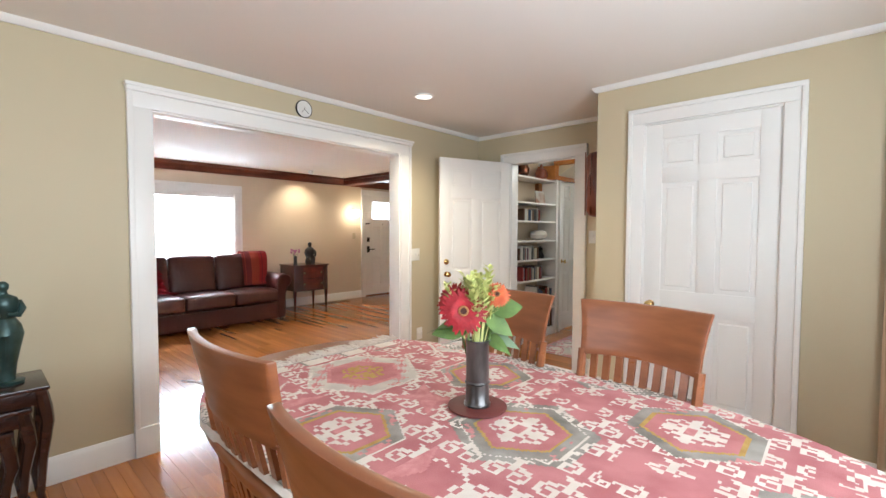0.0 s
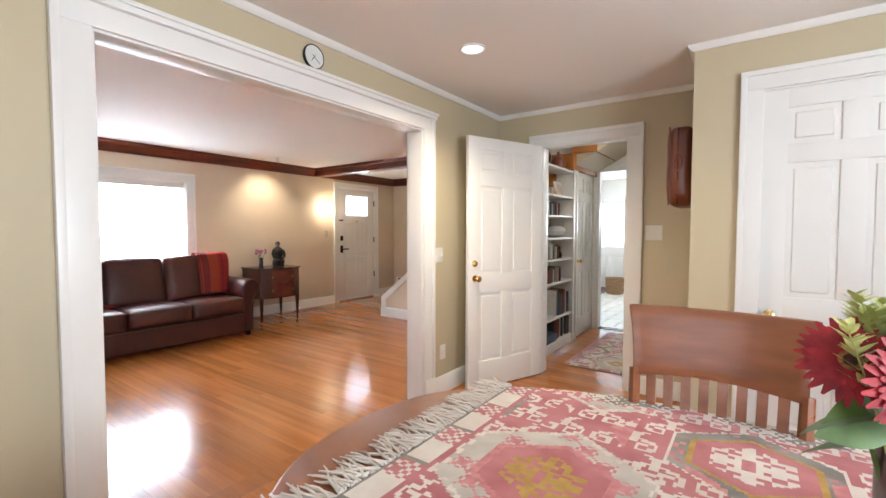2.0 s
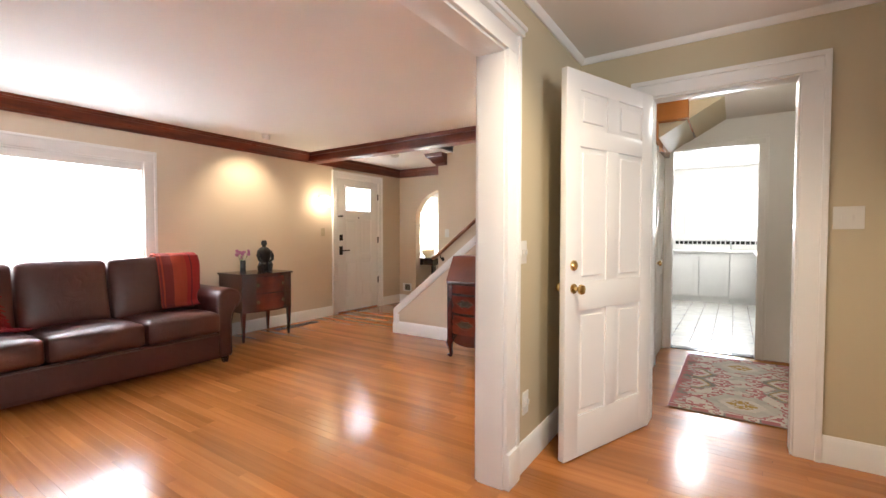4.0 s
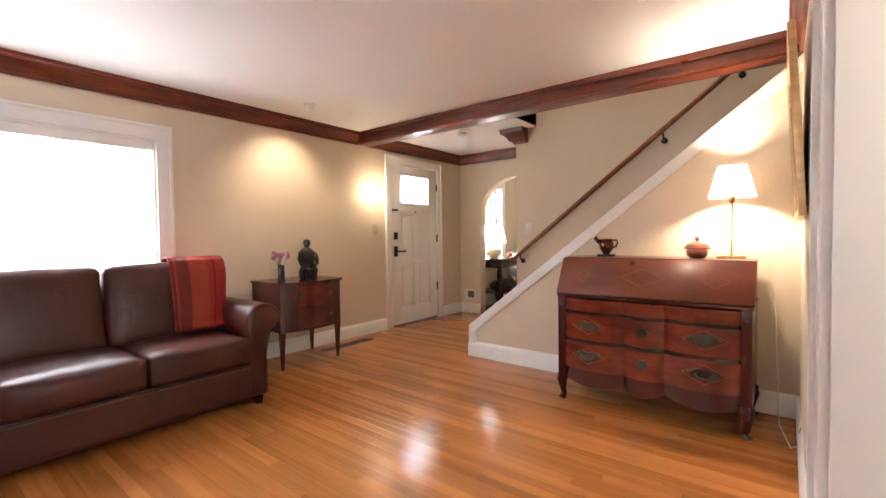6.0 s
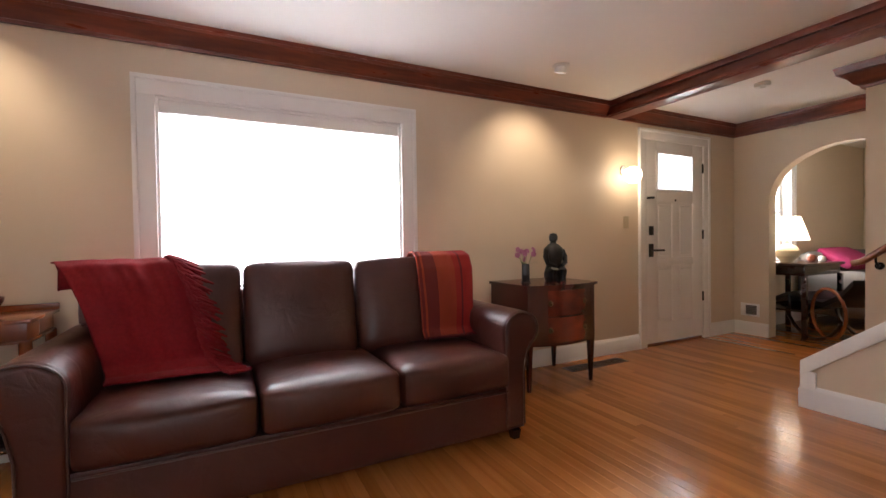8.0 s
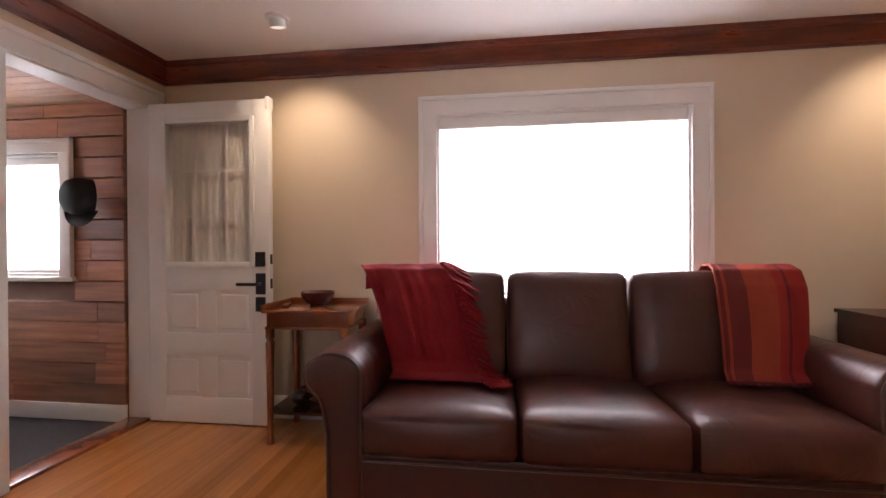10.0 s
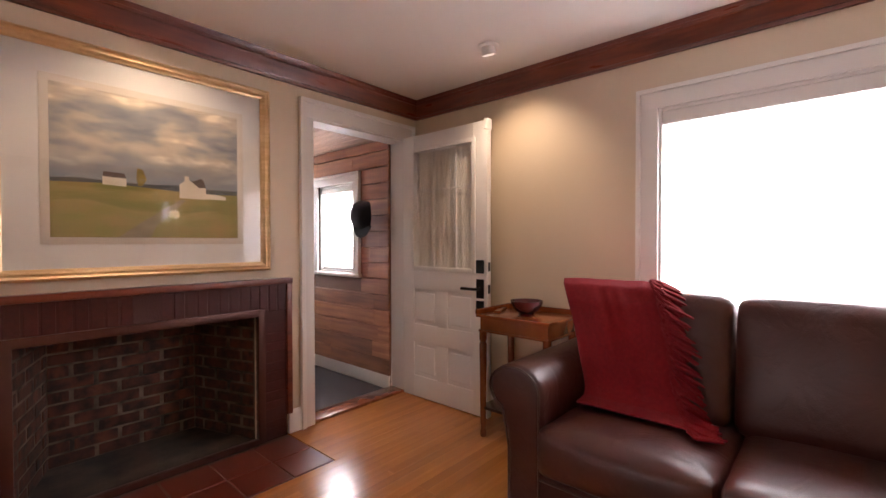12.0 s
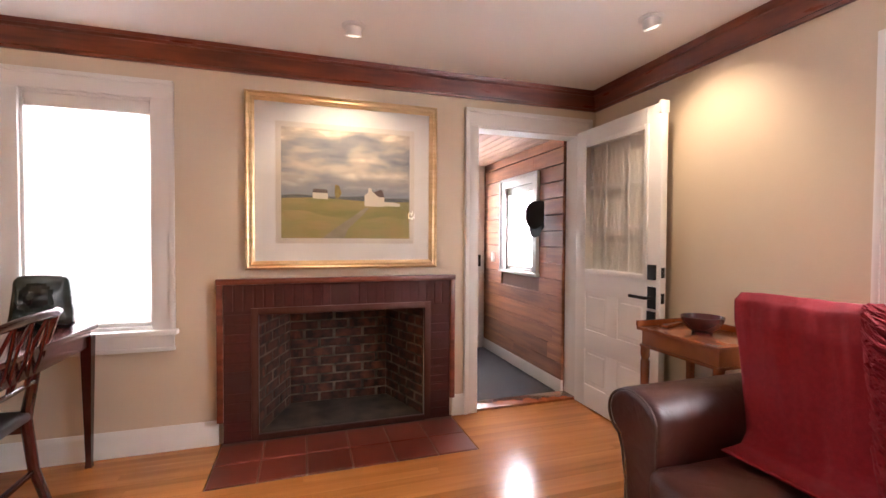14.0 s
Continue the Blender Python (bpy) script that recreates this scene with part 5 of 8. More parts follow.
ceiling_spot(-7.70, 4.45, HC, "small white ceiling spotlight, lit", (-8.19, 4.47, 1.35), 42, 105)
ceiling_spot(-7.72, 1.13, HC, "small white ceiling spotlight, lit", (-8.19, 1.10, 1.35), 36, 105)
ceiling_spot(-6.32, 0.58, HC, "small white ceiling spotlight over the picture, lit", (-6.32, 0.11, 1.35), 32, 105)
ceiling_spot(-4.88, 4.40, HC, "small white ceiling spotlight, lit", (-4.95, 4.75, 0.4), 20, 105)
ceiling_spot(-3.515, 2.925, HD, "round recessed ceiling downlight, lit", (-3.50, 2.93, 0), 95, 150, True)

sconce = thing("wall_sconce", pose(XW, 5.650, 1.665), "round white glass wall sconce, lit", "wall lamp")
part("backplate", lathe(bmesh.new(), [(0.05, 0), (0.05, 0.012), (0.03, 0.02), (0.02, 0.03)], 24, Matrix.Translation((0, 0, 0.05)) @ Matrix.Rotation(radians(90), 4, "Y")), WHITE, sconce, "white metal backplate")
gl = part("globe", lathe(bmesh.new(), [(0.002, -0.080), (0.030, -0.074), (0.057, -0.056), (0.074, -0.030), (0.080, 0.0), (0.074, 0.030), (0.057, 0.056), (0.030, 0.074)], 28, pose(0.105, 0, 0)), GLOBE, sconce, "glowing opal glass globe")
gl.visible_shadow = False
lamp("sconce_light", "POINT", pose(XW + 0.105, 5.650, 1.665), 9, WARM, soft=0.07)

dl = thing("table_lamp", pose(-4.60, 5.30, 0.981), "slim brass table lamp with a pale shade, lit", "lamp")
part("base", block(-0.075, 0.075, -0.05, 0.05, 0, 0.016, 0.004), BRASS, dl, "brass base")
part("stem", tube(bmesh.new(), [(0, 0, 0.014), (0, 0, 0.385)], 0.007, 10), BRASS, dl, "brass stem")
part("socket", lathe(bmesh.new(), [(0.014, 0.34), (0.018, 0.36), (0.016, 0.41), (0.01, 0.42)], 16), BRASS, dl)
SHADE = sheer("pale_lamp_shade", (0.90, 0.85, 0.74), 0.75)
part("shade", lathe(bmesh.new(), [(0.125, 0.375), (0.075, 0.56)], 32, cap=False), SHADE, dl, "pale cloth shade")
lamp("table_lamp_light", "POINT", pose(-4.60, 5.30, 1.445), 60, (1.0, 0.84, 0.62), soft=0.035)


# ---------------------------------------------------------------- kilims
KIL_RED = mat("kilim_red", (0.47, 0.185, 0.185), 0.95, colour2=(0.37, 0.120, 0.125), scale=(9, 9, 9), bump=0.6, bump_scale=420)
KIL_CREAM = mat("kilim_cream", (0.66, 0.60, 0.53), 0.95, colour2=(0.58, 0.50, 0.43), scale=(12, 12, 12), bump=0.6, bump_scale=420)
KIL_GREY = mat("kilim_grey", (0.33, 0.30, 0.26), 0.95, colour2=(0.16, 0.145, 0.12), scale=(9, 9, 9), bump=0.6, bump_scale=420)
KIL_GOLD = mat("kilim_gold", (0.45, 0.29, 0.07), 0.95, colour2=(0.36, 0.21, 0.05), scale=(30, 30, 30), bump=0.6, bump_scale=420)
KIL_PINK = mat("kilim_rose", (0.56, 0.25, 0.24), 0.95, colour2=(0.44, 0.16, 0.16), scale=(30, 30, 30), bump=0.6, bump_scale=420)
KIL_PALE = mat("kilim_pale_grey", (0.56, 0.51, 0.44), 0.95, colour2=(0.42, 0.38, 0.33), scale=(9, 9, 9), bump=0.6, bump_scale=420)
KILIM = [KIL_RED, KIL_CREAM, KIL_GREY, KIL_GOLD, KIL_PINK, KIL_PALE]
R, C, G, Y, P, L = range(6)
HOOK = ("..............", "..####..####..", ".##..#..#..##.", ".#...#..#...#.", ".#.###..###.#.", ".##...##...##.", "..###.##.###..", "....######....", "......##......", "......##......", ".....####.....", "....##..##....")
STAR = ("#..##..#", ".##..##.", ".######.", "#.####.#", "#.####.#", ".######.", ".##..##.", "#..##..#")
CROSS = ("..##.##.##..", "..#.####.#..", "###..##..###", "#..######..#", ".##.#..#.##.", "#####..#####", "#####..#####", ".##.#..#.##.", "#..######..#", "###..##..###", "..#.####.#..", "..##.##.##..")


def bit(grid, i, j):
    if grid is HOOK:
        i, j = int(i / 1.5), int(j / 1.5)
        if (j // 12) % 2: i += 7
    return grid[j % len(grid)][i % len(grid[0])] == "#"


def kilim_colour(i, j, p, q, half):
    """Colour of the knot at p metres along and q across; i, j count 9 mm knots."""
    if p < 0.085:
        if p > 0.075: return R
        k = (q + 2) % 0.19
        return G if k < 0.012 or p < 0.008 else (R if k > 0.115 and bit(STAR, i, j) else C)
    edge = half - abs(q)
    if edge < 0.10:
        k = (p + 0.1) % 0.42
        if edge < 0.02: return C
        tri = abs(k - 0.21) * 0.42
        if edge < 0.015 + tri: return G if k < 0.12 and bit(STAR, i, j) else (C if bit(STAR, i + 3, j) else G)
        return C if bit(HOOK, i, j) else P
    best, kind, bp, bq = 9.0, 0, 0, 0
    k0 = int((p - 0.30) / 0.36)
    for k in (k0 - 1, k0, k0 + 1):
        pc = 0.30 + 0.36 * k
        for qc in ((0.01, 0.66, -0.66) if k % 2 == 0 else (0.32, -0.33)):
            dp, dq = abs(p - pc) / 0.27, abs(q - qc) / 0.25
            d = max(dp, dp * 0.55 + dq * 0.80)
            if d < best: best, kind, bp, bq = d, (k if k < 4 else 1 + k % 3), p - pc, q - qc
    d = best
    if kind == 0:
        if d < 0.30: return Y if bit(CROSS, round(bp / 0.0125) + 6, round(bq / 0.0125) + 6) else R
        if d < 0.46: return R
        if d < 0.52: return P
        if d < 0.72: return (P if bit(STAR, i, j) and (i // 8 + j // 8) % 4 == 0 else L)
        if d < 0.78: return C if (i // 4 + j // 4) % 2 else L
        return C if bit(HOOK, i + 5, j + 2) else R
    if d < 0.30: return C if bit(CROSS, round(bp / 0.0135) + 6, round(bq / 0.0135) + 6) else (P if d < 0.1 else R)
    if d < 0.42: return R
    if d < 0.455: return Y
    if d < 0.585: return P if d > 0.50 and bit(STAR, i // 2, j // 2) and (i // 16 + j // 16) % 3 == 0 else G
    if d < 0.60: return C
    if d < 0.94: return C if bit(HOOK, i, j) else (G if kind == 2 and d < 0.70 else R)
    return C if bit(STAR, i // 2, j // 2) and (i // 16 + j // 16) % 4 == 0 else (P if kind == 1 else R)


def woven(name, x0, y0, length, width, knot, place, label, category, flip=False, swap=()):
    """A flat-woven cloth of single knots; place(x, y) gives the lie of the cloth."""
    nu, nv = int(length / knot), int(width / knot)
    verts, faces, index = [], [], []
    for a in range(nu + 1):
        for b in range(nv + 1):
            verts.append(place(a * knot, b * knot - width / 2))
    for a in range(nu):
        for b in range(nv):
            k = a * (nv + 1) + b
            faces.append((k, k + 1, k + nv + 2, k + nv + 1))
            p = (a + 0.5) * knot
            if flip and p > length / 2: p = length - p
            index.append(kilim_colour(a, b, p, (b + 0.5) * knot - width / 2, width / 2))
    me = bpy.data.meshes.new(name)
    me.from_pydata(verts, [], faces)
    for mm in KILIM: me.materials.append(mm)
    index = [dict(swap).get(k, k) for k in index]
    me.polygons.foreach_set("material_index", index)
    me.polygons.foreach_set("use_smooth", [True] * len(faces))
    e = thing(name, pose(x0, y0, 0), label, category)
    ob = new("weave", me)
    ob.parent = e
    return e


def on_table(u, v):
    x = -2.80 + u
    dx = x - TX
    hw = half_width(dx) if abs(dx) < TA else 0.0
    z = TZ + 0.005 + 0.0016 * noise.noise((x * 6, v * 6, 0)) + 0.001 * noise.noise((x * 17, v * 17, 3))
    if abs(v) > hw:
        over = abs(v) - hw
        return (x, TY + math.copysign(hw + 0.006 + 0.05 * min(over, 0.04), v), z - max(0.0, over) * 0.97)
    return (x, TY + v, z)


cloth = woven("kilim_tablecloth", 0, 0, 1.76, 1.19, 0.0066, on_table, "worn red and cream kilim cloth with knotted fringe", "tablecloth")


def fringe(parent, n, x, y0, y1, z, length, name="fringe", seed=5, drop=None):
    rnd = random.Random(seed)
    bm = bmesh.new()
    for k in range(n):
        y = y0 + (y1 - y0) * (k + 0.5) / n
        ang = rnd.gauss(0, 0.28) + 0.25 * math.sin(k * 0.21)
        ln = length * rnd.uniform(0.75, 1.1)
        pts, w = [], 0.0034
        for s in range(5):
            f = s / 4
            px, py = x - ln * f * math.cos(ang), y + ln * f * math.sin(ang) + 0.004 * math.sin(f * 5 + k)
            pts.append((px, py, z + 0.004 + 0.004 * math.sin(f * 3 + k * 1.7) - (drop(px, py) if drop else 0)))
        tube(bm, pts, [w, w * 1.1, w, w * 0.9, w * 0.5], 5, 1.0)
    ob = part(name, bm, KIL_CREAM, parent, "cream knotted fringe")
    return tagged(ob, kind="stuff")


fringe(cloth, 170, -2.80, TY - 0.47, TY + 0.47, TZ + 0.003, 0.105, drop=lambda x, y: 0.0)
hall_rug = woven("hall_rug", 0, 0, 1.62, 0.84, 0.012, lambda u, v: (-3.20 + v, 4.77 + u, 0.006 + 0.001 * noise.noise((u * 7, v * 7, 0))), "cream kilim runner with red and grey figures on the hall floor", "rug", flip=True, swap=((R, C), (C, R), (P, L)))


# ---------------------------------------------------------------- vase of gerberas on the dining table
def petals(bm, c, nrm, r, n, tilt, width, rnd, layers=2):
    q = Vector(nrm).to_track_quat("Z", "Y").to_matrix().to_4x4()
    for lay in range(layers):
        for k in range(n):
            a = 2 * math.pi * (k + 0.5 * lay) / n + rnd.uniform(-0.06, 0.06)
            rr = r * (1 - 0.2 * lay) * rnd.uniform(0.92, 1.06)
            m = Matrix.Translation(c) @ q @ Matrix.Rotation(a, 4, "Z")
            rows = []
            for s in range(5):
                f = s / 4
                wd = width * (0.35 + 0.9 * math.sin(math.pi * min(1, f * 0.72 + 0.12)) ** 1.0) * (1 if f < 0.95 else 0.45)
                x = r * 0.14 + (rr - r * 0.14) * f
                z = 0.004 * lay + tilt * rr * math.sin(f * 1.9) - 0.10 * rr * f * f * (1 - lay * 0.5)
                rows.append([bm.verts.new(m @ Vector((x, wd * g, z + 0.12 * wd * abs(g)))) for g in (-1, 0, 1)])
            for u, v in zip(rows, rows[1:]):
                for g in range(2): bm.faces.new((u[g], u[g + 1], v[g + 1], v[g]))


def leaf(bm, base, way, length, width, droop=0.3, n=7, face=(0, 0, 1)):
    way = Vector(way).normalized()
    side = way.cross(Vector(face)).normalized()
    rows = []
    for s in range(n + 1):
        f = s / n
        w = width * math.sin(math.pi * f ** 0.75) ** 0.9 if 0 < f < 1 else 0.001
        p = Vector(base) + way * (length * f) + Vector((0, 0, -droop * length * f * f))
        rows.append([bm.verts.new(p + side * w * g + Vector((0, 0, 0.15 * w * abs(g)))) for g in (-1, -0.5, 0, 0.5, 1)])
    for u, v in zip(rows, rows[1:]):
        for g in range(4): bm.faces.new((u[g], u[g + 1], v[g + 1], v[g]))


PETAL_RED = mat("gerbera_red", (0.36, 0.007, 0.014), 0.6, colour2=(0.22, 0.003, 0.008), scale=(40, 40, 40))
PETAL_ORANGE = mat("orange_petal", (0.55, 0.12, 0.035), 0.65, colour2=(0.38, 0.06, 0.012), scale=(40, 40, 40))
LEAFGREEN = mat("leaf_green", (0.125, 0.20, 0.042), 0.5, colour2=(0.07, 0.12, 0.026), scale=(18, 18, 18))
LEAFPALE = mat("eucalyptus_green", (0.16, 0.22, 0.12), 0.55, colour2=(0.11, 0.16, 0.08), scale=(18, 18, 18))
SPRAY = mat("yellow_green_spray", (0.66, 0.66, 0.26), 0.7, colour2=(0.50, 0.54, 0.17), scale=(30, 30, 30))
PEWTER = mat("dark_pewter", (0.20, 0.195, 0.19), 0.3, metal=0.85, colour2=(0.085, 0.08, 0.078), scale=(20, 20, 6), bump=0.08, bump_scale=60)
EYE_RING = mat("floret_ring", (0.42, 0.21, 0.075), 0.85, colour2=(0.22, 0.08, 0.03), scale=(160, 160, 160), bump=0.7, bump_scale=500)
EYE_DARK = mat("flower_eye", (0.035, 0.010, 0.008), 0.85, colour2=(0.09, 0.03, 0.015), scale=(160, 160, 160), bump=0.6, bump_scale=500)
VX, VY, VZ = -1.962, 1.608, TZ + 0.008
mat_ob = single("coaster", lathe(bmesh.new(), [(0.088, 0), (0.092, 0.003), (0.092, 0.007), (0.088, 0.009)], 48), mat("maroon_leather", (0.115, 0.022, 0.018), 0.6, bump=0.3, bump_scale=150), "round maroon leather mat under the vase", "coaster", m=pose(VX, VY, VZ - 0.001))
vase = thing("flower_vase", pose(VX, VY, VZ + 0.0085), "cylindrical dark pewter vase of red gerberas and greenery", "vase")
part("vase_body", lathe(bmesh.new(), [(0.041, 0), (0.042, 0.006), (0.037, 0.013), (0.036, 0.068), (0.040, 0.073), (0.036, 0.078), (0.0355, 0.198), (0.0385, 0.203), (0.036, 0.206), (0.033, 0.20), (0.033, 0.10), (0.001, 0.098)], 40, cap=False), PEWTER, vase, "dark pewter cylinder with two raised rings")
rv = random.Random(8)
heads = [((-0.012, -0.055, 0.300), (0.62, -0.75, 0.12), 0.072, 19, PETAL_RED, "red gerbera"), ((-0.072, -0.03, 0.318), (0.1, -0.9, 0.35), 0.064, 19, PETAL_RED, "red gerbera"), ((0.046, 0.036, 0.345), (0.6, -0.7, 0.35), 0.042, 18, PETAL_ORANGE, "small orange flower")]
for c, nrm, r, n, mm, lab in heads:
    bm = bmesh.new()
    petals(bm, Vector(c), nrm, r, n + 8, 0.10, r * 0.080, rv, 3 if r > 0.05 else 4)
    fl = part("flower", bm, mm, vase, lab, 60)
    q = Vector(nrm).to_track_quat("Z", "Y").to_matrix().to_4x4()
    part("flower_centre", lathe(bmesh.new(), [(r * 0.23, 0.006), (r * 0.22, 0.013), (r * 0.16, 0.016), (r * 0.12, 0.013)], 24, Matrix.Translation(c) @ q, cap=False), EYE_RING, fl, "tan ring of florets")
    part("flower_eye", lathe(bmesh.new(), [(r * 0.14, 0.010), (r * 0.13, 0.0145), (r * 0.06, 0.013), (0.0005, 0.012)], 20, Matrix.Translation(c) @ q), EYE_DARK, fl, "dark brown flower eye")
    part("stem", tube(bmesh.new(), [(c[0] * 0.3, c[1] * 0.3, 0.11), (c[0] * 0.6, c[1] * 0.6, 0.20), (c[0] * 0.95, c[1] * 0.8, c[2] - 0.008)], 0.0035, 6), LEAFGREEN, vase, "green stem")
for base, way, ln, wd, dr, mm in [((0.035, 0.03, 0.29), (0.75, 0.6, 0.35), 0.115, 0.042, 0.15, LEAFGREEN), ((-0.02, -0.02, 0.23), (-0.8, -0.6, 0.25), 0.14, 0.046, 0.35, LEAFGREEN), ((0.025, 0.01, 0.27), (0.6, 0.35, -0.2), 0.10, 0.036, 0.3, LEAFGREEN),
                                  ((-0.02, -0.02, 0.24), (-0.85, -0.6, 0.2), 0.16, 0.018, 0.35, LEAFPALE), ((0, 0.01, 0.2), (0.3, 0.8, 0.7), 0.13, 0.034, 0.3, LEAFGREEN), ((0, 0, 0.2), (-1.0, -0.3, 0.05), 0.15, 0.016, 0.3, LEAFPALE),
                                  ((0.02, 0.02, 0.2), (0.7, 0.1, 0.15), 0.10, 0.028, 0.6, LEAFGREEN), ((0.02, 0.02, 0.21), (0.9, 0.5, 0.1), 0.12, 0.026, 0.4, LEAFPALE), ((0.0, 0.0, 0.24), (0.1, -0.4, 0.9), 0.10, 0.024, 0.3, LEAFGREEN)]:
    bm = bmesh.new()
    leaf(bm, base, way, ln * 0.85, wd * 0.85, dr, 9, (0.55, -0.65, 0.45) if wd > 0.025 else (0, 0, 1))
    part("leaf", bm, mm, vase, "green leaf", 80)
for k in range(18):
    bm = bmesh.new()
    ax, ay = rv.uniform(-0.06, 0.035), rv.uniform(-0.045, 0.04)
    top = Vector((ax * 1.5, ay * 1.5, rv.uniform(0.37, 0.44)))
    bot = Vector((ax * 0.4, ay * 0.4, 0.17))
    tube(bm, [bot, (bot + top) / 2 + Vector((0.004, 0, 0)), top], [0.002, 0.0016, 0.001], 5)
    for s in range(46):
        f = 0.5 + 0.5 * rv.random()
        p = bot + (top - bot) * f
        a, ln = rv.uniform(0, 6.28), 0.034 * (1.25 - f) + 0.010
        t2 = p + Vector((math.cos(a) * ln, math.sin(a) * ln, ln * 0.8))
        leaf(bm, p, t2 - p, (t2 - p).length, 0.0055, 0.1, 3)
    part("spray", bm, SPRAY, vase, "feathery yellow-green spray", 80)


# ---------------------------------------------------------------- throws on the sofa
def throw(name, label, top, bottom, prof, cols, material_of, mats, seed, ripple=0.012, sway=0.0):
    """A folded cloth over the sofa back: top and bottom are its y limits, prof its (x, z) line over the cushion."""
    e = thing(name, pose(0, 0, 0), label, "throw blanket")
    line = [Vector((x, z)) for x, z in prof]
    pts = []
    for a, b in zip(line, line[1:]):
        for s in range(6): pts.append(a.lerp(b, s / 6))
    pts.append(line[-1])
    n = len(pts)
    verts, faces, idx = [], [], []
    for i, p in enumerate(pts):
        f = i / (n - 1)
        g = max(0.0, (f - 0.25) / 0.75) ** 1.1
        ya, yb = top[0] + (bottom[0] - top[0]) * g ** 0.8 + sway * math.sin(math.pi * min(1.0, max(0.0, (f - 0.38) / 0.62))), top[1] + (bottom[1] - top[1]) * g
        for c in range(cols + 1):
            u = c / cols
            rp = ripple * noise.noise((u * 5 + seed, f * 2.2, seed)) + 0.35 * ripple * noise.noise((u * 16, f * 6, seed))
            edge = 0.006 * min(1, min(u, 1 - u) * 12)
            verts.append((p.x + edge + rp, ya + (yb - ya) * u + 0.006 * math.sin(f * 9 + u * 3), p.y + edge * 0.7 + rp * 0.5))
    for i in range(n - 1):
        for c in range(cols):
            k = i * (cols + 1) + c
            faces.append((k, k + 1, k + cols + 2, k + cols + 1))
            idx.append(material_of(c / cols, i / n))
    me = bpy.data.meshes.new(name)
    me.from_pydata(verts, [], faces)
    for mm in mats: me.materials.append(mm)
    me.polygons.foreach_set("material_index", idx)
    me.polygons.foreach_set("use_smooth", [True] * len(faces))
    ob = new("cloth", me)
    ob.parent = e
    sol = ob.modifiers.new("thick", "SOLIDIFY")
    sol.thickness, sol.offset = 0.007, 1
    return e, verts, n, cols


PROF = [(-7.965, 0.86), (-7.955, 0.955), (-7.90, 1.0), (-7.80, 1.008), (-7.715, 0.985), (-7.655, 0.91), (-7.618, 0.80), (-7.585, 0.66), (-7.56, 0.555), (-7.51, 0.522), (-7.41, 0.52)]
red_throw, tv, tn, tc = throw("red_throw", "red woollen throw with long fringe draped over the sofa", (1.535, 2.02), (1.81, 2.27), PROF, 40, lambda u, f: 0, [RED1], 3.0, 0.016, 0.035)
bm = bmesh.new()
rt = random.Random(21)
for i in range(9, tn):
    p = Vector(tv[i * (tc + 1) + tc]) + Vector((0.016, -0.020, 0.008))
    for s in range(6):
        a = rt.uniform(-0.5, 0.9)
        ln = rt.uniform(0.085, 0.135)
        d = Vector((0.02 + rt.uniform(-0.01, 0.02), math.cos(a), -math.sin(a) * 0.9 - 0.6)).normalized()
        q = p + Vector((rt.uniform(0, 0.012), rt.uniform(-0.012, 0.004), rt.uniform(-0.008, 0.008)))
        pts = [q, q + d * ln * 0.4 + Vector((rt.uniform(0.012, 0.028), 0, 0.004)), q + d * ln * 0.75 + Vector((0.008, 0, -0.004)), q + d * ln + Vector((0.002, 0, -0.01))]
        for w in pts:
            w.z = max(w.z, 0.515)
        tube(bm, pts, [0.0055, 0.0075, 0.0065, 0.0045], 6)
tagged(part("fringe", bm, RED1, red_throw, "twisted red wool fringe"), kind="stuff")
ST = [mat("throw_maroon", (0.120, 0.017, 0.016), 0.95, bump=0.6, bump_scale=300, spec=0.2), mat("throw_orange", (0.24, 0.036, 0.017), 0.95, bump=0.6, bump_scale=300, spec=0.2), mat("throw_red", (0.23, 0.016, 0.014), 0.95, bump=0.6, bump_scale=300, spec=0.2), mat("throw_plum", (0.105, 0.013, 0.016), 0.95, bump=0.6, bump_scale=300, spec=0.2)]
str_throw, sv, sn, sc_ = throw("striped_throw", "folded red, orange and maroon striped throw over the sofa back", (3.315, 3.685), (3.25, 3.60), PROF[:-1], 28,
      lambda u, f: (1 if 0.05 < u < 0.09 else 0) if u < 0.30 else (1 if u < 0.64 else (2 if (u * 25) % 3 > 1 or u > 0.85 else 3)), ST, 9.0, 0.009)


bm = bmesh.new()
for c in range(sc_ * 2):
    p = Vector(sv[(sn - 1) * (sc_ + 1) + c // 2]).lerp(Vector(sv[(sn - 1) * (sc_ + 1) + c // 2 + 1]), (c % 2) * 0.5)
    tube(bm, [p + Vector((0.004, 0, 0.004)), p + Vector((0.014, rt.uniform(-0.006, 0.006), 0.002)), p + Vector((0.034, rt.uniform(-0.01, 0.01), -0.004))], [0.0025, 0.0025, 0.0015], 4)
tagged(part("fringe", bm, ST[3], str_throw, "short dark fringe"), kind="stuff")
part("edge_band", tube(bmesh.new(), [Vector(sv[i * (sc_ + 1)]) + Vector((0.006, 0.002, 0.003)) for i in range(sn)], 0.005, 6), ST[1], str_throw, "bright orange selvedge")


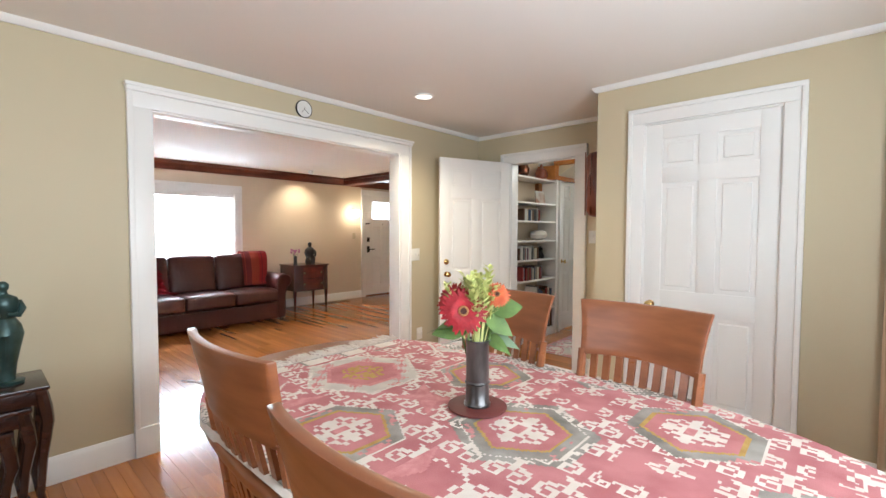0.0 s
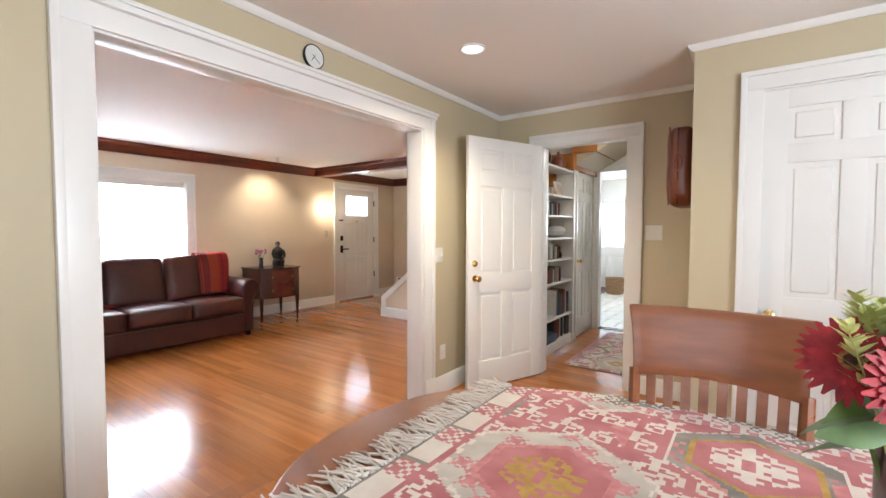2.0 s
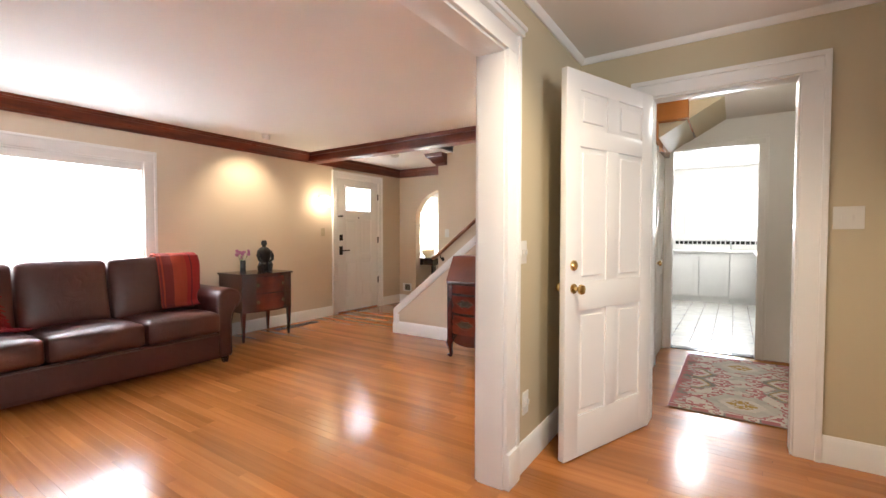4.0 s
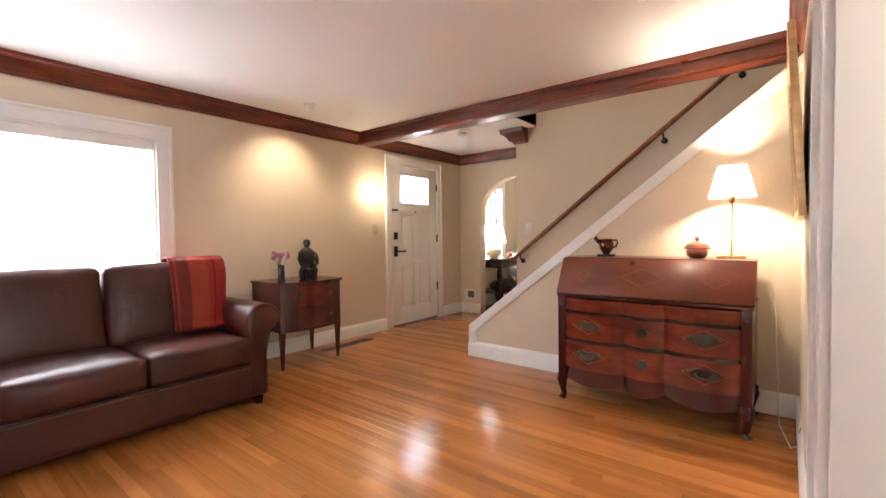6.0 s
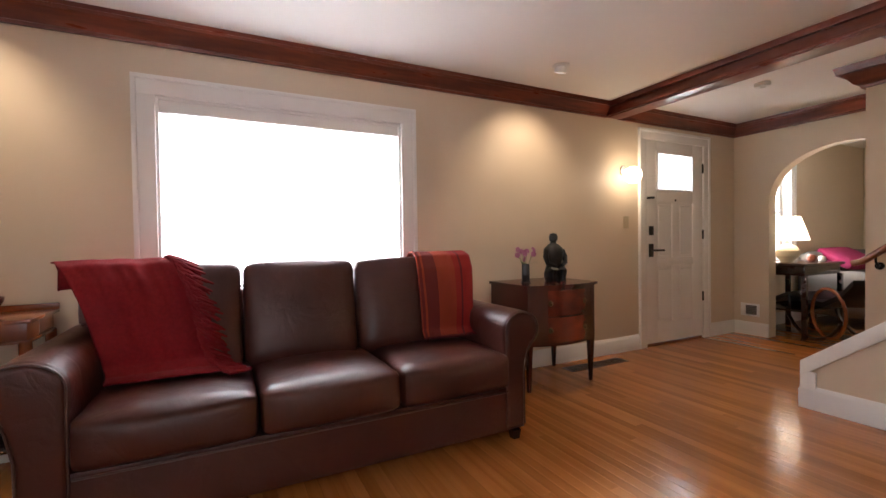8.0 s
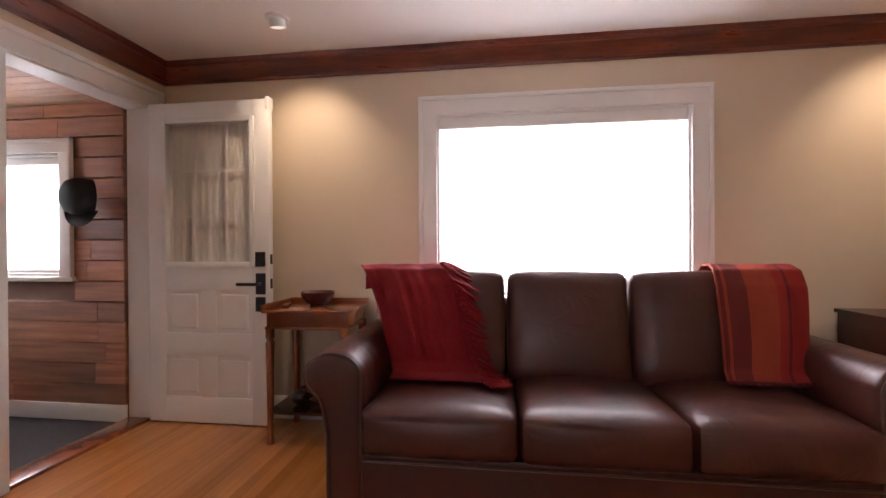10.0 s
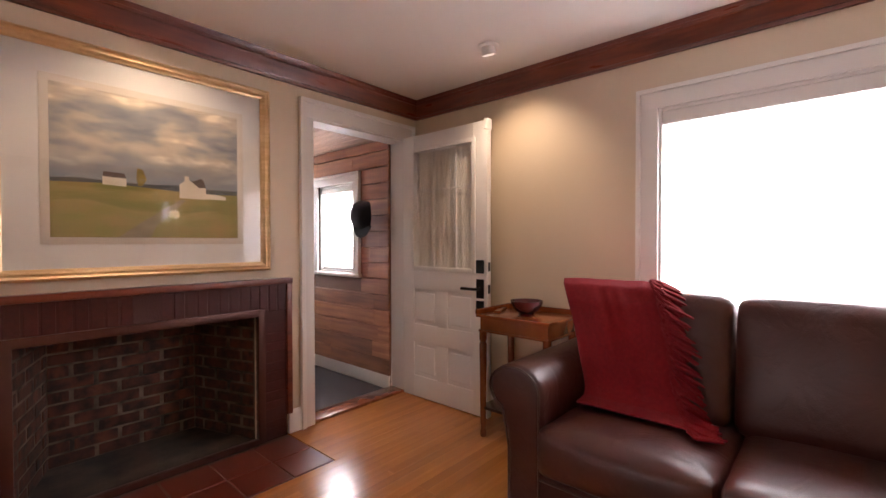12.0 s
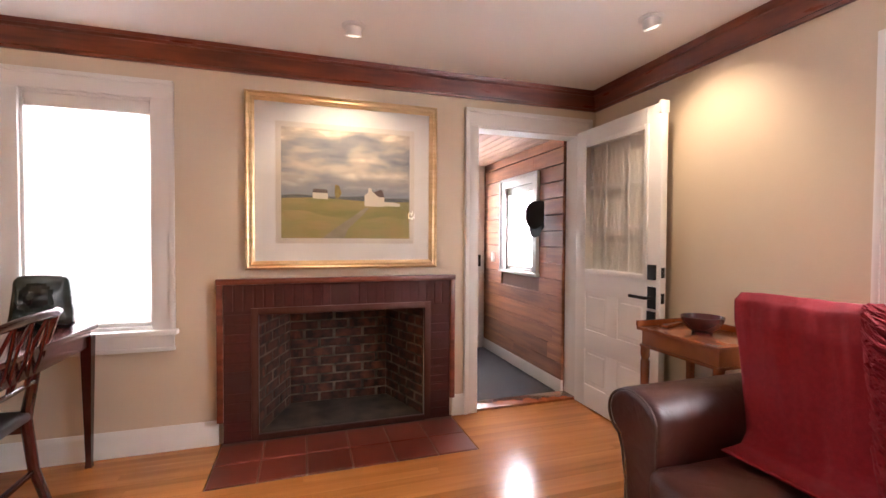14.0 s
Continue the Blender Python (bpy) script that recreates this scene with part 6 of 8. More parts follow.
# ---------------------------------------------------------------- picture over the fireplace
def picture():
    x0, x1, z0, z1, y = -6.92, -5.738, 1.032, 2.094, YF
    e = thing("framed_picture", pose(0, 0, 0), "gilt-framed landscape print with a wide white mat under glass", "picture")
    prof = [(0.0, 0.002), (0.0, 0.034), (0.012, 0.042), (0.022, 0.036), (0.032, 0.038), (0.042, 0.026), (0.052, 0.022), (0.052, 0.002)]
    for (ax, az), (bx, bz), (nx, nz) in [((x0, z0), (x1, z0), (0, 1)), ((x1, z0), (x1, z1), (-1, 0)), ((x1, z1), (x0, z1), (0, -1)), ((x0, z1), (x0, z0), (1, 0))]:
        bm = bmesh.new()
        d = Vector((bx - ax, bz - az)).normalized()
        lo = [bm.verts.new((ax + nx * o + d.x * o, y + h, az + nz * o + d.y * o)) for o, h in prof]
        hi = [bm.verts.new((bx + nx * o - d.x * o, y + h, bz + nz * o - d.y * o)) for o, h in prof]
        for k in range(len(prof)):
            bm.faces.new((lo[k], lo[(k + 1) % len(prof)], hi[(k + 1) % len(prof)], hi[k]))
        bm.faces.new(lo); bm.faces.new(hi)
        part("frame_rail", bm, GOLD, e, "gilt moulding", 25)
    part("mat_board", block(x0 + 0.05, x1 - 0.05, y + 0.006, y + 0.012, z0 + 0.05, z1 - 0.05), MATBOARD, e, "white mat board")
    ax0, ax1, az0, az1 = x0 + 0.185, x1 - 0.200, z0 + 0.190, z1 - 0.195
    part("inner_mat", block(ax0 - 0.032, ax1 + 0.032, y + 0.010, y + 0.0145, az0 - 0.032, az1 + 0.032, 0.001), mat("cream_mat", (0.70, 0.64, 0.55), 0.8), e, "cream bevelled inner mat")
    # the print: sky, far hills, meadow, path
    SKYM = bpy.data.materials.new("print_sky")
    SKYM.use_nodes = True
    n, l = SKYM.node_tree.nodes, SKYM.node_tree.links
    co, mp, nz_, rp, sep, rp2, mx = n.new("ShaderNodeTexCoord"), n.new("ShaderNodeMapping"), n.new("ShaderNodeTexNoise"), n.new("ShaderNodeValToRGB"), n.new("ShaderNodeSeparateXYZ"), n.new("ShaderNodeMapRange"), n.new("ShaderNodeMix")
    mp.inputs["Scale"].default_value = (3.0, 3.0, 8.5)
    l.new(co.outputs["Object"], mp.inputs["Vector"]); l.new(mp.outputs["Vector"], nz_.inputs["Vector"])
    nz_.inputs["Scale"].default_value, nz_.inputs["Detail"].default_value = 1.6, 5.0
    l.new(nz_.outputs["Fac"], rp.inputs["Fac"])
    cr = rp.color_ramp
    cr.elements[0].position, cr.elements[0].color = 0.30, (0.185, 0.20, 0.225, 1)
    cr.elements[1].position, cr.elements[1].color = 0.68, (0.82, 0.73, 0.57, 1)
    for pos, c in ((0.42, (0.29, 0.285, 0.28, 1)), (0.51, (0.43, 0.375, 0.31, 1)), (0.60, (0.56, 0.48, 0.37, 1))):
        el = cr.elements.new(pos)
        el.color = c
    l.new(co.outputs["Object"], sep.inputs[0]); l.new(sep.outputs["Z"], rp2.inputs["Value"])
    rp2.inputs["From Min"].default_value, rp2.inputs["From Max"].default_value = 1.50, 1.66
    mx.data_type = "RGBA"
    mx.inputs[6].default_value = (0.22, 0.24, 0.27, 1)
    l.new(rp2.outputs["Result"], mx.inputs["Factor"]); l.new(rp.outputs["Color"], mx.inputs[7])
    l.new(mx.outputs[2], n["Principled BSDF"].inputs["Base Color"])
    n["Principled BSDF"].inputs["Roughness"].default_value = 0.7
    GRASS = mat("print_meadow", (0.30, 0.225, 0.075), 0.75, colour2=(0.20, 0.19, 0.055), scale=(5, 5, 16), detail=5, mix=(0.4, 0.62))
    GRASS2 = mat("print_green", (0.25, 0.225, 0.07), 0.75, colour2=(0.32, 0.235, 0.09), scale=(7, 7, 20), detail=5)
    PATHM = mat("print_path", (0.30, 0.25, 0.18), 0.75, colour2=(0.22, 0.19, 0.12), scale=(9, 9, 20))
    HILL = mat("print_hills", (0.075, 0.085, 0.10), 0.75, colour2=(0.11, 0.105, 0.09), scale=(9, 9, 30))
    HOUSE = mat("print_house", (0.70, 0.62, 0.50), 0.75)
    ROOF = mat("print_roof", (0.12, 0.085, 0.075), 0.75)
    TREE = mat("print_tree", (0.32, 0.22, 0.05), 0.75, colour2=(0.2, 0.15, 0.05), scale=(40, 40, 40))
    W, H = ax1 - ax0, az1 - az0
    yy = y + 0.0148
    layer = [0]
    def flat(name, poly, material):
        layer[0] += 1
        bm = bmesh.new()
        vs = [bm.verts.new((ax1 - W * u, yy + 0.00012 * layer[0], az0 + H * v)) for u, v in poly]
        bm.faces.new(vs)
        return part(name, bm, material, pic, smooth=0)
    pic = part("print", block(ax0, ax1, y + 0.012, yy, az0, az1), SKYM, e, "print of white cottages in a meadow under clouds")
    flat("hills", [(0, 0.355), (0, 0.385), (0.12, 0.40), (0.3, 0.385), (0.5, 0.39), (0.62, 0.40), (0.8, 0.385), (1, 0.39), (1, 0.34)], HILL)
    flat("meadow", [(0, 0), (1, 0), (1, 0.355), (0.75, 0.345), (0.5, 0.36), (0.25, 0.375), (0, 0.36)], GRASS)
    flat("foreground", [(0, 0), (1, 0), (1, 0.16), (0.82, 0.22), (0.6, 0.17), (0.35, 0.2), (0.15, 0.26), (0, 0.24)], GRASS2)
    flat("path", [(0.30, 0), (0.47, 0), (0.50, 0.09), (0.60, 0.2), (0.67, 0.29), (0.64, 0.295), (0.54, 0.21), (0.43, 0.12)], PATHM)
    flat("cottage", [(0.23, 0.365), (0.345, 0.36), (0.345, 0.42), (0.23, 0.425)], HOUSE)
    flat("cottage_roof", [(0.23, 0.42), (0.345, 0.415), (0.335, 0.45), (0.235, 0.455)], ROOF)
    flat("tree", [(0.405, 0.37), (0.425, 0.37), (0.45, 0.42), (0.43, 0.49), (0.40, 0.5), (0.395, 0.42)], TREE)
    flat("cottage", [(0.63, 0.305), (0.79, 0.305), (0.79, 0.40), (0.75, 0.40), (0.69, 0.445), (0.685, 0.475), (0.66, 0.475), (0.66, 0.435), (0.63, 0.41)], HOUSE)
    flat("cottage_roof", [(0.70, 0.44), (0.745, 0.395), (0.79, 0.395), (0.775, 0.455), (0.755, 0.47), (0.74, 0.455)], ROOF)
    flat("cottage", [(0.79, 0.31), (0.92, 0.31), (0.92, 0.335), (0.86, 0.35), (0.79, 0.35)], HOUSE)
    g = part("glass", block(x0 + 0.048, x1 - 0.048, y + 0.0185, y + 0.0205, z0 + 0.048, z1 - 0.048), GLASS, e, "picture glass", 0)
    g.visible_shadow = False


picture()


# ---------------------------------------------------------------- door hardware and glazing
part("deadbolt", block(0.79, 0.85, 0.018, 0.03, 1.075, 1.165, 0.004), BLACKIRON, front_door, "black metal deadbolt plate")
lever(front_door, 0.82, 0.925, 1, -1, 0.018)
for z in (0.42, 1.08, 1.78):
    part("hinge", block(-0.012, 0.014, 0.017, 0.03, z - 0.05, z + 0.05, 0.003), BLACKIRON, front_door, "black metal hinge")
part("door_chain", tube(bmesh.new(), [(0.885, 0.02, 1.44), (0.87, 0.04, 1.44), (0.80, 0.04, 1.445)], 0.012, 8), BLACKIRON, front_door, "dark metal door guard")
part("peephole", lathe(bmesh.new(), [(0.012, 0), (0.010, 0.005)], 14, Matrix.Translation((0.445, 0.018, 1.43)) @ Matrix.Rotation(radians(-90), 4, "X")), BLACKIRON, front_door, "dark peephole")
FROST = sheer("frosted_glass", (0.9, 0.92, 0.93), 0.9)
fp_ = part("pane", block(0.163, 0.727, -0.004, 0.004, 1.528, 1.902), FROST, front_door, "bright patterned glass", 0)
bm = bmesh.new()
for x in (0.24, 0.35, 0.54, 0.65): tube(bm, [(x, 0.006, 1.53), (x, 0.006, 1.90)], 0.0025, 5)
for z in (1.60, 1.68, 1.76, 1.84): tube(bm, [(0.165, 0.006, z), (0.725, 0.006, z)], 0.0025, 5)
part("lead_came", bm, mat("pale_lead", (0.35, 0.36, 0.37), 0.4), front_door, "thin leaded bars")
bm = bmesh.new()
for a, b, c, d in ((0.15, 0.18, 1.515, 1.915), (0.71, 0.74, 1.515, 1.915)): box(bm, a, b, 0.014, 0.026, c, d, 0.003)
for c, d in ((1.515, 1.54), (1.89, 1.915)): box(bm, 0.18, 0.71, 0.014, 0.0255, c, d, 0.003)
part("glazing_bead", bm, WHITE, front_door, "white glazing bead", 30)
lamp("door_light", "AREA", look((XW - 0.30, 6.39, 1.75), (-6, 6.39, 1.6)), 14, DAY, size=(0.5, 0.34))

# porch door: pane with thin bars, pleated curtain behind, lock set
g = part("pane", block(0.113, 0.697, -0.003, 0.003, 0.988, 1.882), GLASS, porch_door, "clear door glass", 0)
g.visible_shadow = False
bm = bmesh.new()
for s in (-1, 1):
    y0, y1 = sorted((s * 0.020, s * 0.031))
    box(bm, 0.095, 0.125, y0, y1, 0.97, 1.90, 0.004); box(bm, 0.685, 0.715, y0, y1, 0.97, 1.90, 0.004)
    box(bm, 0.125, 0.685, y0, y1 - 0.0005, 0.97, 1.0, 0.004); box(bm, 0.125, 0.685, y0, y1 - 0.0005, 1.87, 1.90, 0.004)
part("glazing_bead", bm, WHITE, porch_door, "white glazing bead", 30)
bm = bmesh.new()
for x in (0.295, 0.515): box(bm, x - 0.008, x + 0.008, 0.004, 0.010, 1.0, 1.87)
for z in (1.29, 1.58): box(bm, 0.125, 0.685, 0.0045, 0.0095, z - 0.008, z + 0.008)
part("glazing_bars", bm, WHITE, porch_door, "slim white glazing bars", 30)
CURT = sheer("sheer_curtain", (0.80, 0.77, 0.70), 0.12)
bm = bmesh.new()
cols = 60
ra_, rb_ = [], []
for k in range(cols + 1):
    x = 0.115 + 0.58 * k / cols
    y = 0.030 + 0.0025 * math.sin(k * 1.35) + 0.0015 * math.sin(k * 0.41)
    ra_.append(bm.verts.new((x, y, 0.98))); rb_.append(bm.verts.new((x, y, 1.89)))
for k in range(cols): bm.faces.new((ra_[k], ra_[k + 1], rb_[k + 1], rb_[k]))
part("door_curtain", bm, CURT, porch_door, "pale gathered curtain", 60)
lever(porch_door, 0.755, 0.87, -1, -1, 0.022)
for z in (1.02, 0.745):
    part("lock_plate", block(0.724, 0.786, -0.034, -0.021, z - 0.045, z + 0.045, 0.004), BLACKIRON, porch_door, "black metal lock plate")
for z in (0.87, 1.02):
    part("latch_plate", block(0.8095, 0.8125, -0.012, 0.012, z - 0.03, z + 0.03, 0.001), BLACKIRON, porch_door, "dark latch plate")
part("weather_strip", block(0.79, 0.812, -0.03, 0.03, 1.94, 2.012, 0.004), WHITE, porch_door, "white top corner block", 30)


# ---------------------------------------------------------------- plates, vents, small wall things
def plate(name, axis, face, out, a, z, w, h, label, toggles=1, material=PLASTIC):
    e = thing(name, Matrix.Identity(4), label, "switch" if "switch" in name else "outlet")
    f = sorted((face, face + out * 0.006))
    f2 = sorted((face + out * 0.006, face + out * 0.014))
    part("cover_plate", block(f[0], f[1], a - w / 2, a + w / 2, z - h / 2, z + h / 2, 0.002) if axis == "x" else block(a - w / 2, a + w / 2, f[0], f[1], z - h / 2, z + h / 2, 0.002), material, e)
    for k in range(toggles):
        c = a + (k - (toggles - 1) / 2) * 0.046
        part("toggle" if "switch" in name else "socket", block(f2[0], f2[1], c - 0.006, c + 0.006, z - 0.013, z + 0.013, 0.002) if axis == "x" else block(c - 0.006, c + 0.006, f2[0], f2[1], z - 0.013, z + 0.013, 0.002), material, e)


plate("light_switch", "x", XD, 1, 3.430, 1.10, 0.115, 0.115, "white triple light switch by the wide opening", 3)
plate("power_outlet", "x", XD, 1, 3.49, 0.33, 0.07, 0.115, "white power outlet above the baseboard", 2)
plate("light_switch", "y", YN, -1, -2.780, 1.275, 0.12, 0.115, "white double light switch by the hall doorway", 2)
plate("light_switch", "x", XW, 1, 5.672, 1.23, 0.07, 0.115, "beige light switch beside the front door", 1, mat("beige_plastic", (0.50, 0.42, 0.28), 0.4))
plate("light_switch", "y", YB, -1, -6.60, 1.215, 0.07, 0.115, "white light switch on the stair wall", 1)

clk = thing("wall_clock", Matrix.Translation((XD, 2.268, 2.232)) @ Matrix.Rotation(radians(90), 4, "Y"), "small round wall clock with a dark rim", "clock")
part("clock_rim", lathe(bmesh.new(), [(0.063, 0), (0.066, 0.006), (0.066, 0.018), (0.062, 0.022), (0.060, 0.018)], 36, cap=False), BLACKIRON, clk, "dark metal rim")
part("clock_face", lathe(bmesh.new(), [(0.061, 0.0), (0.061, 0.018)], 36), mat("clock_white", (0.74, 0.74, 0.72), 0.5), clk, "white clock face")
bm = tube(bmesh.new(), [(0.028, -0.02, 0.018), (-0.012, 0.008, 0.018)], 0.0018, 5)
tube(bm, [(0.03, 0.036, 0.019), (-0.008, -0.01, 0.019)], 0.0014, 5)
part("clock_hands", bm, BLACKIRON, clk, "dark clock hands")

vent = thing("wall_vent", pose(0, 0, 0), "white metal wall register", "vent")
part("vent_frame", block(-8.115, -7.925, YA - 0.008, YA, 0.205, 0.345, 0.002), WHITE, vent)
# no hole is cut: a dark plate gives the shaded inside as colour
part("vent_opening", block(-8.06, -7.95, YA - 0.0095, YA - 0.007, 0.225, 0.325), mat("vent_dark", (0.05, 0.045, 0.04), 0.7), vent, "dark plate standing for the shade inside the grille")
for k in range(5):
    part("louvre", block(-8.06, -7.95, YA - 0.014, YA - 0.010, 0.232 + k * 0.019, 0.239 + k * 0.019), mat("louvre_grey", (0.25, 0.23, 0.2), 0.5) if k == 0 else bpy.data.materials["louvre_grey"], vent)
reg = thing("floor_register", pose(0, 0, 0), "brown wooden floor register under the wall", "vent")
part("register_frame", block(-8.06, -7.93, 4.75, 5.40, -0.003, 0.004, 0.001), mat("register_wood", (0.11, 0.043, 0.016), 0.4), reg)
for k in range(8):
    part("louvre", block(-8.045 + k * 0.0135, -8.039 + k * 0.0135, 4.77, 5.38, 0.0035, 0.006), DARKWOOD, reg)
sd = thing("smoke_detector", pose(-7.28, 6.20, HC), "round white smoke detector on the ceiling", "smoke detector")
part("detector_body", lathe(bmesh.new(), [(0.055, 0), (0.058, -0.012), (0.05, -0.03), (0.02, -0.034)], 28), PLASTIC, sd)
part("detector_vent", lathe(bmesh.new(), [(0.02, -0.034), (0.018, -0.042)], 20), PLASTIC, sd)

# leather trunk hung on the closet side
tr = thing("hanging_leather_case", pose(XC - 0.075, 3.94, 1.69), "red-brown leather case hung on the closet wall", "wall decor")
CASE = mat("red_brown_leather", (0.165, 0.036, 0.014), 0.32, colour2=(0.085, 0.018, 0.008), scale=(6, 6, 3), detail=6, bump=0.2, bump_scale=120, coat=0.3)
part("case_body", puff(bmesh.new(), 0.15, 0.36, 0.49, 0.05, (0.012, 0.016, 0.006), 12), CASE, tr)
part("case_seam", tube(bmesh.new(), [(-0.012, -0.184, -0.235), (-0.012, -0.197, 0), (-0.012, -0.184, 0.235)], 0.003, 6), DARKWOOD, tr, "dark seam")
part("case_ring", tube(bmesh.new(), [(-0.012 + 0.022 * math.cos(a), -0.200, 0.02 + 0.05 * math.sin(a)) for a in [k * math.pi / 8 for k in range(17)]], 0.006, 8), CASE, tr, "leather ring handle")
part("case_rim", tube(bmesh.new(), [(-0.06, -0.182, -0.24), (-0.06, -0.187, 0.24)], 0.005, 6), CASE, tr)

# picture on the living side of the divider wall
pw = thing("framed_picture", pose(XL - 0.004, 4.86, 1.205, 0, -3.2, 0), "gilt-framed picture under glass hung beside the stairs", "picture")
for a, b, c, d in ((-0.45, -0.415, 0.0, 0.80), (0.415, 0.45, 0.0, 0.80), (-0.415, 0.415, 0.0, 0.035), (-0.415, 0.415, 0.765, 0.80)):
    part("frame_rail", block(-0.030, -0.001, a, b, c, d, 0.005), GOLD, pw, "gilt moulding")
part("mat_board", block(-0.014, -0.003, -0.415, 0.415, 0.035, 0.765), MATBOARD, pw, "white mat board")
part("print", block(-0.016, -0.0138, -0.26, 0.26, 0.16, 0.64), mat("grey_print", (0.25, 0.22, 0.18), 0.7, colour2=(0.42, 0.38, 0.3), scale=(5, 5, 5)), pw, "dim print")
g = part("glass", block(-0.0215, -0.0195, -0.415, 0.415, 0.035, 0.765), GLASS, pw, "picture glass", 0)
g.visible_shadow = False
# lamp cord by the desk
part("cord", tube(bmesh.new(), [(-4.60, 5.35, 0.984), (-4.42, 5.38, 0.978), (-4.385, 5.40, 0.70), (-4.37, 5.30, 0.30), (-4.36, 5.20, 0.05), (-4.31, 4.98, 0.012), (-4.285, 4.90, 0.06), (-4.272, 4.90, 0.16)], 0.0032, 6), mat("cream_cord", (0.62, 0.54, 0.38), 0.5), dl, "thin cream lamp cord", m=pose(4.60, -5.30, -0.981))


# ---------------------------------------------------------------- statues, pots, bowls
def seated_figure():
    bm = bmesh.new()
    lathe(bm, [(0.070, 0.0), (0.082, 0.02), (0.084, 0.06), (0.07, 0.10), (0.062, 0.12), (0.075, 0.17), (0.088, 0.215), (0.082, 0.25), (0.05, 0.28), (0.026, 0.292), (0.022, 0.305), (0.032, 0.315), (0.035, 0.34), (0.026, 0.365), (0.005, 0.372)], 28)
    for v in bm.verts: v.co.x *= 0.72 if v.co.z < 0.295 else 0.95
    for s in (-1, 1):
        tube(bm, [(0.01, s * 0.075, 0.24), (0.02, s * 0.094, 0.19), (0.035, s * 0.085, 0.14), (0.062, s * 0.03, 0.118)], [0.02, 0.021, 0.019, 0.014], 10)
        tube(bm, [(0.0, s * 0.05, 0.06), (0.05, s * 0.042, 0.10), (0.072, s * 0.036, 0.085), (0.066, s * 0.034, 0.02), (0.07, s * 0.034, 0.0)], [0.03, 0.03, 0.027, 0.022, 0.024], 10)
    return bm


single("seated_statue", seated_figure(), BRONZE, "dark bronze seated statue on the bow-front chest", "statue", m=pose(-7.90, 4.535, 0.755))


def standing_figure():
    bm = lathe(bmesh.new(), [(0.062, 0.0), (0.064, 0.012), (0.035, 0.016), (0.034, 0.03), (0.040, 0.09), (0.056, 0.17), (0.068, 0.225), (0.058, 0.27), (0.040, 0.30), (0.050, 0.335), (0.058, 0.37), (0.046, 0.395), (0.018, 0.41), (0.015, 0.425), (0.021, 0.435), (0.022, 0.452), (0.012, 0.466), (0.002, 0.468)], 28)
    for v in bm.verts:
        if v.co.z > 0.016:
            v.co.x *= 0.8
            if 0.03 < v.co.z < 0.22 and abs(v.co.y) < 0.012: v.co.x *= 0.72
    for s in (-1, 1):
        tube(bm, [(0, s * 0.048, 0.375), (0.012, s * 0.062, 0.34), (0.03, s * 0.05, 0.315), (0.04, s * 0.012, 0.32)], [0.014, 0.015, 0.013, 0.010], 8)
    return bm


single("standing_statue", standing_figure(), VERDI, "green-black bronze standing statue on the nest of tables", "statue", m=pose(-3.92, 0.645, 0.622))

# nest of three dark tables in the dining corner
def nest_table(w, d, h, m, label):
    t = thing("nest_table", m, label, "table", "nest of tables")
    part("tabletop", block(-d / 2, d / 2, -w / 2, w / 2, h - 0.02, h, 0.006), DARKWOOD, t, "polished dark top")
    for x, sx in ((-d / 2 + 0.025, -1), (d / 2 - 0.025, 1)):
        part("apron", block(x - 0.010, x + 0.010, -w / 2 + 0.03, w / 2 - 0.03, h - 0.085, h - 0.019, 0.006), DARKWOOD, t)
        for y, sy in ((-w / 2 + 0.03, -1), (w / 2 - 0.03, 1)):
            bm = tube(bmesh.new(), [(x, y, h - 0.02), (x, y + sy * 0.012, h - 0.10), (x, y + sy * 0.02, h - 0.17), (x, y + sy * 0.0, h * 0.45), (x, y - sy * 0.012, h * 0.2), (x, y + sy * 0.004, 0.02), (x, y + sy * 0.012, 0.0)], [0.024, 0.027, 0.024, 0.018, 0.015, 0.017, 0.02], 8)
            part("leg", bm, DARKWOOD, t)
    return t


nest_table(0.56, 0.34, 0.62, pose(-3.93, 0.50, 0), "largest of a nest of dark polished tables")
nest_table(0.44, 0.30, 0.53, pose(-3.915, 0.50, 0), "middle table of a nest of dark polished tables")
nest_table(0.32, 0.26, 0.44, pose(-3.90, 0.50, 0), "smallest of a nest of dark polished tables")

BROWNPOT = mat("brown_copper", (0.155, 0.055, 0.025), 0.25, metal=0.8, colour2=(0.06, 0.022, 0.012), scale=(14, 14, 14))
REDPOT = mat("red_brown_clay", (0.22, 0.062, 0.030), 0.3, colour2=(0.15, 0.036, 0.018), scale=(14, 14, 30))
pot = thing("bronze_teapot", pose(-5.345, 5.27, 0.981, 0, 0, 12), "small bronze teapot on a black stand", "teapot")
part("stand", block(-0.06, 0.06, -0.04, 0.04, 0, 0.016, 0.004), DARKWOOD, pot, "black wooden stand")
part("pot_body", lathe(bmesh.new(), [(0.018, 0.014), (0.03, 0.03), (0.045, 0.055), (0.05, 0.08), (0.042, 0.105), (0.05, 0.118), (0.046, 0.124), (0.012, 0.128)], 28), BROWNPOT, pot)
part("spout", tube(bmesh.new(), [(-0.035, 0, 0.09), (-0.06, 0, 0.11), (-0.078, 0, 0.135)], [0.016, 0.013, 0.014], 10), BROWNPOT, pot)
part("handle", tube(bmesh.new(), [(0.038, 0, 0.11), (0.065, 0, 0.118), (0.075, 0, 0.10), (0.062, 0, 0.07), (0.044, 0, 0.06)], 0.006, 8), BROWNPOT, pot)
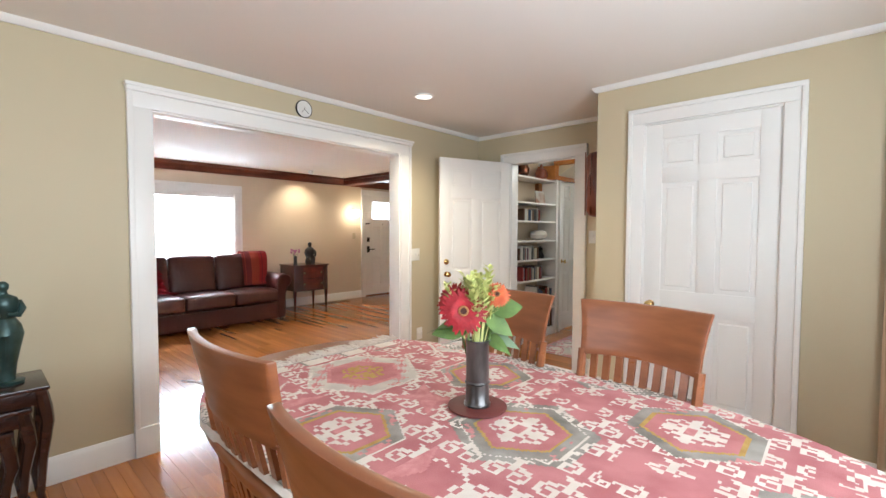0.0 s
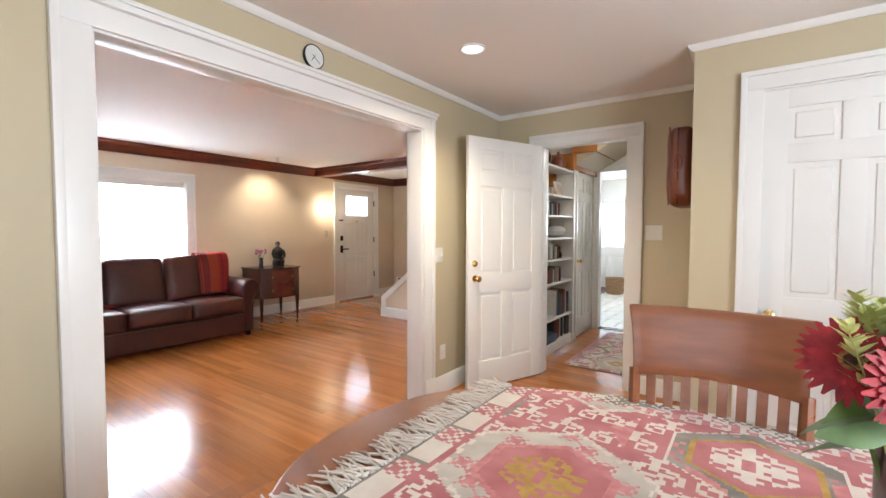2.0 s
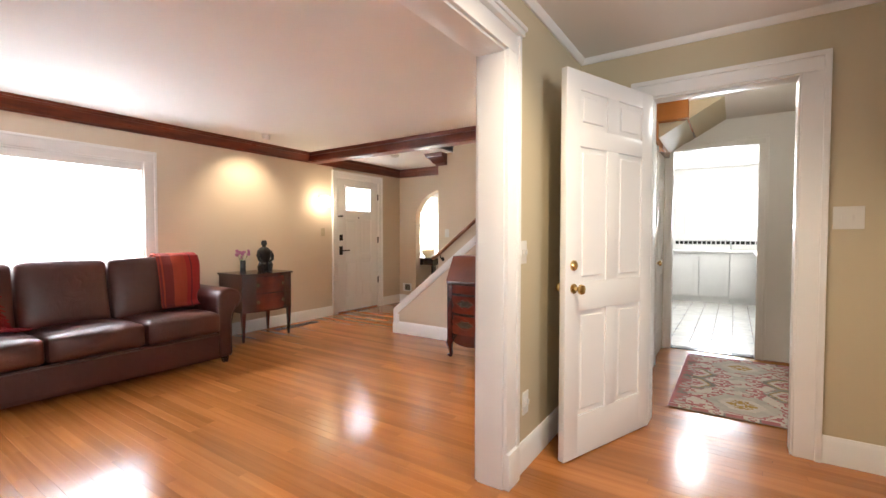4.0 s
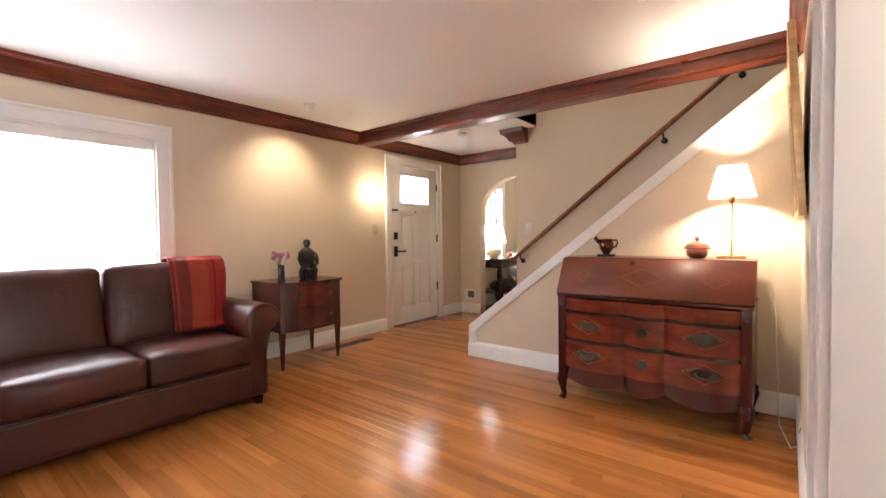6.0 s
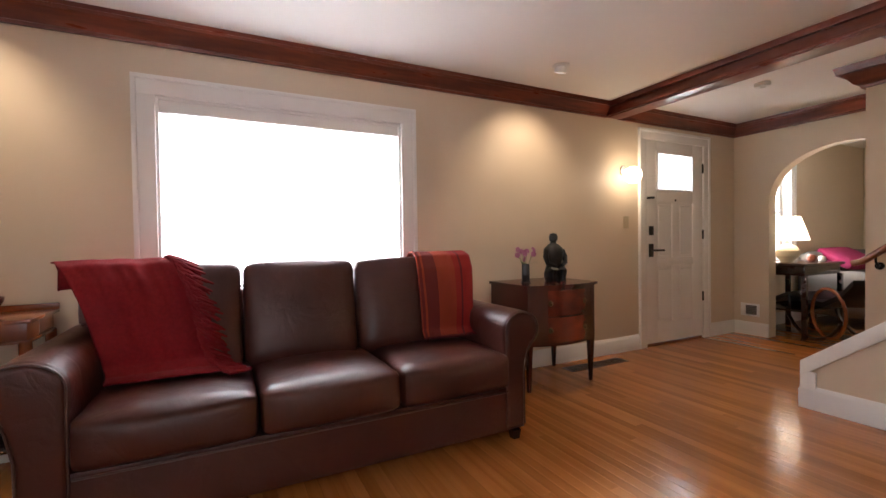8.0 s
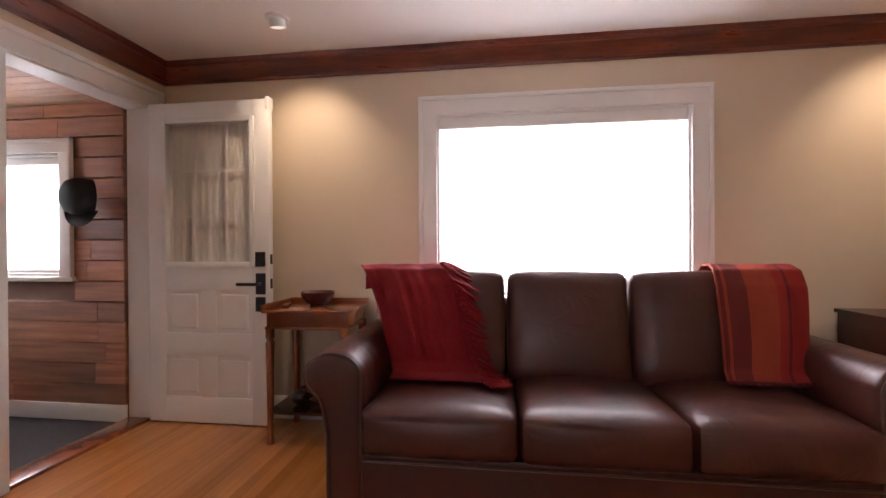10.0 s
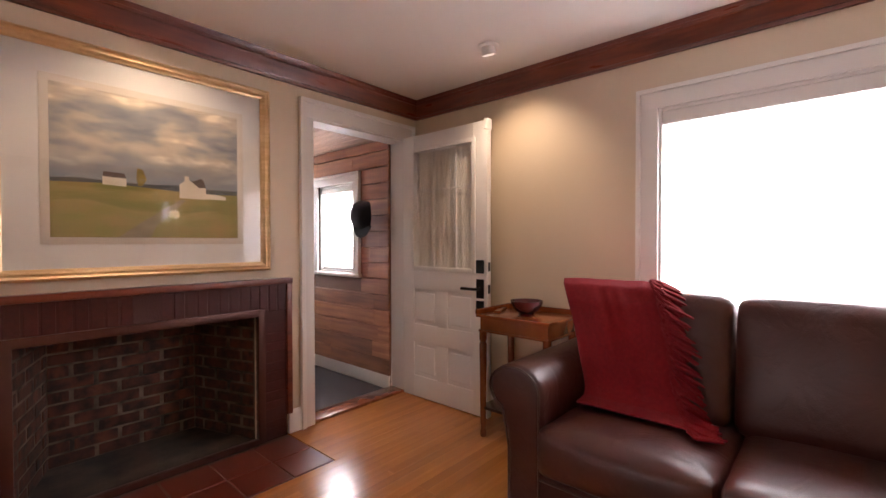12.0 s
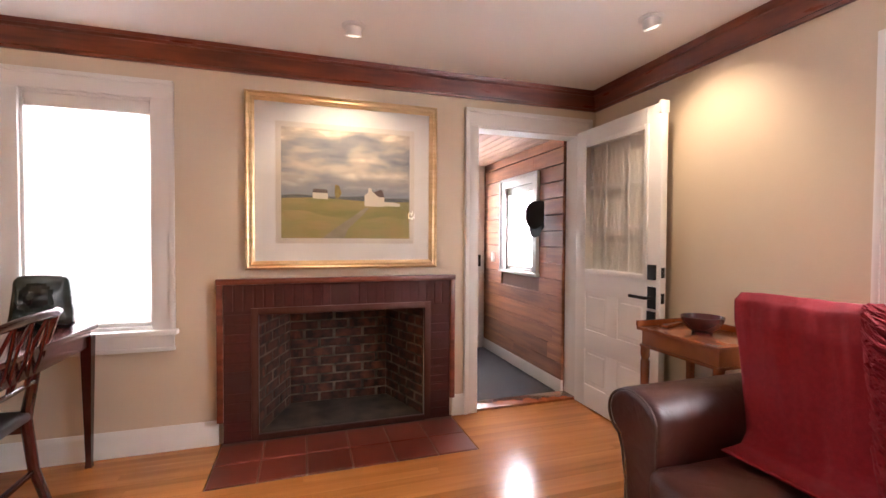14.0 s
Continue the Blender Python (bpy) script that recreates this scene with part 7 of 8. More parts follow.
jar = thing("lidded_jar", pose(-4.78, 5.27, 0.981), "red-brown lidded clay jar", "jar")
part("jar_body", lathe(bmesh.new(), [(0.038, 0), (0.05, 0.01), (0.06, 0.03), (0.058, 0.05), (0.05, 0.062)], 32), REDPOT, jar)
part("lid", lathe(bmesh.new(), [(0.072, 0.058), (0.074, 0.064), (0.062, 0.085), (0.03, 0.10), (0.012, 0.105), (0.009, 0.112), (0.015, 0.122), (0.010, 0.134), (0.001, 0.137)], 32), REDPOT, jar, "domed lid with a knob")
bowl = single("wooden_bowl", lathe(bmesh.new(), [(0.045, 0), (0.048, 0.008), (0.042, 0.012), (0.075, 0.034), (0.095, 0.07), (0.098, 0.088), (0.093, 0.088), (0.088, 0.07), (0.07, 0.04), (0.03, 0.02), (0.001, 0.018)], 40, cap=False), mat("dark_red_lacquer", (0.085, 0.014, 0.012), 0.22, colour2=(0.04, 0.010, 0.009), scale=(18, 18, 18)), "dark red footed bowl on the side table", "bowl", m=pose(-7.965, 1.24, 0.755))
single("narrow_box", block(-0.10, 0.10, -0.018, 0.018, 0, 0.014, 0.004), SIDEWOOD, "narrow wooden box lying on the side table", "box", m=pose(-7.99, 1.035, 0.756, 0, 0, 20))
stones = bmesh.new()
for k in range(6):
    a = k * 1.05
    bmesh.ops.create_icosphere(stones, subdivisions=2, radius=0.05, matrix=Matrix.Translation((0.085 * math.cos(a) * (k > 0), 0.11 * math.sin(a) * (k > 0), 0.045 + (0.06 if k == 0 else 0))) @ Matrix.Diagonal((1, 1.15, 0.85, 1)))
single("dark_bundle", stones, DARKWOOD, "dark rounded bundle on the side table shelf", "ornament", m=pose(-7.975, 1.24, 0.188))

# small vase of pink flowers on the chest
pv = thing("flower_vase", pose(-7.885, 4.255, 0.755), "slim dark vase of pink orchids on the chest", "vase")
part("vase_body", lathe(bmesh.new(), [(0.036, 0), (0.037, 0.006), (0.030, 0.012), (0.029, 0.055), (0.032, 0.06), (0.029, 0.065), (0.028, 0.142), (0.025, 0.14), (0.024, 0.06), (0.001, 0.058)], 28, cap=False), BRONZE, pv)
PINK = mat("pink_petal", (0.46, 0.17, 0.30), 0.6, colour2=(0.34, 0.09, 0.21), scale=(30, 30, 30))
rp = random.Random(4)
for k in range(9):
    c = Vector((rp.uniform(-0.04, 0.04), rp.uniform(-0.075, 0.075), rp.uniform(0.18, 0.25)))
    bm = bmesh.new()
    petals(bm, c, (1, rp.uniform(-0.7, 0.7), rp.uniform(-0.1, 0.7)), 0.022, 5, 0.2, 0.008, rp, 2)
    part("flower", bm, PINK, pv, "pink orchid flower", 60)
    part("stem", tube(bmesh.new(), [(c.x * 0.2, c.y * 0.2, 0.08), (c.x * 0.5, c.y * 0.4, 0.15), tuple(c)], 0.0016, 5), LEAFGREEN, pv, "thin green stem")
for y, z in ((-0.11, 0.19), (0.12, 0.19), (-0.05, 0.15), (0.05, 0.155)):
    bm = bmesh.new()
    leaf(bm, (0, y * 0.2, 0.135), (0.1, y, z - 0.1), 0.10, 0.008, 0.3)
    part("leaf", bm, LEAFGREEN, pv, "narrow leaf", 80)

# ---------------------------------------------------------------- writing desk, chair and mask in the corner
wd = thing("writing_desk", pose(0, 0, 0), "dark wooden writing desk in the corner by the window", "desk")
part("tabletop", block(-5.015, -4.295, 0.125, 1.09, 0.735, 0.76, 0.005), MAHOG, wd)
for a in ((-4.995, -4.965), (-4.345, -4.315)):
    part("apron", block(a[0], a[1], 0.16, 1.06, 0.645, 0.736, 0.003), MAHOG, wd)
for b in ((0.145, 0.172), (1.045, 1.072)):
    part("apron", block(-4.97, -4.34, b[0], b[1], 0.645, 0.736, 0.003), MAHOG, wd)
for x in (-4.98, -4.33):
    for y in (0.16, 1.056):
        part("leg", lathe(bmesh.new(), [(0.022, 0), (0.018, 0.03), (0.036, 0.70)], 4, pose(x, y, 0.0, 0, 0, 45)), MAHOG, wd, smooth=20)
dc = thing("desk_chair", pose(-4.92, 0.80, 0, 0, 0, -90), "dark wooden chair with a pierced oval back", "chair")
for s in (-1, 1):
    part("back_post", tube(bmesh.new(), [(s * 0.20, -0.10, 0.0), (s * 0.20, -0.035, 0.22), (s * 0.20, -0.01, 0.44), (s * 0.205, -0.045, 0.66), (s * 0.215, -0.11, 0.88), (s * 0.215, -0.125, 0.91)], [0.017, 0.02, 0.022, 0.019, 0.018, 0.015], 10), MAHOG, dc)
    part("front_leg", lathe(bmesh.new(), [(0.020, 0), (0.028, 0.44)], 4, pose(s * 0.20, 0.34, 0, 0, 0, 45)), MAHOG, dc, smooth=20)
    part("side_rail", block(s * 0.20 - 0.011, s * 0.20 + 0.011, 0.0, 0.33, 0.38, 0.44, 0.003), MAHOG, dc)
part("crest_rail", tube(bmesh.new(), [(-0.22, -0.115, 0.885), (-0.11, -0.14, 0.90), (0, -0.148, 0.905), (0.11, -0.14, 0.90), (0.22, -0.115, 0.885)], 0.03, 10, 0.45), MAHOG, dc)
part("lower_rail", tube(bmesh.new(), [(-0.20, -0.04, 0.60), (0, -0.06, 0.605), (0.20, -0.04, 0.60)], 0.016, 10, 0.6), MAHOG, dc)
for x in (-0.11, 0.0, 0.11):
    for s in (-1, 1):
        part("splat_strand", tube(bmesh.new(), [(x + s * 0.006, -0.055, 0.60), (x + s * 0.034, -0.085, 0.70), (x + s * 0.036, -0.105, 0.79), (x + s * 0.006, -0.135, 0.885)], 0.007, 8), MAHOG, dc)
part("seat", puff(bmesh.new(), 0.43, 0.40, 0.05, 0.02, (0, 0, 0.012), 8, pose(0, 0.165, 0.455)), mat("dark_seat", (0.02, 0.014, 0.012), 0.5, bump=0.2, bump_scale=200), dc, "dark upholstered seat")
part("stretcher", block(-0.19, 0.19, -0.045, -0.028, 0.20, 0.222, 0.003), MAHOG, dc)
mk = bmesh.new()
puff(mk, 0.235, 0.09, 0.265, 0.03, (0.004, 0.02, 0.008), 16)
for v in mk.verts:
    if v.co.y > 0.02:
        r = math.hypot(v.co.x - 0.01, v.co.z - 0.03)
        v.co.y += 0.022 * math.exp(-(r / 0.035) ** 2) + 0.014 * math.exp(-((r - 0.075) / 0.014) ** 2) - 0.012 * math.exp(-((r - 0.052) / 0.012) ** 2) + 0.012 * math.exp(-((v.co.z + 0.085) / 0.02) ** 2)
    v.co.x *= 1.0 - 0.10 * (v.co.z / 0.13)
single("stone_carving", mk, mat("dark_green_stone", (0.028, 0.036, 0.030), 0.25, colour2=(0.012, 0.016, 0.014), scale=(14, 14, 14), bump=0.3, bump_scale=50), "dark green carved stone block on the writing desk", "sculpture", m=pose(-4.82, 0.215, 0.893, 0, 0, 8))

# ---------------------------------------------------------------- porch beyond the fireplace wall
XP = -8.035
wall("wall_porch", "x", XP - 0.12, XP, -1.75, -0.075, 0, 2.2, [(-1.10, -0.53, 0.92, 1.73)], mat("porch_sheathing", (0.12, 0.05, 0.025), 0.8), "porch sheathing behind the siding")
wall("wall_porch_end", "y", -1.75, -1.65, XP, -5.0, 0, 2.2, [(-7.95, -7.25, 0.9, 1.9)], WHITE, "porch end wall")
wall("wall_porch_outer", "x", -5.1, -5.0, -1.65, -0.075, 0, 2.2, [], CEDAR, "porch outer wall")
porch = bpy.data.objects["wall_porch"]
rs = random.Random(17)
meshes = {}
row = 0
z = 0.10
while z < 2.06:
    y = -1.65 - rs.uniform(0, 0.5)
    while y < -0.08:
        ln = rs.choice((0.7, 1.0, 1.5))
        a, b = max(y, -1.648), min(y + ln, -0.077)
        y += ln
        spans = [(a, b)]
        if z + 0.13 > 0.84 and z < 1.82:
            spans = [s for s in ((a, min(b, -1.19)), (max(a, -0.44), b)) if s[1] - s[0] > 0.03]
        for c, d in spans:
            if d - c < 0.03: continue
            key = round(d - c, 2)
            if key not in meshes:
                bm = prism(bmesh.new(), [(0, 0.0), (0.018, 0.0), (0.016, 0.122), (0.006, 0.131), (0, 0.131)], "y", -(d - c) / 2 + 0.001, (d - c) / 2 - 0.001)
                meshes[key] = finish(bm, "board", CEDAR, 30)
            ob = new("board", meshes[key])
            ob.parent = porch
            ob.location = (XP, (c + d) / 2, z)
    z += 0.133
struct("baseboard_porch", block(XP, XP + 0.022, -1.648, -0.078, -0.01, 0.10, 0.004), WHITE, "white porch baseboard", 30)
struct("ceiling_porch", block(XP - 0.12, -5.0, -1.75, -0.075, 2.05, 2.2), PORCHCEIL, "narrow-board porch ceiling")
bm = bmesh.new()
for k in range(20): box(bm, XP + 0.002 + k * 0.09, XP + 0.002 + k * 0.09 + 0.086, -1.648, -0.077, 2.042, 2.0495, 0.002, 1)
struct("ceiling_porch_boards", bm, PORCHCEIL, "narrow wooden ceiling boards")
window("window_7", "x", XP, 1, -1.10, -0.53, 0.92, 1.73, "porch window", (1, 2), depth=0.11)
blind("white slatted blind drawn down over the porch window", "x", XP, 1, -1.10, -0.53, 0.92, 1.73, 0.05)
window_trim("trim_window_7", "x", XP + 0.016, 1, -1.10, -0.53, 0.92, 1.73, 0.085, 0.03, 0.0)
pe = panel_door("door_porch_outer", pose(-7.225, -1.628, 0.0, 0, 0, 180), 0.77, 1.98, [(0.20, 0.75), (0.92, 1.86)], "white half-glazed porch door, shut", glass_rows=(1,))
g = part("pane", block(0.108, 0.662, -0.003, 0.003, 0.918, 1.862), FROST, pe, "bright door glass", 0)
lever(pe, 0.70, 0.98, -1, -1, 0.018)
lamp("window_light", "AREA", look((-7.6, -1.85, 1.4), (-7.6, 0, 1.2)), 120, DAY, size=(0.65, 0.9))
single("wall_thermostat", block(XP + 0.017, XP + 0.035, -1.42, -1.36, 0.98, 1.08, 0.004), PLASTIC, "small white box on the porch siding", "thermostat")
hat = thing("baseball_cap", Matrix.Translation((XP + 0.10, -0.225, 1.42)) @ Matrix.Scale(1.28, 4), "black baseball cap hung on the porch wall", "cap")
CAPM = mat("black_cap_cloth", (0.012, 0.012, 0.014), 0.85, bump=0.4, bump_scale=300)
part("crown", lathe(bmesh.new(), [(0.088, 0.0), (0.092, 0.03), (0.088, 0.07), (0.07, 0.10), (0.03, 0.118), (0.001, 0.12)], 24, pose(0.0, 0, 0.0, 90, 0, 60)), CAPM, hat)
bm = bmesh.new()
rows_ = []
for i in range(9):
    a = math.pi * (-0.5 + i / 8)
    rows_.append([bm.verts.new((0.05 + 0.02 * k - 0.01 * abs(math.sin(a)), 0.085 * math.sin(a), -0.07 - 0.075 * math.cos(a) * k)) for k in (0, 0.5, 1)])
for u, v in zip(rows_, rows_[1:]):
    for k in range(2): bm.faces.new((u[k], u[k + 1], v[k + 1], v[k]))
part("brim", bm, CAPM, hat)
part("emblem", block(0.098, 0.103, -0.03, 0.0, 0.005, 0.03, 0.002), mat("cap_red", (0.20, 0.02, 0.02), 0.8), hat, "small red emblem")

# ---------------------------------------------------------------- hall: bookcase and its things
bc = thing("bookcase", pose(0, 0, 0), "white built-in bookcase with cream back", "bookcase")
bx0, bx1, by0, by1 = -4.128, -3.855, 4.545, 5.69
part("side_panel", block(bx0, bx1, by0 - 0.02, by0, 0, 2.25, 0.002), WHITE, bc)
part("side_panel", block(bx0, bx1, by1, by1 + 0.03, 0, 2.25, 0.002), WHITE, bc)
part("back_panel", block(bx0, bx0 + 0.008, by0, by1, 0.08, 2.25), PAINT, bc)
part("plinth", block(bx0, bx1 + 0.003, by0, by1, 0, 0.10, 0.003), WHITE, bc)
part("face_stile", block(bx1, bx1 + 0.012, by1 - 0.012, by1 + 0.035, 0, 2.27, 0.002), WHITE, bc)
SHELVES = (0.10, 0.355, 0.735, 0.985, 1.215, 1.455, 1.675, 1.975)
for z in SHELVES[1:]:
    part("shelf", block(bx0 + 0.008, bx1, by0, by1, z - 0.02, z, 0.002), WHITE, bc)
part("top_panel", block(bx0, bx1, by0 - 0.02, by1 + 0.03, 2.25, 2.27, 0.002), WHITE, bc)
BOOKS = [mat("book_" + nm, c, 0.6, vary=0.1, scale=(20, 20, 20)) for nm, c in (("black", (0.02, 0.02, 0.02)), ("cream", (0.55, 0.50, 0.40)), ("red", (0.25, 0.03, 0.03)), ("grey", (0.16, 0.16, 0.16)), ("blue", (0.05, 0.08, 0.14)), ("brown", (0.14, 0.07, 0.035)), ("white", (0.65, 0.63, 0.58)))]
PAGES = mat("book_pages", (0.62, 0.56, 0.44), 0.9)
rb2 = random.Random(31)


def book(x, y, z, w, h, d, cover):
    e = thing("book", pose(x, y, z), "upright book on the hall bookcase", "book", "books in the hall bookcase")
    bm = block(-d, 0, -w / 2, -w / 2 + 0.002, 0, h)
    box(bm, -d, 0, w / 2 - 0.002, w / 2, 0, h)
    box(bm, -0.003, 0.0, -w / 2, w / 2, 0, h, 0.0008, 1)
    part("cover", bm, cover, e, smooth=0)
    part("pages", block(-d + 0.004, -0.003, -w / 2 + 0.002, w / 2 - 0.002, 0.003, h - 0.003), PAGES, e, smooth=0)


for z, ya, yb, hmin, hmax in ((0.10, 5.25, 5.66, 0.19, 0.245), (0.355, 5.30, 5.66, 0.22, 0.30), (0.735, 4.95, 5.40, 0.13, 0.17), (0.985, 4.9, 5.30, 0.13, 0.17), (1.455, 5.0, 5.35, 0.12, 0.15)):
    y = yb
    while y > ya:
        w = rb2.uniform(0.016, 0.042)
        book(bx1 - rb2.uniform(0.02, 0.05), y - w / 2, z, w - 0.001, rb2.uniform(hmin, hmax), 0.17, rb2.choice(BOOKS))
        y -= w
single("pottery_bottle", lathe(bmesh.new(), [(0.04, 0), (0.075, 0.03), (0.085, 0.08), (0.06, 0.14), (0.02, 0.165), (0.014, 0.20), (0.018, 0.205)], 28), REDPOT, "brown round pottery bottle on the top shelf", "bottle", m=pose(-3.97, 5.50, 1.975))
single("pottery_bottle", lathe(bmesh.new(), [(0.05, 0), (0.085, 0.04), (0.09, 0.10), (0.06, 0.16), (0.03, 0.19)], 28), BROWNPOT, "dark squat pottery jar on the top shelf", "bottle", m=pose(-3.97, 5.05, 1.975))
single("white_bowl", lathe(bmesh.new(), [(0.03, 0), (0.09, 0.03), (0.11, 0.07), (0.095, 0.11), (0.04, 0.128), (0.001, 0.13)], 32), MATBOARD, "round white ceramic bowl on a shelf", "bowl", m=pose(-3.97, 5.45, 1.215))
single("picture_card", block(-0.006, 0.006, -0.11, 0.11, 0, 0.16, 0.001), mat("print_card", (0.62, 0.60, 0.55), 0.6, colour2=(0.30, 0.12, 0.05), scale=(6, 6, 9)), "printed card box standing on a shelf", "box", m=pose(-3.94, 5.44, 1.675, 0, -6, 0))
single("dark_ornament", lathe(bmesh.new(), [(0.05, 0), (0.055, 0.04), (0.03, 0.09), (0.04, 0.12), (0.01, 0.15)], 20), BRONZE, "small dark ornament on a shelf", "ornament", m=pose(-3.96, 5.48, 0.985))
single("storage_box", block(-0.11, 0.11, -0.15, 0.15, 0, 0.09, 0.004), BOOKS[4], "flat dark box on the lowest shelf", "box", m=pose(-3.97, 5.08, 0.10))

# added fill lamp, hidden above the doorway head, to lift the hall's brightness
hl = thing("hall_ceiling_lamp", pose(-3.15, 5.15, HC), "unseen frosted ceiling dish added to brighten the hall, lit", "ceiling light")
part("lamp_dish", lathe(bmesh.new(), [(0.13, 0), (0.14, -0.02), (0.11, -0.055), (0.05, -0.075), (0.001, -0.08)], 32), glow("hall_fill_glow", (1, 0.85, 0.65), 2.0), hl, "glowing frosted dish")
lamp("hall_light", "POINT", pose(-3.15, 5.15, HC - 0.16), 9, (1.0, 0.90, 0.76), soft=0.10)

# ---------------------------------------------------------------- kitchen seen through the hall
cabw = mat("kitchen_white", (0.76, 0.75, 0.73), 0.35, scale=(2, 2, 2))
for k in range(3):
    x = -4.0 + k * 0.46
    c = thing("kitchen_cabinet", pose(x, 10.40, 0), "white panelled kitchen base cabinet", "cabinet", "kitchen base cabinets")
    part("cabinet_body", block(-0.228, 0.228, 0.02, 0.58, 0.10, 0.88, 0.002), cabw, c)
    part("plinth", block(-0.228, 0.228, 0.07, 0.58, 0, 0.10), cabw, c)
    d = part("cabinet_door", block(-0.215, 0.215, 0.0, 0.02, 0.13, 0.86, 0.004), cabw, c)
    part("door_panel", block(-0.15, 0.15, -0.006, 0.001, 0.20, 0.79, 0.006), cabw, d)
single("kitchen_worktop", block(-4.25, -2.35, 10.37, 10.995, 0.88, 0.92, 0.006), cabw, "white tiled kitchen worktop", "worktop")
bsp = thing("tile_border", pose(0, 0, 0), "row of small black tiles over the white worktop", "tiles")
for k in range(24):
    part("tile", block(-4.2 + k * 0.075, -4.143 + k * 0.075, 10.985, 10.999, 1.025, 1.082, 0.002, 1), BLACKIRON, bsp)
single("kitchen_tap", tube(bmesh.new(), [(-3.30, 10.85, 0.92), (-3.30, 10.85, 1.12), (-3.30, 10.80, 1.17), (-3.30, 10.68, 1.16), (-3.30, 10.64, 1.10)], 0.013, 10), mat("chrome", (0.7, 0.7, 0.7), 0.12, metal=1.0), "chrome kitchen tap over the worktop", "tap")
kd = panel_door("door_kitchen", pose(-4.40, 10.975, 0.0, 0, 0, 180), 0.78, 2.0, [(0.2, 0.72), (0.93, 1.90)], "white kitchen door with small panes", glass_rows=(1,))
part("pane", block(0.108, 0.672, -0.003, 0.003, 0.928, 1.902), FROST, kd, "bright door glass", 0)
bm = bmesh.new()
for x in (0.30, 0.485): box(bm, x - 0.010, x + 0.010, -0.012, 0.012, 0.93, 1.90)
for z in (1.25, 1.575): box(bm, 0.11, 0.67, -0.0125, 0.0125, z - 0.010, z + 0.010)
part("glazing_bars", bm, WHITE, kd, "white glazing bars", 0)
lamp("window_light", "AREA", look((-4.79, 11.2, 1.45), (-4.79, 8, 1.2)), 14, DAY, size=(0.65, 0.9))
bk = lathe(bmesh.new(), [(0.15, 0), (0.17, 0.05), (0.185, 0.32), (0.19, 0.33), (0.175, 0.33), (0.16, 0.04), (0.001, 0.03)], 28, cap=False)
single("wicker_basket", bk, mat("wicker", (0.36, 0.22, 0.11), 0.8, colour2=(0.22, 0.12, 0.055), scale=(8, 8, 60), bump=0.8, bump_scale=90), "round wicker basket on the kitchen floor", "basket", m=pose(-4.45, 10.0, 0.0))
STEEL = mat("brushed_steel", (0.50, 0.50, 0.49), 0.28, metal=0.9, colour2=(0.40, 0.40, 0.39), scale=(2, 2, 60))
DARKGLASS = mat("dark_oven_glass", (0.02, 0.02, 0.022), 0.08)
ov = thing("oven_tower", pose(-2.95, 8.15, 0), "tall white unit with two stainless wall ovens", "oven")
part("cabinet_body", block(0.02, 0.60, -0.33, 0.33, 0.0, 2.2, 0.003), cabw, ov)
for za, zb in ((0.45, 1.02), (1.08, 1.60)):
    d = part("oven_door", block(-0.004, 0.03, -0.30, 0.30, za, zb, 0.006), STEEL, ov, "brushed steel oven door")
    part("oven_window", block(-0.008, 0.0, -0.22, 0.22, za + 0.08, zb - 0.16, 0.003), DARKGLASS, d, "dark oven glass")
    part("handle", tube(bmesh.new(), [(-0.004, -0.24, zb - 0.07), (-0.045, -0.24, zb - 0.07), (-0.045, 0.24, zb - 0.07), (-0.004, 0.24, zb - 0.07)], 0.010, 8), STEEL, d, "steel bar handle")
part("control_panel", block(-0.004, 0.03, -0.30, 0.30, 1.62, 1.74, 0.004), DARKGLASS, ov, "black control panel")
part("upper_door", block(0.0, 0.022, -0.30, 0.30, 1.78, 2.18, 0.004), cabw, ov)
for k in range(3):
    c = thing("kitchen_cabinet", pose(-2.95, 8.73 + k * 0.50, 0), "white panelled kitchen base cabinet", "cabinet", "kitchen base cabinets")
    part("cabinet_body", block(0.02, 0.60, -0.248, 0.248, 0.10, 0.88, 0.002), cabw, c)
    part("plinth", block(0.07, 0.60, -0.248, 0.248, 0, 0.10), cabw, c)
    d = part("cabinet_door", block(0.0, 0.02, -0.235, 0.235, 0.13, 0.86, 0.004), cabw, c)
    part("door_panel", block(-0.006, 0.001, -0.17, 0.17, 0.20, 0.79, 0.006), cabw, d)
single("kitchen_worktop", block(-2.98, -2.345, 8.485, 10.362, 0.88, 0.92, 0.006), cabw, "white tiled kitchen worktop", "worktop")
hb = thing("cooktop", pose(-2.66, 9.23, 0.92), "black gas cooktop set on the worktop", "cooktop")
part("hob_plate", block(-0.25, 0.25, -0.30, 0.30, 0.0, 0.012, 0.004), DARKGLASS, hb)
for x in (-0.12, 0.12):
    for y in (-0.14, 0.14):
        part("grate", tube(bmesh.new(), [(x + 0.08 * math.cos(a), y + 0.08 * math.sin(a), 0.03) for a in [k * math.pi / 6 for k in range(13)]], 0.008, 6), BLACKIRON, hb, "black iron grate")
hd = thing("range_hood", pose(-2.60, 9.23, 1.50), "white range hood with a lit strip under it", "range hood")
part("hood_body", prism(bmesh.new(), [(-0.26, 0.0), (0.255, 0.0), (0.255, 0.16), (-0.20, 0.16), (-0.26, 0.05)], "y", -0.30, 0.30, 0.004), STEEL, hd)
part("hood_light", block(-0.10, 0.02, -0.10, 0.10, -0.008, 0.0, 0.002), glow("hood_glow", (1, 0.92, 0.8), 2.0), hd, "lit strip")
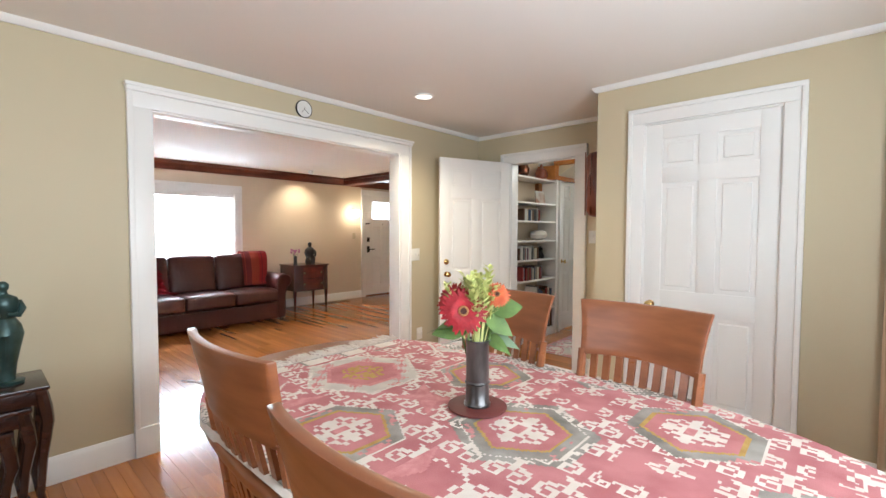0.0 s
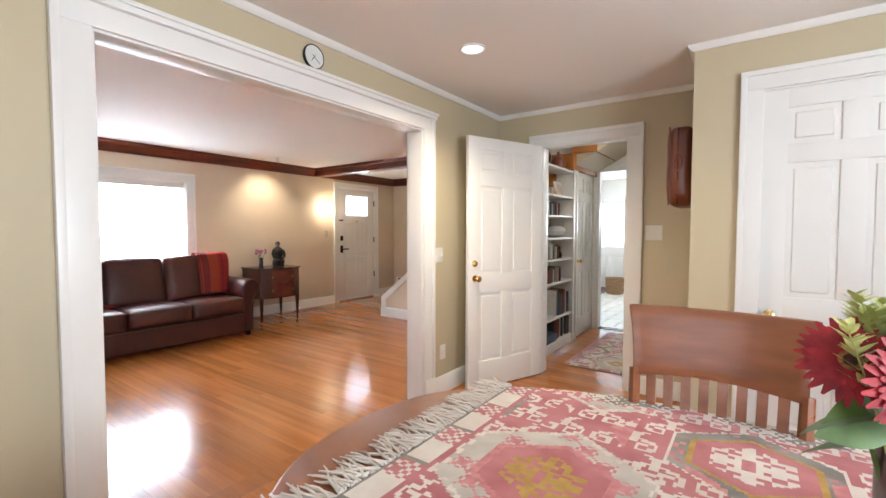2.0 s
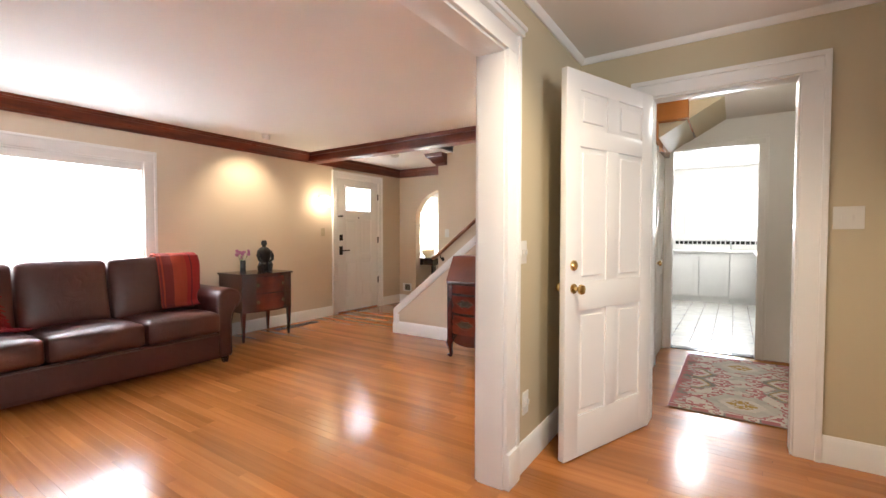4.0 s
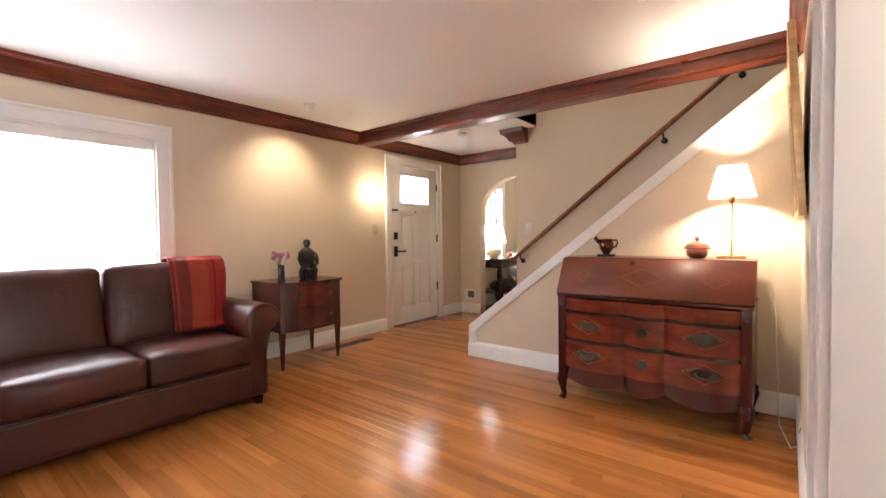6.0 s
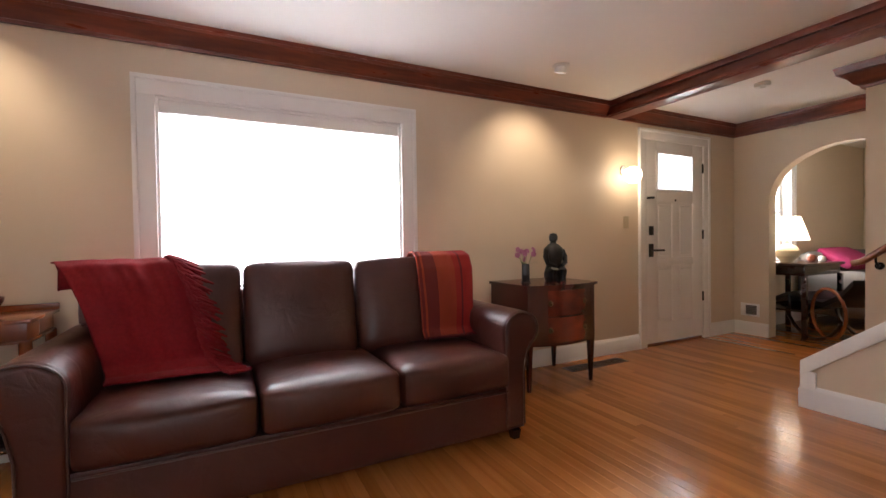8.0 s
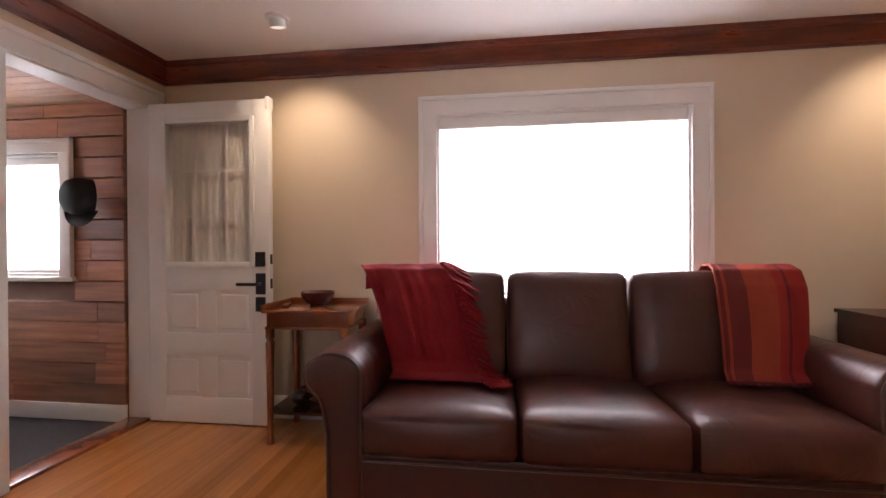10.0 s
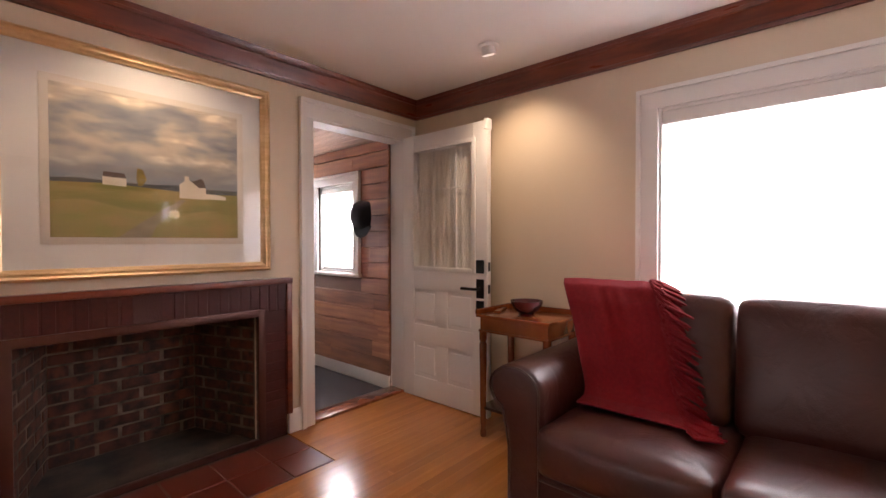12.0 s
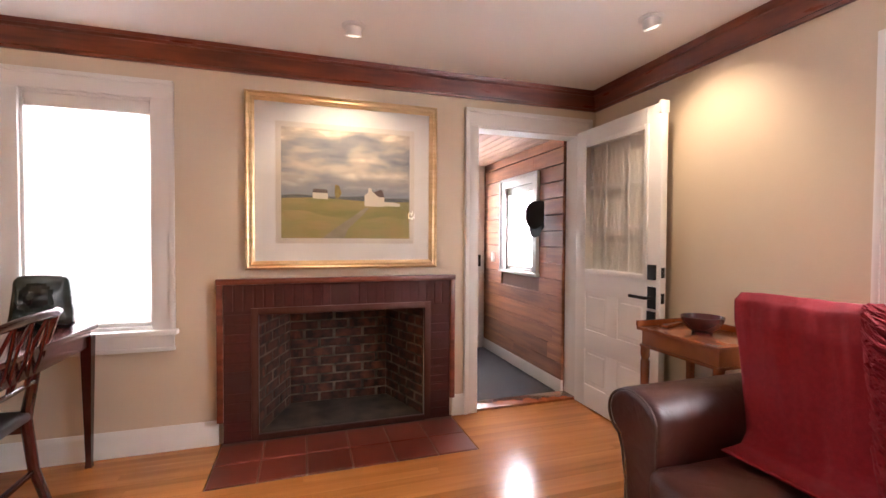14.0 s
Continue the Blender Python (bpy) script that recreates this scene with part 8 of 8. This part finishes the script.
for yc, w, z0 in ((9.23, 0.298, 1.665), (9.83, 0.298, 1.42)):
    c = thing("wall_cabinet", pose(-2.68, yc, 0), "white panelled kitchen wall cabinet", "cabinet")
    part("cabinet_body", block(0.02, 0.335, -w, w, z0, 2.25, 0.002), cabw, c)
    d = part("cabinet_door", block(0.0, 0.02, -w + 0.01, w - 0.01, z0 + 0.01, 2.24, 0.004), cabw, c)
    part("door_panel", block(-0.006, 0.001, -w + 0.07, w - 0.07, z0 + 0.07, 2.18, 0.005), cabw, d)
fb = thing("fruit_bowl", pose(-2.78, 8.72, 0.92), "bowl of yellow fruit on the worktop", "bowl")
part("bowl", lathe(bmesh.new(), [(0.05, 0), (0.09, 0.02), (0.13, 0.06), (0.125, 0.062), (0.08, 0.025), (0.001, 0.015)], 28, cap=False), MATBOARD, fb)
LEMON = mat("yellow_fruit", (0.60, 0.46, 0.05), 0.5, bump=0.2, bump_scale=120)
for k in range(5):
    a = k * 1.26
    bm = bmesh.new()
    bmesh.ops.create_icosphere(bm, subdivisions=2, radius=0.036, matrix=Matrix.Translation((0.055 * math.cos(a), 0.055 * math.sin(a), 0.068)) @ Matrix.Diagonal((1, 1.25, 0.95, 1)))
    part("fruit", bm, LEMON, fb, "yellow fruit")
kl = thing("kitchen_ceiling_lamp", pose(-3.75, 9.0, 2.45), "round frosted kitchen ceiling lamp, lit", "ceiling light")
part("lamp_dish", lathe(bmesh.new(), [(0.16, 0), (0.17, -0.02), (0.14, -0.06), (0.06, -0.085), (0.001, -0.09)], 32), glow("kitchen_glow", (1, 0.93, 0.82), 2.5), kl, "glowing frosted dish")
lamp("kitchen_light", "POINT", pose(-3.75, 9.0, 2.25), 40, (1, 0.93, 0.82), soft=0.12)
kt = finish(block(-0.097, 0.097, -0.097, 0.097, -0.008, 0.0, 0.002, 1), "tile", mat("white_floor_tile", (0.68, 0.67, 0.63), 0.25, vary=0.05, scale=(6, 6, 6)), 30)
kt2 = finish(block(-0.03, 0.03, -0.03, 0.03, -0.008, 0.0012, 0.001, 1), "tile", mat("grey_floor_tile", (0.16, 0.17, 0.18), 0.3), 30)
kf = bpy.data.objects["floor_kitchen"]
for i in range(10):
    for j in range(20):
        ob = new("tile", kt)
        ob.parent = kf
        ob.location = (-4.55 + i * 0.2, 6.77 + j * 0.2, 0)
        if (i + j) % 2 == 0 and j < 18:
            ob = new("tile", kt2)
            ob.parent = kf
            ob.location = (-4.65 + i * 0.2, 6.87 + j * 0.2, 0)

# ---------------------------------------------------------------- study beyond the arch
tb = thing("lamp_table", pose(-7.85, 7.98, 0), "dark wooden table with a lower shelf", "table")
part("tabletop", block(-0.28, 0.28, -0.42, 0.42, 0.76, 0.79, 0.005), DARKWOOD, tb)
part("drawer", block(-0.25, 0.25, -0.38, 0.38, 0.66, 0.76, 0.003), DARKWOOD, tb)
part("shelf", block(-0.25, 0.25, -0.38, 0.38, 0.28, 0.30, 0.003), DARKWOOD, tb)
for x in (-0.25, 0.25):
    for y in (-0.38, 0.38):
        part("leg", block(x - 0.022, x + 0.022, y - 0.022, y + 0.022, 0, 0.66, 0.004), DARKWOOD, tb)
tl = thing("table_lamp", pose(-7.85, 7.80, 0.79), "cream pottery table lamp with a pleated shade, lit", "lamp")
part("lamp_base", lathe(bmesh.new(), [(0.06, 0), (0.065, 0.02), (0.11, 0.07), (0.115, 0.13), (0.08, 0.18), (0.03, 0.20), (0.012, 0.25)], 28), mat("cream_pottery", (0.60, 0.53, 0.38), 0.3, scale=(10, 10, 10)), tl)
part("shade", lathe(bmesh.new(), [(0.20, 0.24), (0.12, 0.50)], 36, cap=False), SHADE, tl, "cream lamp shade")
lamp("study_lamp_light", "POINT", pose(-7.85, 7.80, 1.16), 20, WARM, soft=0.05)
single("small_jar", lathe(bmesh.new(), [(0.03, 0), (0.045, 0.02), (0.045, 0.06), (0.03, 0.08)], 20), REDPOT, "small clay jar on the study table", "jar", m=pose(-7.75, 8.10, 0.79))
single("small_jar", lathe(bmesh.new(), [(0.025, 0), (0.035, 0.02), (0.03, 0.05), (0.02, 0.06)], 20), MATBOARD, "small pale jar on the study table", "jar", m=pose(-7.72, 8.25, 0.79))
cs = thing("couch", pose(-7.70, 9.52, 0, 0, 0, 90), "grey upholstered study couch", "couch")
GREYC = mat("grey_upholstery", (0.17, 0.145, 0.12), 0.9, bump=0.4, bump_scale=200)
part("base", puff(bmesh.new(), 1.7, 0.80, 0.25, 0.04, (0, 0, 0), 8, pose(0, 0, 0.24)), GREYC, cs)
part("back", puff(bmesh.new(), 1.7, 0.24, 0.60, 0.08, (0, 0.02, 0.01), 8, pose(0, 0.35, 0.58)), GREYC, cs)
for x in (-0.80, 0.80): part("arm", puff(bmesh.new(), 0.20, 0.82, 0.50, 0.08, (0, 0, 0.01), 8, pose(x, 0, 0.40)), GREYC, cs)
for x in (-0.35, 0.35): part("seat_cushion", puff(bmesh.new(), 0.69, 0.62, 0.16, 0.06, (0, 0, 0.02), 8, pose(x, -0.06, 0.44)), GREYC, cs)
for x in (-0.75, 0.75):
    for y in (-0.33, 0.33): part("foot", block(x - 0.03, x + 0.03, y - 0.03, y + 0.03, 0, 0.12, 0.004), DARKWOOD, cs)
mg = puff(bmesh.new(), 0.55, 0.10, 0.42, 0.045, (0, 0.03, 0.0), 10)
single("magenta_throw", mg, mat("magenta_cloth", (0.27, 0.010, 0.065), 0.85, bump=0.5, bump_scale=200), "magenta throw laid over the study couch", "throw blanket", m=pose(-7.80, 9.08, 0.80, -62, 0, 80))
rk = thing("rocking_chair", pose(-7.42, 7.85, 0, 0, 0, 50), "black bentwood rocking lounger", "rocking chair")
for s in (-1, 1):
    arc = [(s * 0.24, 0.62 * math.cos(a), 0.66 - 0.64 * math.sin(a)) for a in [math.radians(40 + 100 * k / 16) for k in range(17)]]
    part("rocker", tube(bmesh.new(), arc, 0.018, 8), DARKWOOD, rk)
    loop = [(s * 0.24, -0.28 + 0.26 * math.cos(a), 0.32 + 0.24 * math.sin(a)) for a in [2 * math.pi * k / 20 for k in range(21)]]
    part("bent_hoop", tube(bmesh.new(), loop, 0.016, 8), SIDEWOOD, rk, "bent wooden hoop")
seat = [(-0.60, 0.62), (-0.40, 0.46), (-0.15, 0.36), (0.10, 0.36), (0.35, 0.42), (0.60, 0.36), (0.85, 0.28)]
bm = bmesh.new()
for (ya, za), (yb2, zb2) in zip(seat, seat[1:]):
    prism(bm, [(ya, za), (yb2, zb2), (yb2, zb2 + 0.05), (ya, za + 0.05)], "x", -0.22, 0.22)
bmesh.ops.remove_doubles(bm, verts=bm.verts[:], dist=1e-4)
part("padded_seat", bm, mat("black_leather", (0.012, 0.011, 0.011), 0.35, bump=0.2, bump_scale=150), rk, "black leather lounge pad", 60)
for s in (-1, 1):
    part("prop", tube(bmesh.new(), [(s * 0.22, 0.45, 0.42), (s * 0.24, 0.40, 0.12)], 0.014, 8), DARKWOOD, rk)
# curtain edge in the dining corner
bm = bmesh.new()
pa, pb = [], []
for k in range(33):
    x = -0.965 + 0.5 * k / 32
    y = YC - 0.06 + 0.018 * math.sin(k * 1.1)
    pa.append(bm.verts.new((x, y, 0.02))); pb.append(bm.verts.new((x, y, 2.29)))
for k in range(32): bm.faces.new((pa[k], pa[k + 1], pb[k + 1], pb[k]))
single("curtain", bm, mat("cream_curtain", (0.62, 0.52, 0.38), 0.85, colour2=(0.42, 0.27, 0.15), scale=(20, 20, 0.5)), "cream and tan curtain hanging in the dining corner", "curtain", smooth=80)
single("curtain_rod", tube(bmesh.new(), [(-1.0, YC - 0.06, 2.30), (-0.35, YC - 0.06, 2.30)], 0.012, 10), BRASS, "thin brass curtain rod", "curtain rod")
